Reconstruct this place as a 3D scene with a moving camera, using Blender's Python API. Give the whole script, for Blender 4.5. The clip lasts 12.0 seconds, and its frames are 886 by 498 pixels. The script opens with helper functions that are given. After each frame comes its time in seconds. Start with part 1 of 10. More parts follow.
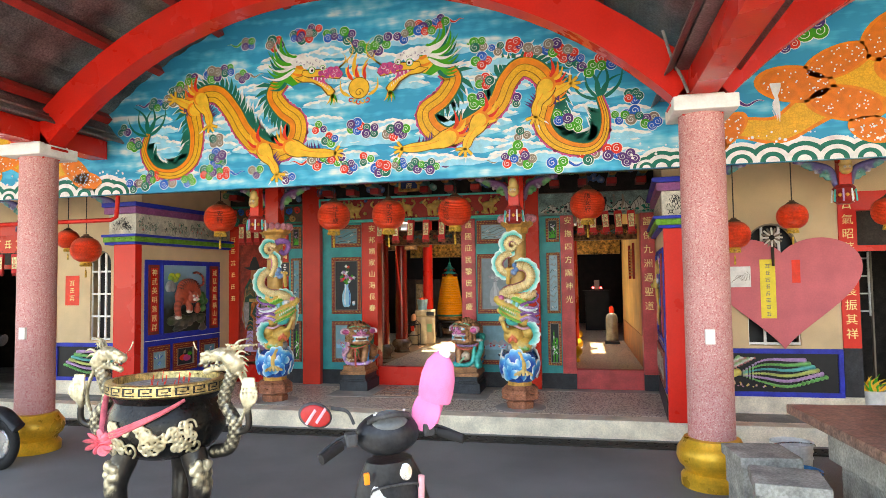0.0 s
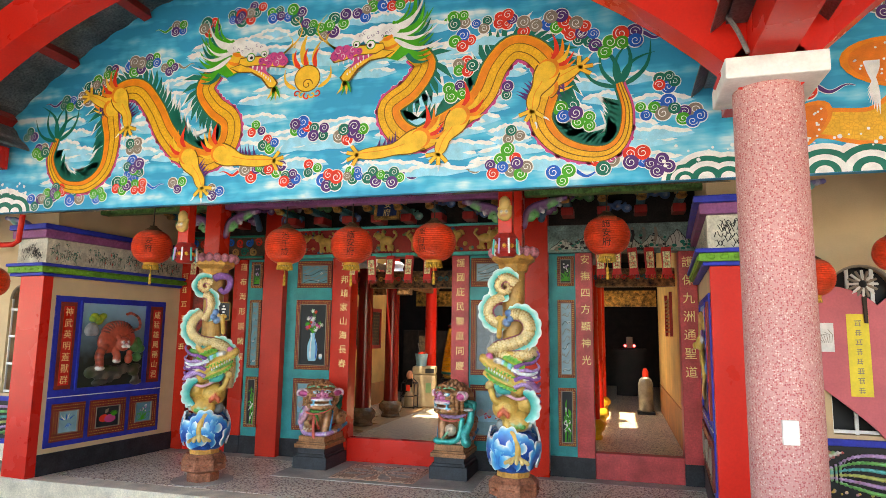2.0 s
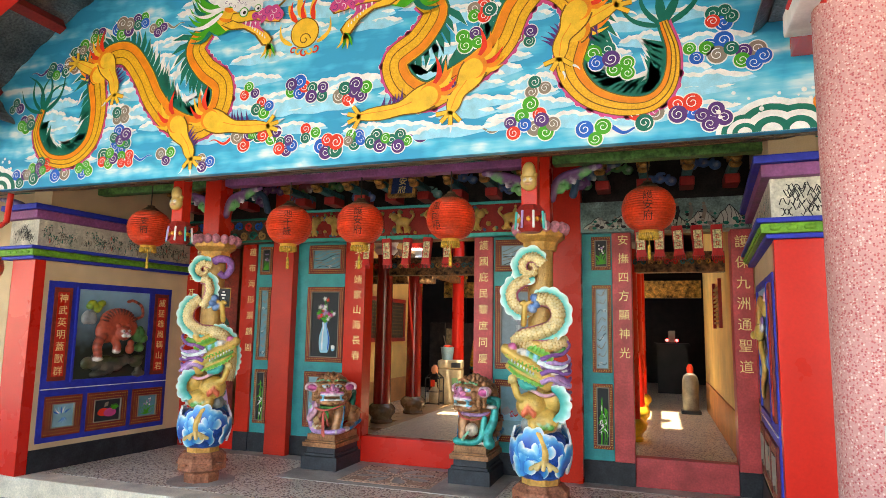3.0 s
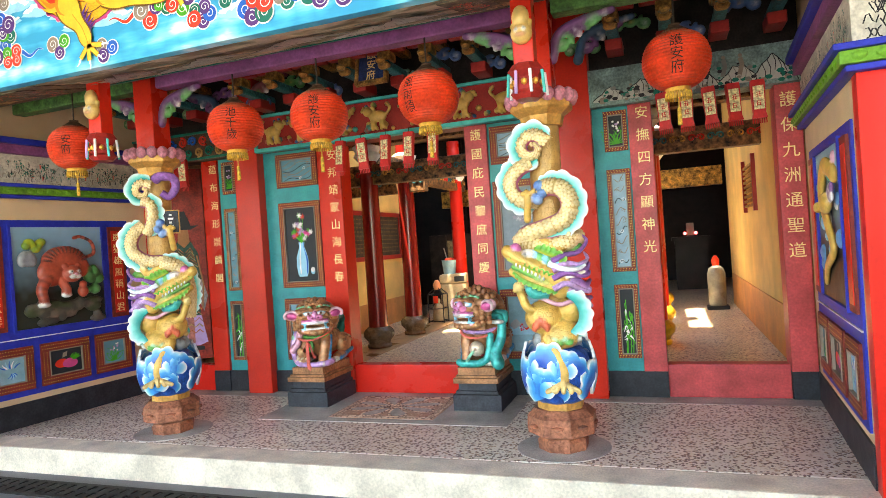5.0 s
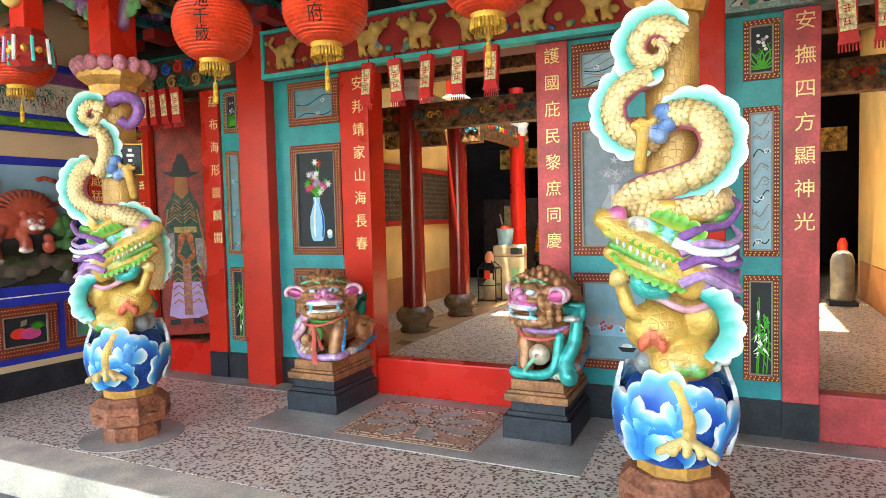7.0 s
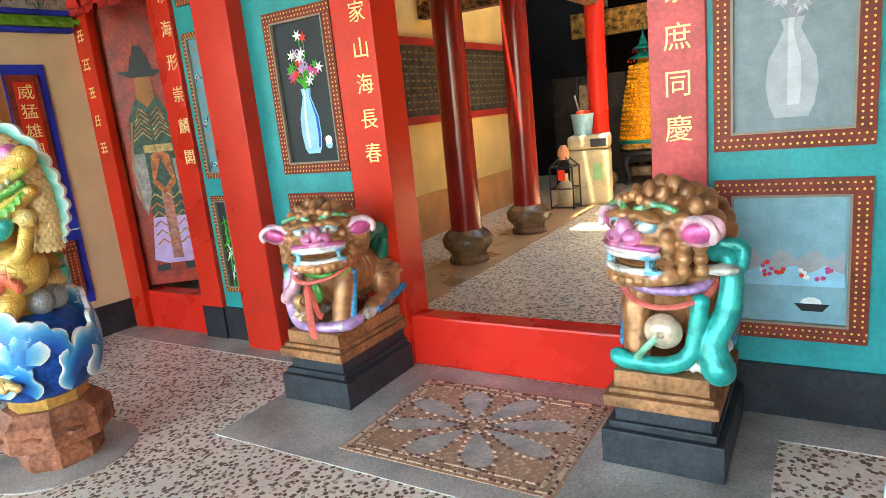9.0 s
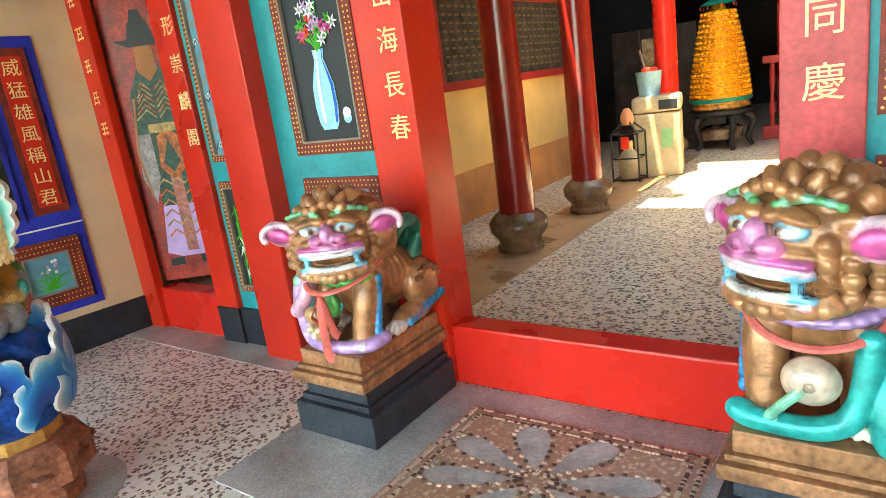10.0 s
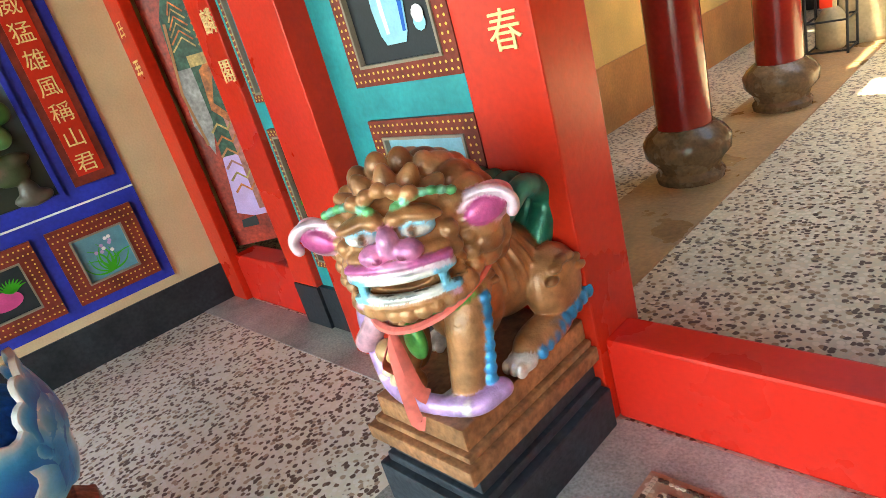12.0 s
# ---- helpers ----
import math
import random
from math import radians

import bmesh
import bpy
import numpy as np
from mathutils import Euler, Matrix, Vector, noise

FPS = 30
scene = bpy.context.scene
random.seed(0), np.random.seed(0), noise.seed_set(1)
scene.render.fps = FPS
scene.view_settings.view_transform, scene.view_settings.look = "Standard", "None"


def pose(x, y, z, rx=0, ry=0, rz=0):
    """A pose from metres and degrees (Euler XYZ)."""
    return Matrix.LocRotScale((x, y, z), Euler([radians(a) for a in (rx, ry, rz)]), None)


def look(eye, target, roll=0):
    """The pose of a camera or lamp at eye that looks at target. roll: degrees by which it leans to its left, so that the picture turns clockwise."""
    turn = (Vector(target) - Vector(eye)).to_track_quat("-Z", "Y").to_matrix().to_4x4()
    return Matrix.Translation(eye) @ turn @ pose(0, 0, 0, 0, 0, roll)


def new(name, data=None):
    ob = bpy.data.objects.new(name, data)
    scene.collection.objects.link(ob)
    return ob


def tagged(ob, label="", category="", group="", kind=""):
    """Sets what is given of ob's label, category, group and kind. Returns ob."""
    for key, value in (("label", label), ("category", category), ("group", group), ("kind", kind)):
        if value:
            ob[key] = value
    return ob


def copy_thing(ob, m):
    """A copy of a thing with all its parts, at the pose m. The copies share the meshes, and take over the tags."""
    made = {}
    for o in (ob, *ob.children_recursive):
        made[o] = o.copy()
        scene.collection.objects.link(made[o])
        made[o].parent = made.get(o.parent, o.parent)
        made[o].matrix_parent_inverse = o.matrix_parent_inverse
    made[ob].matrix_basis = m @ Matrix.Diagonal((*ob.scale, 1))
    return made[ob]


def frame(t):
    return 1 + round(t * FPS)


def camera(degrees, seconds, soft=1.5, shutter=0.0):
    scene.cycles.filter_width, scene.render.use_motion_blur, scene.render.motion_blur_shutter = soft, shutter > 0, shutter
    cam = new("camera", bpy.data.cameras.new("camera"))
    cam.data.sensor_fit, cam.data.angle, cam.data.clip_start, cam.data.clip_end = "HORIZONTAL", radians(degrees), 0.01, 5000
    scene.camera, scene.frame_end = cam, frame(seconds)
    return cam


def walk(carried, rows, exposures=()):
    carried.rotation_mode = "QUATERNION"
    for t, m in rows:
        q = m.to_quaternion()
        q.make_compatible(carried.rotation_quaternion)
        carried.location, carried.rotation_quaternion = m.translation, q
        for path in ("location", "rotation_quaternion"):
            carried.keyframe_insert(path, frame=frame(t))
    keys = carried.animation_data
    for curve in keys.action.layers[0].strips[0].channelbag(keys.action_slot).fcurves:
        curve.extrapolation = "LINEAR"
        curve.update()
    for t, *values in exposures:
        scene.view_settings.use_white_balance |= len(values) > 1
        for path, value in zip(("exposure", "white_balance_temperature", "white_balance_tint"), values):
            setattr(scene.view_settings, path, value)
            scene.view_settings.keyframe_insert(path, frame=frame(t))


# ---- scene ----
cam = camera(70.3, 12.0, soft=0.8)
PATH = [
    (0, (0.038, 0.173, 1.412), (-0.385, 2.125, 1.513), -0.8),
    (0.5, (-0.012, 0.638, 1.386), (-0.457, 2.587, 1.444), -2.5),
    (1, (0.151, 1.124, 1.375), (-0.278, 3.073, 1.501), -1.5),
    (1.5, (0.117, 1.484, 1.401), (-0.386, 3.408, 1.618), 0.8),
    (2, (0.224, 1.899, 1.399), (-0.31, 3.808, 1.665), 0.8),
    (2.5, (0.234, 2.201, 1.415), (-0.39, 4.083, 1.675), 0.3),
    (2.7, (0.223, 2.356, 1.387), (-0.416, 4.233, 1.643), 0.9),
    (4.3, (0.042, 3.062, 1.246), (-0.656, 4.929, 1.413), -0.8),
    (4.5, (0.028, 3.164, 1.278), (-0.658, 5.037, 1.414), -2.4),
    (5, (0.023, 3.455, 1.255), (-0.648, 5.339, 1.248), -3.9),
    (5.5, (0.008, 3.798, 1.281), (-0.89, 5.585, 1.252), -1.7),
    (6, (-0.157, 4.047, 1.283), (-1.06, 5.831, 1.3), -0.8),
    (6.5, (-0.28, 4.377, 1.248), (-1.164, 6.171, 1.279), -2.6),
    (7, (-0.437, 4.749, 1.225), (-1.273, 6.563, 1.121), -1.4),
    (7.2, (-0.506, 4.9, 1.219), (-1.265, 6.744, 1.07), -2.4),
    (8.8, (-0.925, 5.958, 1.203), (-1.916, 7.647, 0.795), -5.6),
    (9, (-0.966, 6.095, 1.201), (-1.999, 7.755, 0.78), -5.9),
    (9.5, (-1.085, 6.353, 1.191), (-2.192, 7.953, 0.727), -5.9),
    (10, (-1.259, 6.609, 1.183), (-2.419, 8.159, 0.682), -8.0),
    (10.5, (-1.394, 6.857, 1.16), (-2.654, 8.301, 0.587), -9.3),
    (11, (-1.535, 7.106, 1.191), (-2.885, 8.431, 0.539), -12.4),
    (11.5, (-1.744, 7.244, 1.184), (-3.112, 8.526, 0.487), -14.0),
    (12, (-1.837, 7.363, 1.171), (-3.269, 8.543, 0.427), -16.3),
]
walk(cam, [(t, look(eye, target, roll)) for t, eye, target, roll in PATH],
     exposures=[(0, 2.75, 8100, 10), (2.5, 2.8, 8100, 10), (4.5, 3.4, 8000, 9), (7, 3.45, 7800, 7), (9, 3.78, 7700, 0), (12, 3.98, 7900, -4)])

# daylight: hazy bright sky, soft sun from behind the walker
world = bpy.data.worlds.new("sky")
scene.world = world
world.use_nodes = True
_n = world.node_tree.nodes
sky = _n.new("ShaderNodeTexSky")
sky.sky_type = "NISHITA"
sky.sun_disc = False
sky.sun_elevation = radians(75)
sky.sun_rotation = radians(206)
world.node_tree.links.new(sky.outputs[0], _n["Background"].inputs[0])
_n["Background"].inputs[1].default_value = 0.15
sun = new("sun", bpy.data.lights.new("sun", "SUN"))
sun.data.energy, sun.data.angle, sun.data.color = 3.4, radians(1), (1.0, 0.95, 0.87)
sun.matrix_world = look((0, 0, 20), (2.4, 5.0, 0))


# ---- materials ----
def mat(name, color, rough=0.6, metal=0.0, vary=0.08, scale=8.0, bump=0.15, bscale=60.0, spec=0.28, dirt=0.0, coat=0.0, rand=0.0):
    """Painted or raw surface: colour with blotches at two scales, fine relief, optional grime."""
    m = bpy.data.materials.new(name)
    m.use_nodes = True
    t = m.node_tree
    b = t.nodes["Principled BSDF"]
    co = t.nodes.new("ShaderNodeTexCoord")
    n1 = t.nodes.new("ShaderNodeTexNoise")
    n1.inputs["Scale"].default_value, n1.inputs["Detail"].default_value = scale, 6
    n2 = t.nodes.new("ShaderNodeTexNoise")
    n2.inputs["Scale"].default_value, n2.inputs["Detail"].default_value = bscale, 4
    t.links.new(co.outputs["Object"], n1.inputs["Vector"])
    t.links.new(co.outputs["Object"], n2.inputs["Vector"])
    mix = t.nodes.new("ShaderNodeMixRGB")
    lo = [max(0, c * (1 - 2.2 * vary) - 0.3 * dirt * c) for c in color]
    hi = [min(1, c * (1 + 1.6 * vary)) for c in color]
    mix.inputs[1].default_value, mix.inputs[2].default_value = (*lo, 1), (*hi, 1)
    ramp = t.nodes.new("ShaderNodeMapRange")
    ramp.inputs[1].default_value, ramp.inputs[2].default_value = 0.3, 0.7
    t.links.new(n1.outputs["Fac"], ramp.inputs[0])
    t.links.new(ramp.outputs[0], mix.inputs[0])
    last = mix.outputs[0]
    mix2 = t.nodes.new("ShaderNodeMixRGB")
    mix2.blend_type = "MULTIPLY"
    mix2.inputs[0].default_value = min(1.0, vary * 4)
    t.links.new(last, mix2.inputs[1])
    t.links.new(n2.outputs["Fac"], mix2.inputs[2])
    g = t.nodes.new("ShaderNodeMixRGB")
    g.blend_type = "MULTIPLY"
    g.inputs[0].default_value, g.inputs[2].default_value = min(1.0, vary * 4), (1.9, 1.9, 1.9, 1)
    t.links.new(mix2.outputs[0], g.inputs[1])
    last = g.outputs[0]
    if rand:
        oi = t.nodes.new("ShaderNodeObjectInfo")
        hs = t.nodes.new("ShaderNodeHueSaturation")
        mr = t.nodes.new("ShaderNodeMapRange")
        mr.inputs[3].default_value, mr.inputs[4].default_value = 1 - rand, 1 + rand
        t.links.new(oi.outputs["Random"], mr.inputs[0])
        t.links.new(mr.outputs[0], hs.inputs["Value"])
        t.links.new(last, hs.inputs["Color"])
        last = hs.outputs[0]
    t.links.new(last, b.inputs["Base Color"])
    r = t.nodes.new("ShaderNodeMapRange")
    r.inputs[3].default_value, r.inputs[4].default_value = max(0.02, rough - 0.12), min(1, rough + 0.12)
    t.links.new(n1.outputs["Fac"], r.inputs[0])
    t.links.new(r.outputs[0], b.inputs["Roughness"])
    b.inputs["Metallic"].default_value = metal
    b.inputs["Specular IOR Level"].default_value = spec
    b.inputs["Coat Weight"].default_value = coat
    if bump:
        bp = t.nodes.new("ShaderNodeBump")
        bp.inputs["Strength"].default_value, bp.inputs["Distance"].default_value = bump, 0.01
        t.links.new(n2.outputs["Fac"], bp.inputs["Height"])
        t.links.new(bp.outputs[0], b.inputs["Normal"])
    return m


def terrazzo(name, ground, chips, scale=70.0, fill=0.5, rough=0.45, chip_bump=0.1):
    """Stone chips of several colours set in cement."""
    m = bpy.data.materials.new(name)
    m.use_nodes = True
    t = m.node_tree
    b = t.nodes["Principled BSDF"]
    co = t.nodes.new("ShaderNodeTexCoord")
    wob = t.nodes.new("ShaderNodeTexNoise")
    wob.inputs["Scale"].default_value = scale * 0.8
    add = t.nodes.new("ShaderNodeMixRGB")
    add.blend_type, add.inputs[0].default_value = "ADD", 0.6 / scale
    t.links.new(co.outputs["Object"], wob.inputs["Vector"])
    t.links.new(co.outputs["Object"], add.inputs[1])
    t.links.new(wob.outputs["Color"], add.inputs[2])
    v = t.nodes.new("ShaderNodeTexVoronoi")
    v.inputs["Scale"].default_value = scale
    t.links.new(add.outputs[0], v.inputs["Vector"])
    sep = t.nodes.new("ShaderNodeSeparateColor")
    t.links.new(v.outputs["Color"], sep.inputs[0])
    cr = t.nodes.new("ShaderNodeValToRGB")
    cr.color_ramp.interpolation = "CONSTANT"
    el = cr.color_ramp.elements
    while len(el) < len(chips):
        el.new(0.5)
    for i, (p, c) in enumerate(chips):
        el[i].position, el[i].color = p, (*c, 1)
    t.links.new(sep.outputs[0], cr.inputs[0])
    ed = t.nodes.new("ShaderNodeMapRange")
    ed.inputs[1].default_value, ed.inputs[2].default_value = fill, fill + 0.12
    t.links.new(v.outputs["Distance"], ed.inputs[0])
    big = t.nodes.new("ShaderNodeTexNoise")
    big.inputs["Scale"].default_value, big.inputs["Detail"].default_value = 1.7, 5
    t.links.new(co.outputs["Object"], big.inputs["Vector"])
    mix = t.nodes.new("ShaderNodeMixRGB")
    mix.inputs[2].default_value = (*ground, 1)
    t.links.new(ed.outputs[0], mix.inputs[0])
    t.links.new(cr.outputs[0], mix.inputs[1])
    mul = t.nodes.new("ShaderNodeMixRGB")
    mul.blend_type, mul.inputs[0].default_value = "MULTIPLY", 0.8
    st = t.nodes.new("ShaderNodeMapRange")
    st.inputs[1].default_value, st.inputs[2].default_value, st.inputs[3].default_value, st.inputs[4].default_value = 0.3, 0.7, 0.8, 1.05
    t.links.new(big.outputs["Fac"], st.inputs[0])
    t.links.new(mix.outputs[0], mul.inputs[1])
    t.links.new(st.outputs[0], mul.inputs[2])
    t.links.new(mul.outputs[0], b.inputs["Base Color"])
    b.inputs["Roughness"].default_value = rough
    bp = t.nodes.new("ShaderNodeBump")
    bp.inputs["Strength"].default_value, bp.inputs["Distance"].default_value, bp.invert = chip_bump, 0.004, True
    t.links.new(ed.outputs[0], bp.inputs["Height"])
    t.links.new(bp.outputs[0], b.inputs["Normal"])
    return m


RED = mat("red_paint", (0.58, 0.026, 0.012), 0.3, vary=0.07, scale=3, bump=0.08)
RED_GLOSS = mat("glossy_red_paint", (0.66, 0.022, 0.014), 0.28, vary=0.05, scale=2, bump=0.05)
RED_DARK = mat("dull_red_lacquer", (0.33, 0.025, 0.02), 0.4, vary=0.12, scale=5, bump=0.12)
RED_OLD = mat("faded_crimson_paint", (0.52, 0.07, 0.075), 0.36, vary=0.14, scale=6, bump=0.15)
TEAL = mat("teal_paint", (0.02, 0.3, 0.32), 0.36, vary=0.1, scale=6, bump=0.12)
BLUE = mat("ultramarine_paint", (0.02, 0.035, 0.38), 0.5, vary=0.12, scale=7, bump=0.12)
BLACK = mat("black_plinth_paint", (0.024, 0.027, 0.034), 0.45, vary=0.2, scale=8, bump=0.15)
CREAM = mat("cream_wall_paint", (0.64, 0.47, 0.28), 0.75, vary=0.06, scale=3, bump=0.25, bscale=120)
YELLOWWALL = mat("yellow_wall_paint", (0.72, 0.47, 0.16), 0.7, vary=0.08, scale=3, bump=0.2, bscale=100)
ORANGEWALL = mat("orange_dado_paint", (0.55, 0.24, 0.08), 0.6, vary=0.1, scale=4, bump=0.15)
CONCRETE = mat("grey_concrete", (0.26, 0.25, 0.23), 0.8, vary=0.18, scale=4, bump=0.3, bscale=90)
ASPHALT = mat("worn_grey_asphalt", (0.2, 0.205, 0.205), 0.85, vary=0.12, scale=0.9, bump=0.5, bscale=220)
STEP = mat("pale_cement_step", (0.7, 0.63, 0.5), 0.8, vary=0.12, scale=5, bump=0.3, bscale=80)
DARK = mat("dark_timber_and_room_shade", (0.03, 0.022, 0.018), 0.6, vary=0.3, scale=9, bump=0.2)
GOLD = mat("gilt_paint", (0.75, 0.42, 0.08), 0.35, 0.6, vary=0.12, scale=20, bump=0.2)
GOLDLET = mat("gold_lettering_paint", (0.88, 0.66, 0.3), 0.4, 0.15, vary=0.1, scale=30, bump=0.05)
WHITE = mat("white_paint", (0.78, 0.76, 0.72), 0.5, vary=0.06, scale=10, bump=0.1)
TERR = terrazzo("brown_chip_terrazzo", (0.84, 0.78, 0.63), [(0, (0.13, 0.07, 0.04)), (0.25, (0.86, 0.8, 0.68)), (0.5, (0.5, 0.36, 0.23)), (0.66, (0.9, 0.85, 0.74)), (0.9, (0.2, 0.11, 0.06))], 62, 0.5, 0.35)
TERR_IN = terrazzo("pale_chip_terrazzo", (0.66, 0.56, 0.38), [(0, (0.11, 0.06, 0.03)), (0.26, (0.72, 0.58, 0.38)), (0.52, (0.34, 0.22, 0.11)), (0.7, (0.8, 0.68, 0.49))], 66, 0.5, 0.32)
PINKCHIP = terrazzo("pink_pebble_render", (0.62, 0.3, 0.28), [(0, (0.55, 0.13, 0.13)), (0.4, (0.7, 0.36, 0.33)), (0.7, (0.8, 0.55, 0.5)), (0.88, (0.45, 0.1, 0.11))], 110, 0.38, 0.7, 0.35)


# ---- mesh helpers ----
def finish(name, bm, material, parent=None, label="", smooth=False):
    me = bpy.data.meshes.new(name)
    bmesh.ops.recalc_face_normals(bm, faces=bm.faces)
    if smooth:
        for fc in bm.faces:
            fc.smooth = True
    bm.to_mesh(me)
    bm.free()
    mats = material if isinstance(material, (list, tuple)) else [material]
    for one in mats:
        me.materials.append(one)
    ob = new(name, me)
    if smooth:
        me.set_sharp_from_angle(angle=radians(40))
    if parent is not None:
        ob.parent = parent
    if label:
        ob["label"] = label
    return ob


def part(name, bm, material, parent, label="", smooth=False):
    return finish(name, bm, material, parent, label, smooth)


def thing(name, label, category, group="", at=None):
    ob = new(name)
    ob.empty_display_size = 0.1
    if at is not None:
        ob.matrix_world = at
    return tagged(ob, label, category, group)


def structure(ob):
    return tagged(ob, kind="structure")


def box(bm, x0, x1, y0, y1, z0, z1, bevel=0.0, mi=0):
    r = bmesh.ops.create_cube(bm, size=1)
    vs = r["verts"]
    for v in vs:
        v.co = Vector((x0 + (v.co.x + 0.5) * (x1 - x0), y0 + (v.co.y + 0.5) * (y1 - y0), z0 + (v.co.z + 0.5) * (z1 - z0)))
    fs = {fc for v in vs for fc in v.link_faces}
    for fc in fs:
        fc.material_index = mi
    if bevel:
        es = {e for v in vs for e in v.link_edges}
        bmesh.ops.bevel(bm, geom=list(es), offset=bevel, segments=2, profile=0.6, affect="EDGES")
    return vs


def bx(*a, **k):
    bm = bmesh.new()
    box(bm, *a, **k)
    return bm


def lathe(bm, profile, seg=24, cx=0.0, cy=0.0, mi=0, squash=1.0):
    """profile: (radius, z) pairs from bottom to top."""
    rings = []
    for r, z in profile:
        rings.append([bm.verts.new((cx + r * math.cos(2 * math.pi * i / seg), cy + squash * r * math.sin(2 * math.pi * i / seg), z)) for i in range(seg)])
    for a, b in zip(rings, rings[1:]):
        for i in range(seg):
            j = (i + 1) % seg
            bm.faces.new((a[i], a[j], b[j], b[i])).material_index = mi
    for ring, flip in ((rings[0], True), (rings[-1], False)):
        fc = bm.faces.new(ring[::-1] if flip else ring)
        fc.material_index = mi
    return rings


def lathed(profile, seg=24, cx=0.0, cy=0.0):
    bm = bmesh.new()
    lathe(bm, profile, seg, cx, cy)
    return bm


def spline(pts, n):
    """n points along a Catmull-Rom curve through pts (tuples of any length)."""
    p = np.array(pts, float)
    p = np.vstack([2 * p[0] - p[1], p, 2 * p[-1] - p[-2]])
    out = []
    m = len(p) - 3
    for i in range(n):
        u = m * i / (n - 1)
        k = min(int(u), m - 1)
        s = u - k
        a, b, c, d = p[k:k + 4]
        out.append(0.5 * (2 * b + (c - a) * s + (2 * a - 5 * b + 4 * c - d) * s * s + (3 * b - a - 3 * c + d) * s ** 3))
    return out


def tube(bm, path, radius, seg=10, mi=0, flat=1.0, cap=True):
    """A tube along 3D points; radius is a number or a function of 0..1."""
    path = [Vector(p[:3]) for p in path]
    rings = []
    up = Vector((0.13, 0.2, 1)).normalized()
    n = len(path)
    for i, p in enumerate(path):
        d = (path[min(i + 1, n - 1)] - path[max(i - 1, 0)])
        d = d.normalized() if d.length > 1e-9 else Vector((0, 0, 1))
        side = d.cross(up)
        if side.length < 1e-3:
            side = d.cross(Vector((1, 0, 0)))
        side.normalize()
        nor = side.cross(d).normalized()
        up = nor
        r = radius(i / max(1, n - 1)) if callable(radius) else radius
        rings.append([bm.verts.new(p + side * (r * math.cos(2 * math.pi * k / seg)) + nor * (flat * r * math.sin(2 * math.pi * k / seg))) for k in range(seg)])
    for a, b in zip(rings, rings[1:]):
        for k in range(seg):
            j = (k + 1) % seg
            bm.faces.new((a[k], a[j], b[j], b[k])).material_index = mi
    if cap:
        bm.faces.new(rings[0][::-1]).material_index = mi
        bm.faces.new(rings[-1]).material_index = mi


def blob(bm, c, r, rot=None, sub=2, mi=0, lump=0.0, seed=0.0):
    """An ellipsoid, optionally lumpy."""
    res = bmesh.ops.create_icosphere(bm, subdivisions=sub, radius=1)
    m = Matrix.Translation(c) @ (rot.to_matrix().to_4x4() if rot is not None else Matrix.Identity(4)) @ Matrix.Diagonal((*((r, r, r) if isinstance(r, (int, float)) else r), 1))
    for v in res["verts"]:
        if lump:
            v.co *= 1 + lump * noise.noise(v.co * 2.3 + Vector((seed, seed * 0.7, 0)))
        v.co = m @ v.co
        for fc in v.link_faces:
            fc.material_index = mi


def prism(bm, outline, y0, y1, mi=0):
    """An outline of (x, z) pairs drawn out from y0 to y1."""
    a = [bm.verts.new((x, y0, z)) for x, z in outline]
    b = [bm.verts.new((x, y1, z)) for x, z in outline]
    n = len(outline)
    bm.faces.new(a).material_index = mi
    bm.faces.new(b[::-1]).material_index = mi
    for i in range(n):
        j = (i + 1) % n
        bm.faces.new((a[j], a[i], b[i], b[j])).material_index = mi


def wallbox(name, material, *a, **k):
    return structure(finish(name, bx(*a, **k), material))


# ---- flat painting: layers a few millimetres proud of a panel, x to the right, z up, y into the wall ----
def leaf(bm, outline, d, mi=0):
    fc = bm.faces.new([bm.verts.new((x, -d, z)) for x, z in outline])
    fc.material_index = mi
    return fc


def disc(bm, x, z, r, d, mi=0, n=16, sx=1.0):
    leaf(bm, [(x + sx * r * math.cos(2 * math.pi * i / n), z + r * math.sin(2 * math.pi * i / n)) for i in range(n)], d, mi)


def ribbon(bm, pts, width, d, mi=0, shift=0.0):
    """A strip along (x, z) points; width and shift are numbers or functions of 0..1."""
    n = len(pts)
    prev = None
    for i, p in enumerate(pts):
        a, b = pts[max(0, i - 1)], pts[min(n - 1, i + 1)]
        dx, dz = b[0] - a[0], b[1] - a[1]
        ln = math.hypot(dx, dz) or 1
        nx, nz = -dz / ln, dx / ln
        u = i / (n - 1)
        w = (width(u) if callable(width) else width) / 2
        s = shift(u) if callable(shift) else shift
        cur = (bm.verts.new((p[0] + nx * (s + w), -d, p[1] + nz * (s + w))), bm.verts.new((p[0] + nx * (s - w), -d, p[1] + nz * (s - w))))
        if prev:
            bm.faces.new((prev[0], prev[1], cur[1], cur[0])).material_index = mi
        prev = cur


def at_curve(pts, u):
    k = min(len(pts) - 2, max(0, int(u * (len(pts) - 1))))
    s = u * (len(pts) - 1) - k
    a, b = pts[k], pts[k + 1]
    ln = math.hypot(b[0] - a[0], b[1] - a[1]) or 1
    return (a[0] + (b[0] - a[0]) * s, a[1] + (b[1] - a[1]) * s), ((b[0] - a[0]) / ln, (b[1] - a[1]) / ln)


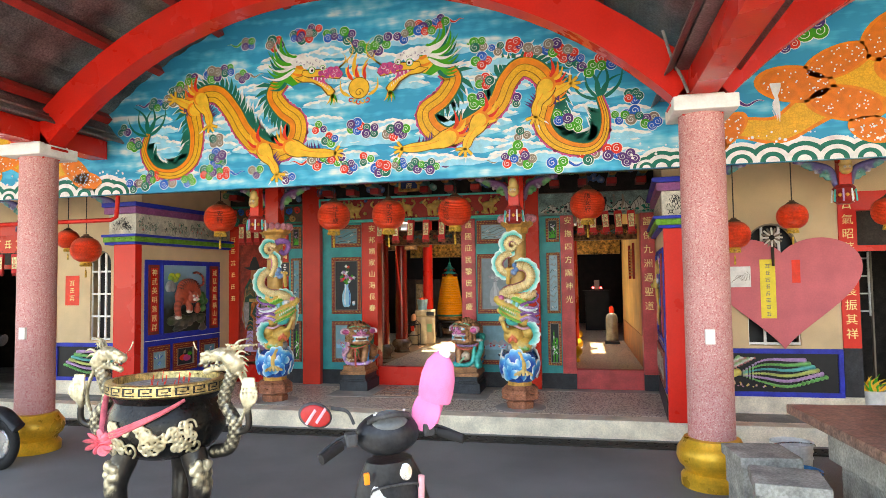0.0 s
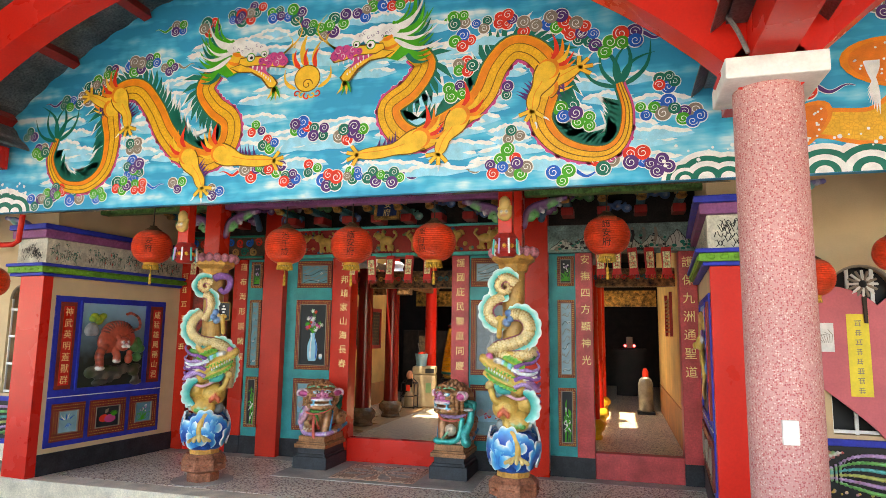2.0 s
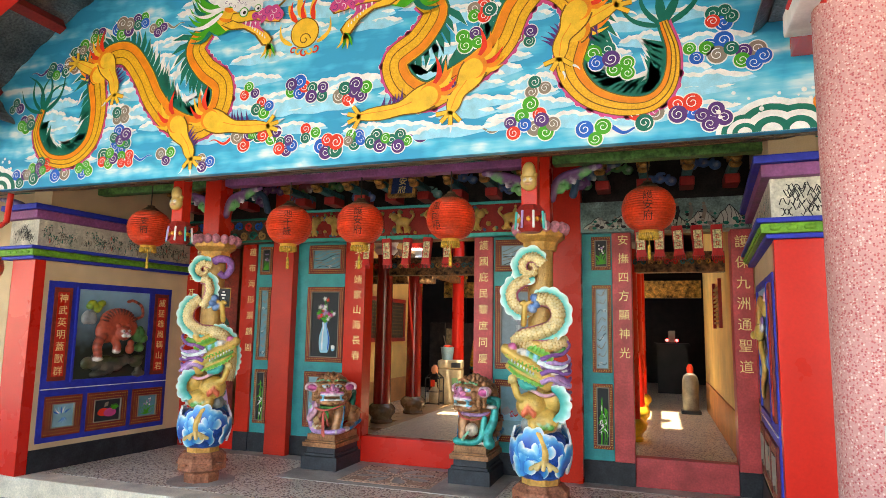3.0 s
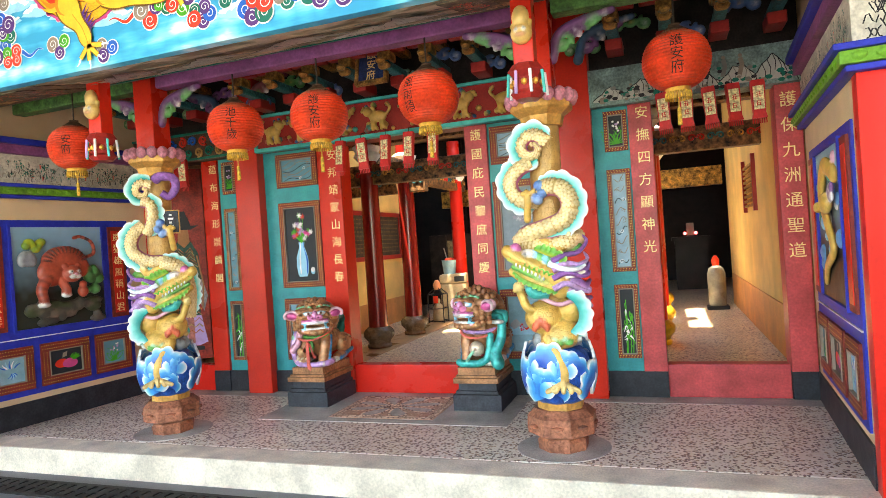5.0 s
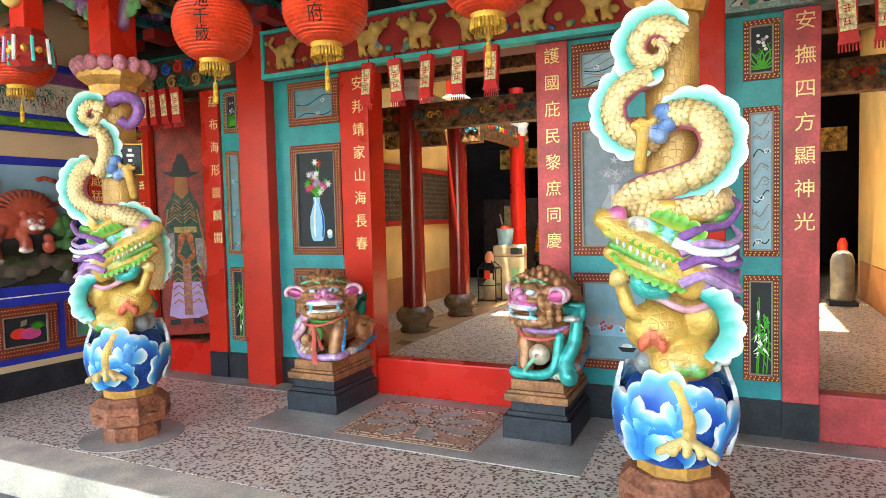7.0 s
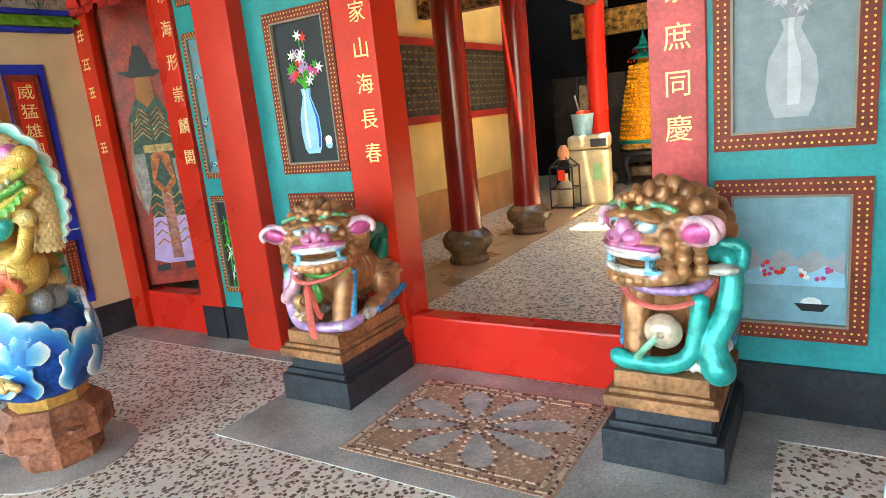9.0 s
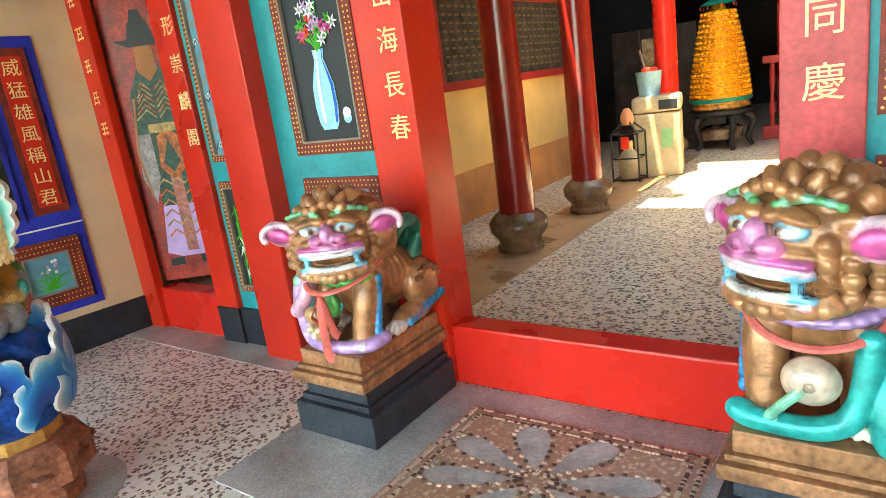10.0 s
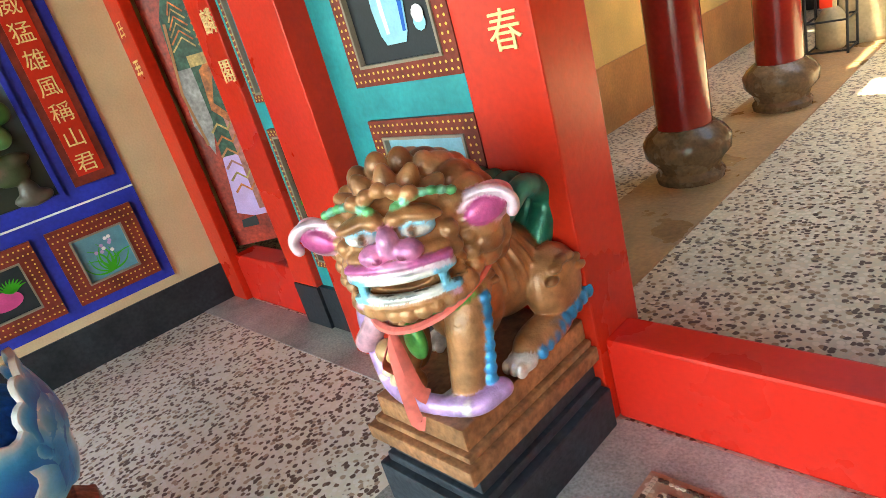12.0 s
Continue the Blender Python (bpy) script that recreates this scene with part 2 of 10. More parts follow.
def spikes(bm, pts, u0, u1, n, off, length, base, d, mi, lean=0.6):
    for i in range(n):
        u = u0 + (u1 - u0) * (i + 0.5) / n
        p, t = at_curve(pts, u)
        o = off(u) if callable(off) else off
        sg = 1 if o > 0 else -1
        nx, nz = -t[1], t[0]
        q = (p[0] + nx * o, p[1] + nz * o)
        l = length * random.uniform(0.75, 1.2)
        tip = (q[0] + nx * sg * l - t[0] * l * lean, q[1] + nz * sg * l - t[1] * l * lean)
        mid = (q[0] + nx * sg * l * 0.6 - t[0] * l * 0.15, q[1] + nz * sg * l * 0.6 - t[1] * l * 0.15)
        leaf(bm, [(q[0] + t[0] * base, q[1] + t[1] * base), mid, tip, (q[0] - t[0] * base, q[1] - t[1] * base)], d, mi)


def flame(bm, x, z, ang, length, d, mi, width=0.3, bend=0.4):
    c, s = math.cos(ang), math.sin(ang)
    pts = [(x + c * length * u - s * bend * length * math.sin(u * 3.0) * 0.35, z + s * length * u + c * bend * length * math.sin(u * 3.0) * 0.35) for u in [i / 9 for i in range(10)]]
    ribbon(bm, pts, lambda u: width * length * (1 - u) ** 0.8 * min(1, 0.35 + 3 * u) + 0.002, d, mi)


def spiral(x, z, r, turns=1.4, start=0.0, sgn=1, n=16):
    return [(x + r * (1 - 0.82 * i / n) * math.cos(start + sgn * 2 * math.pi * turns * i / n), z + r * (1 - 0.82 * i / n) * math.sin(start + sgn * 2 * math.pi * turns * i / n)) for i in range(n + 1)]


def swirl_cloud(parent, x, z, size, cols, d=0.006, tail=0):
    """One painted cloud: curled lobes edged in white, with an optional wavy tail."""
    bm = bmesh.new()
    size *= 1.15
    n = random.choice((3, 4, 4, 5))
    a0 = random.uniform(0, 6.28)
    lobes = []
    for i in range(n):
        a = a0 + 2 * math.pi * i / n
        rr = size * random.uniform(0.42, 0.56)
        lobes.append((x + math.cos(a) * size * 0.62, z + math.sin(a) * size * 0.45, rr, random.choice(cols)))
    if tail:
        c = random.choice(cols)
        pts = [(x + tail * (0.4 + 2.6 * u) * size, z + 0.28 * size * math.sin(u * 9) * (1 - 0.5 * u)) for u in [i / 18 for i in range(19)]]
        ribbon(bm, pts, lambda u: size * (0.42 * (1 - u) + 0.06), d - 0.0015, 0)
        ribbon(bm, pts, lambda u: size * 0.3 * (1 - u) + 0.004, d - 0.0005, c)
    for k, (lx, lz, r, c) in enumerate(lobes):
        disc(bm, lx, lz, r * 1.06 + 0.004, d + 0.0003 * k, 0, 18)
    for k, (lx, lz, r, c) in enumerate(lobes):
        e = d + 0.002 + 0.0006 * k
        disc(bm, lx, lz, r, e, c, 18)
        ribbon(bm, spiral(lx, lz, r * 0.72, 1.3, random.uniform(0, 6.28), random.choice((-1, 1))), r * 0.1, e + 0.0003, 0)
    return part("painted_cloud", bm, CLOUDCOL, parent)


def paint(name, c, rough=0.45):
    return mat(name, c, rough, vary=0.07, scale=14, bump=0.04, bscale=150)


P_WHITE = paint("mural_white_paint", (0.82, 0.82, 0.8))
P_RED = paint("mural_red_paint", (0.78, 0.045, 0.02))
P_GREEN = paint("mural_green_paint", (0.05, 0.38, 0.02))
P_DKGREEN = paint("mural_dark_green_paint", (0.0, 0.16, 0.11))
P_BLUE = paint("mural_blue_paint", (0.005, 0.12, 0.55))
P_PURPLE = paint("mural_purple_paint", (0.1, 0.035, 0.19))
P_TAUPE = paint("mural_taupe_paint", (0.27, 0.22, 0.17))
P_PINK = paint("mural_magenta_paint", (0.6, 0.07, 0.25))
P_ORANGE = paint("mural_orange_paint", (0.85, 0.25, 0.02))
P_YELLOW = paint("mural_yellow_paint", (0.88, 0.52, 0.05))
P_BROWN = paint("mural_brown_line", (0.2, 0.09, 0.01))
P_TURQ = paint("mural_turquoise_paint", (0.05, 0.5, 0.46))
P_LILAC = paint("lilac_paint", (0.5, 0.33, 0.6))
P_SKY = paint("pale_blue_paint", (0.3, 0.6, 0.75))
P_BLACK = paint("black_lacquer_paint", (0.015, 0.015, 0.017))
P_ROSE = paint("rose_paint", (0.75, 0.36, 0.4))
CLOUDCOL = [P_WHITE, P_RED, P_GREEN, P_DKGREEN, P_BLUE, P_PURPLE, P_TAUPE]


def scale_paint(name, a, b, size):
    """Golden body paint with drawn scales."""
    m = mat(name, a, 0.42, vary=0.06, scale=10, bump=0)
    t = m.node_tree
    bsdf = t.nodes["Principled BSDF"]
    src = bsdf.inputs["Base Color"].links[0].from_socket
    co = t.nodes.new("ShaderNodeTexCoord")
    v = t.nodes.new("ShaderNodeTexVoronoi")
    v.feature = "DISTANCE_TO_EDGE"
    v.inputs["Scale"].default_value, v.inputs["Randomness"].default_value = size, 0.55
    t.links.new(co.outputs["Object"], v.inputs["Vector"])
    mr = t.nodes.new("ShaderNodeMapRange")
    mr.inputs[1].default_value, mr.inputs[2].default_value, mr.inputs[3].default_value, mr.inputs[4].default_value = 0.02, 0.09, 0.35, 0.0
    t.links.new(v.outputs["Distance"], mr.inputs[0])
    mx = t.nodes.new("ShaderNodeMixRGB")
    mx.inputs[2].default_value = (*b, 1)
    t.links.new(mr.outputs[0], mx.inputs[0])
    t.links.new(src, mx.inputs[1])
    t.links.new(mx.outputs[0], bsdf.inputs["Base Color"])
    return m


P_SCALE = scale_paint("dragon_scale_paint", (0.86, 0.46, 0.035), (0.55, 0.22, 0.01), 40)
DRAGONCOL = [P_SCALE, P_BROWN, P_WHITE, P_DKGREEN, P_PINK, P_YELLOW, P_ORANGE, P_RED, P_GREEN, P_BLACK, P_PURPLE]


def writing(text, size, parent, where, material, name="lettering", down=True, pitch=1.2, depth=0.002):
    """Characters as thin raised strokes; where: pose with x right and y up in the plane of the writing."""
    cu = bpy.data.curves.new(name, "FONT")
    cu.body = "\n".join(text) if down else text
    cu.size, cu.space_line = size, pitch
    cu.align_x = "CENTER"
    cu.extrude, cu.resolution_u = depth, 3
    tmp = bpy.data.objects.new(name, cu)
    scene.collection.objects.link(tmp)
    me = bpy.data.meshes.new_from_object(tmp.evaluated_get(bpy.context.evaluated_depsgraph_get()))
    bpy.data.objects.remove(tmp)
    me.materials.clear()
    me.materials.append(material)
    ob = new(name, me)
    ob.parent = parent
    ob.matrix_local = where
    return ob


# ---- modelled figures: fused rounded masses, painted mass by mass ----
def paintwork(name, rough=0.38, grain=0.12):
    m = bpy.data.materials.new(name)
    m.use_nodes = True
    t = m.node_tree
    b = t.nodes["Principled BSDF"]
    at = t.nodes.new("ShaderNodeVertexColor")
    at.layer_name = "paint"
    co = t.nodes.new("ShaderNodeTexCoord")
    n = t.nodes.new("ShaderNodeTexNoise")
    n.inputs["Scale"].default_value, n.inputs["Detail"].default_value = 22, 6
    t.links.new(co.outputs["Object"], n.inputs["Vector"])
    mr = t.nodes.new("ShaderNodeMapRange")
    mr.inputs[1].default_value, mr.inputs[2].default_value, mr.inputs[3].default_value, mr.inputs[4].default_value = 0.35, 0.65, 1 - 1.6 * grain, 1 + grain
    t.links.new(n.outputs["Fac"], mr.inputs[0])
    mx = t.nodes.new("ShaderNodeMixRGB")
    mx.blend_type, mx.inputs[0].default_value = "MULTIPLY", 1
    t.links.new(at.outputs[0], mx.inputs[1])
    t.links.new(mr.outputs[0], mx.inputs[2])
    t.links.new(mx.outputs[0], b.inputs["Base Color"])
    b.inputs["Roughness"].default_value = rough
    n2 = t.nodes.new("ShaderNodeTexNoise")
    n2.inputs["Scale"].default_value = 130
    t.links.new(co.outputs["Object"], n2.inputs["Vector"])
    bp = t.nodes.new("ShaderNodeBump")
    bp.inputs["Strength"].default_value, bp.inputs["Distance"].default_value = 0.25, 0.004
    t.links.new(n2.outputs["Fac"], bp.inputs["Height"])
    t.links.new(bp.outputs[0], b.inputs["Normal"])
    return m


class Clay:
    """Gathers ellipsoids; build() fuses them on a grid into one smooth skin with blended paint."""

    def __init__(self, cell=0.008, fuse=0.012, crisp=0.004):
        self.cell, self.fuse, self.crisp, self.lumps = cell, fuse, crisp, []

    def ball(self, c, r, color, rot=None, cut=False):
        r = (r, r, r) if isinstance(r, (int, float)) else r
        self.lumps.append((np.array(c, float), np.array(r, float), color, None if rot is None else np.array(rot.to_matrix().transposed()), cut))

    def rope(self, pts, radius, color, n=24, flat=1.0):
        for i, p in enumerate(spline(pts, n)):
            u = i / (n - 1)
            r = radius(u) if callable(radius) else radius
            self.ball(p[:3], (r, r * flat, r) if flat != 1 else r, color(u) if callable(color) else color)

    def build(self, name, material, parent=None):
        lo = np.min([c - r.max() for c, r, *_ in self.lumps], 0) - 3 * self.cell
        hi = np.max([c + r.max() for c, r, *_ in self.lumps], 0) + 3 * self.cell
        h = self.cell
        n = np.ceil((hi - lo) / h).astype(int) + 1
        f = np.full(n, 1.0, np.float32)
        col = np.zeros((*n, 3), np.float32)
        wsum = np.full(n, 1e-12, np.float32)
        for c, r, color, rot, cut in sorted(self.lumps, key=lambda e: e[4]):
            reach = r.max() + 4 * h
            a = np.maximum(((c - reach - lo) / h).astype(int), 0)
            b = np.minimum(((c + reach - lo) / h).astype(int) + 2, n)
            g = [np.arange(a[k], b[k]) * h + lo[k] - c[k] for k in range(3)]
            X, Y, Z = np.meshgrid(*g, indexing="ij")
            if rot is not None:
                X, Y, Z = (rot[k, 0] * X + rot[k, 1] * Y + rot[k, 2] * Z for k in range(3))
            k0 = np.sqrt((X / r[0]) ** 2 + (Y / r[1]) ** 2 + (Z / r[2]) ** 2)
            d = ((k0 - 1) * np.minimum(r.min() * 1.25, r.mean())).astype(np.float32)
            sl = tuple(slice(a[k], b[k]) for k in range(3))
            old = f[sl]
            if cut:
                f[sl] = np.maximum(old, -d)
                w = np.exp(np.clip(-d / self.crisp, -30, 12)) * 4
            else:
                t = np.clip(0.5 + 0.5 * (old - d) / self.fuse, 0, 1)
                f[sl] = old * (1 - t) + d * t - self.fuse * t * (1 - t) * 0.5
                w = np.exp(np.clip(-d / self.crisp, -30, 12))
            col[sl] += w[..., None] * np.array(color, np.float32)
            wsum[sl] += w
        inside = f < 0
        cells = np.zeros(n - 1, np.int8)
        corner = [(i, j, k) for i in (0, 1) for j in (0, 1) for k in (0, 1)]
        view = lambda arr, o: arr[o[0]:o[0] + n[0] - 1, o[1]:o[1] + n[1] - 1, o[2]:o[2] + n[2] - 1]
        for o in corner:
            cells += view(inside, o)
        act = (cells > 0) & (cells < 8)
        idx = np.full(n - 1, -1, np.int64)
        where = np.argwhere(act)
        idx[act] = np.arange(len(where))
        pos = np.zeros((len(where), 3))
        cnt = np.zeros(len(where))
        for p in corner:
            for ax in range(3):
                if p[ax]:
                    continue
                q = list(p)
                q[ax] = 1
                fa = f[where[:, 0] + p[0], where[:, 1] + p[1], where[:, 2] + p[2]]
                fb = f[where[:, 0] + q[0], where[:, 1] + q[1], where[:, 2] + q[2]]
                cr = (fa < 0) != (fb < 0)
                t = np.where(cr, fa / np.where(cr, fa - fb, 1), 0)
                e = np.tile(np.array(p, float), (len(where), 1))
                e[:, ax] = t
                pos[cr] += e[cr]
                cnt[cr] += 1
        verts = (where + pos / cnt[:, None]) * h + lo
        quads = []
        for ax in range(3):
            o1, o2 = [k for k in range(3) if k != ax]
            sa = [slice(1, n[k] - 1) for k in range(3)]
            sa[ax] = slice(0, n[ax] - 1)
            sb = list(sa)
            sb[ax] = slice(1, n[ax])
            A, B = inside[tuple(sa)], inside[tuple(sb)]
            e = np.argwhere(A != B)
            if not len(e):
                continue
            flip = A[A != B]
            base = e.copy()
            base[:, o1] += 1
            base[:, o2] += 1
            def cell_at(d1, d2):
                q = base.copy()
                q[:, o1] -= d1
                q[:, o2] -= d2
                return idx[q[:, 0], q[:, 1], q[:, 2]]
            qd = np.stack([cell_at(1, 1), cell_at(0, 1), cell_at(0, 0), cell_at(1, 0)], 1)
            if ax == 1:
                flip = ~flip
            qd[~flip] = qd[~flip][:, ::-1]
            quads.append(qd)
        quads = np.vstack(quads)
        for _ in range(1):
            acc, num = np.zeros_like(verts), np.zeros(len(verts))
            for k in range(4):
                a, b = quads[:, k], quads[:, (k + 1) % 4]
                np.add.at(acc, a, verts[b])
                np.add.at(num, a, 1)
                np.add.at(acc, b, verts[a])
                np.add.at(num, b, 1)
            verts = 0.5 * verts + 0.5 * acc / np.maximum(num, 1)[:, None]
        me = bpy.data.meshes.new(name)
        me.vertices.add(len(verts))
        me.vertices.foreach_set("co", verts.ravel())
        me.loops.add(quads.size)
        me.loops.foreach_set("vertex_index", quads.ravel().astype(np.int32))
        me.polygons.add(len(quads))
        me.polygons.foreach_set("loop_start", np.arange(0, quads.size, 4, dtype=np.int32))
        me.polygons.foreach_set("use_smooth", np.ones(len(quads), bool))
        me.update(calc_edges=True)
        me.validate()
        g = np.clip(np.rint((verts - lo) / h).astype(int), 0, n - 1)
        rgb = col[g[:, 0], g[:, 1], g[:, 2]] / wsum[g[:, 0], g[:, 1], g[:, 2]][:, None]
        layer = me.color_attributes.new("paint", "FLOAT_COLOR", "POINT")
        layer.data.foreach_set("color", np.hstack([rgb, np.ones((len(rgb), 1))]).astype(np.float32).ravel())
        me.materials.append(material)
        ob = new(name, me)
        if parent is not None:
            ob.parent = parent
        return ob


FIGURE = paintwork("painted_plaster_figure", 0.35)


# ---- the place: x along the front, y towards the temple, porch floor at z = 0 ----
MID = -2.12          # middle of the front
GROUND = -0.18
EDGE = 6.72          # front edge of the porch floor
WALL = 8.5           # plane of the front wall
WING = 7.45          # plane of the side wings
FASC = 6.25          # plane of the painted fascia
COLY = 7.25          # row of the dragon columns
HALL = 0.2           # floor level inside

GRN_MOULD = mat("green_moulding_paint", (0.13, 0.33, 0.03), 0.5, vary=0.15, scale=12)
PURPLE = mat("purple_beam_paint", (0.24, 0.07, 0.19), 0.5, vary=0.15, scale=7)
DKRED = mat("maroon_frame_paint", (0.2, 0.03, 0.02), 0.5, vary=0.15, scale=12)
YDOT = mat("yellow_dot_paint", (0.8, 0.5, 0.1), 0.5, vary=0.05)
GOLDBASE = mat("gold_column_base_paint", (0.75, 0.42, 0.04), 0.3, 0.35, vary=0.1, scale=6, bump=0.1, dirt=0.5)
RUST = mat("dark_iron_grating", (0.035, 0.033, 0.03), 0.7, 0.4, vary=0.2, scale=20)
ROOF = mat("grey_roof_sheet", (0.2, 0.19, 0.19), 0.4, 0.6, vary=0.25, scale=3, bump=0.1)

wallbox("ground", ASPHALT, -80, 80, -80, EDGE, GROUND - 0.3, GROUND)
wallbox("floor_porch", TERR, -5.2, 1.02, EDGE + 0.24, WALL + 0.05, -0.3, 0.0)
FLOORCEM = mat("smooth_grey_floor_cement", (0.44, 0.43, 0.38), 0.5, vary=0.2, scale=3, bump=0.12, bscale=140)
wallbox("floor_border", FLOORCEM, -5.2, 1.02, WALL - 0.2, WALL - 0.01, -0.2, 0.004)
wallbox("floor_cement_middle", FLOORCEM, -3.1, -1.08, 7.6, WALL - 0.2, -0.2, 0.004)
for x in (-3.6, -0.64):
    structure(finish("floor_cement_round", lathed([(0.28, -0.05), (0.28, 0.003), (0.27, 0.004), (0.001, 0.004)], 40, x, COLY), FLOORCEM))
# unseen plain wall, added to hold back sky light from the right
wallbox("wall_forecourt_right", CREAM, 9.2, 9.4, -9.0, 7.4, GROUND, 4.6)
wallbox("step_edge", STEP, -5.45, 1.2, EDGE, EDGE + 0.24, -0.3, 0.0, bevel=0.012)
for nm, x0, x1 in (("pavement_right", 1.2, 9.0), ("pavement_left", -14.0, -5.45)):
    wallbox(nm, CONCRETE, x0, x1, EDGE + 0.3, WING + 0.3, -0.4, -0.03)
    wallbox("kerb_" + nm, STEP, x0, x1, EDGE + 0.1, EDGE + 0.3, -0.4, -0.03, bevel=0.01)
wallbox("floor_hall", TERR_IN, -7.0, 3.0, WALL + 0.1, 24.0, -0.3, HALL)

# drain in front of the step: a slotted grating
gr = bmesh.new()
for i in range(150):
    x = -9.0 + i * 0.09
    box(gr, x, x + 0.06, 6.4, 6.56, GROUND, GROUND + 0.012)
box(gr, -9.0, 4.5, 6.37, 6.4, GROUND, GROUND + 0.014)
box(gr, -9.0, 4.5, 6.56, 6.59, GROUND, GROUND + 0.014)
box(gr, -9.0, 4.5, 6.47, 6.49, GROUND, GROUND + 0.014)
structure(finish("drain_grating", gr, RUST))
# flat black strip: the shade down in the slots is put in as colour
structure(finish("drain_bed", bx(-9.0, 4.5, 6.4, 6.56, GROUND - 0.1, GROUND + 0.004), BLACK))


def wall_frame(x0, y0, x1, y1):
    """Pose with x along the wall from the first point to the second, y into the wall, z up."""
    d = Vector((x1 - x0, y1 - y0, 0)).normalized()
    m = Matrix.Identity(4)
    m.col[0][:3] = d
    m.col[1][:3] = Vector((0, 0, 1)).cross(d)
    m.col[3][:3] = (x0, y0, 0)
    return m


LEFT = wall_frame(-5.14, EDGE, -4.95, WALL)
RIGHT = wall_frame(0.98, WALL, 0.86, EDGE)
WL = 1.79


def local_box(name, m, material, *a, parent=None, **k):
    ob = finish(name, bx(*a, **k), material, parent)
    if parent is None:
        ob.matrix_world = m
        structure(ob)
    return ob


BANDCREAM = mat("aged_cream_band_paint", (0.56, 0.52, 0.42), 0.6, vary=0.16, scale=9)
for side, m, s in (("left", LEFT, 0), ("right", RIGHT, 1)):
    f0, f1 = (0.1, WL) if not s else (0.0, WL - 0.1)
    local_box("wall_" + side, m, CREAM, f0, f1, 0.0, 0.26, 0.0, 3.2)
    local_box("plinth_" + side, m, BLACK, f0, f1, -0.012, 0.0, 0.0, 0.2)
    p0, p1 = (0.0, 0.1) if not s else (WL - 0.1, WL)
    local_box("pier_" + side, m, RED_GLOSS, p0, p1, -0.004, 0.32, 0.0, 1.9)
    # stepped cornice: blue, carved green, blue, painted band, purple, blue
    for nm, mt, z0, z1, out in (("cornice_blue", BLUE, 1.9, 1.93, 0.05), ("cornice_green", GRN_MOULD, 1.93, 1.99, 0.075), ("cornice_blue", BLUE, 1.99, 2.02, 0.1),
                                ("cornice_purple", PURPLE, 2.27, 2.35, 0.06), ("cornice_blue", BLUE, 2.35, 2.4, 0.1)):
        e0, e1 = (-out, WL - 0.05) if not s else (0.05, WL + out)
        local_box(nm + "_" + side, m, mt, e0, e1, -out, 0.42, z0, z1, bevel=0.008)
    local_box("painted_band_" + side, m, BANDCREAM, *((0.0, WL) if not s else (0.0, WL)), -0.01, 0.4, 2.02, 2.27)
    # scalloped relief on the green band
    bm = bmesh.new()
    for i in range(22):
        blob(bm, (i * 0.083 + 0.02, -0.075, 1.96), (0.036, 0.014, 0.022), sub=1)
    for i in range(4):
        blob(bm, (-0.075 if not s else WL + 0.075, i * 0.09, 1.96), (0.014, 0.036, 0.022), sub=1)
    ob = structure(finish("cornice_scallops_" + side, bm, GRN_MOULD, smooth=True))
    ob.matrix_world = m
    # ink drawings on the band: hills, trees and small pavilions
    bm = bmesh.new()
    random.seed(5 + s)
    for i in range(210):
        u, z = random.uniform(0.03, WL - 0.1), random.uniform(2.04, 2.17)
        k = random.random()
        if k < 0.4:
            ribbon(bm, [(u + 0.009 * j, z + 0.022 * math.sin(j * 0.55 + i) + 0.012 * math.sin(j * 1.7 + 2 * i)) for j in range(9)], 0.0028, 0.013 + 0.00001 * i, random.choice((0, 1, 1, 3)))
        elif k < 0.75:
            ribbon(bm, [(u, z), (u + 0.006, z + 0.025), (u, z + 0.05)], 0.003, 0.013, 0)
            for j in range(5):
                disc(bm, u + random.uniform(-0.025, 0.025), z + 0.05 + random.uniform(-0.015, 0.02), 0.006, 0.0132 + 0.0001 * j, random.choice((0, 1, 3, 3)), 6)
        else:
            ribbon(bm, [(u, z), (u + 0.003, z + 0.02), (u, z + 0.034)], 0.009, 0.013, random.choice((0, 2, 1, 3)))
            disc(bm, u, z + 0.04, 0.005, 0.0134, 1, 7)
    ob = structure(finish("ink_drawing_" + side, bm, [P_BLACK, P_TAUPE, P_RED, P_DKGREEN]))
    ob.matrix_world = m
    bm = bmesh.new()
    for i in range(26):
        v = random.uniform(0.02, 0.26)
        z = random.uniform(2.06, 2.22)
        ribbon(bm, [(v + 0.012 * j, z + 0.025 * math.sin(j * 1.5 + i)) for j in range(6)], 0.006, 0.003, 0)
    ob = structure(finish("ink_drawing_pier_" + side, bm, [P_BLACK]))
    ob.matrix_world = m @ (Matrix.Translation((0.0, 0.36, 0)) @ pose(0, 0, 0, 0, 0, -90) if not s else Matrix.Translation((WL, 0.0, 0)) @ pose(0, 0, 0, 0, 0, 90))


# front wall pieces
def front(name, m, x0, x1, z0, z1, d=0.0, t=0.12, bevel=0.0):
    return wallbox(name, m, x0, x1, WALL - d, WALL - d + t, z0, z1, bevel=bevel)


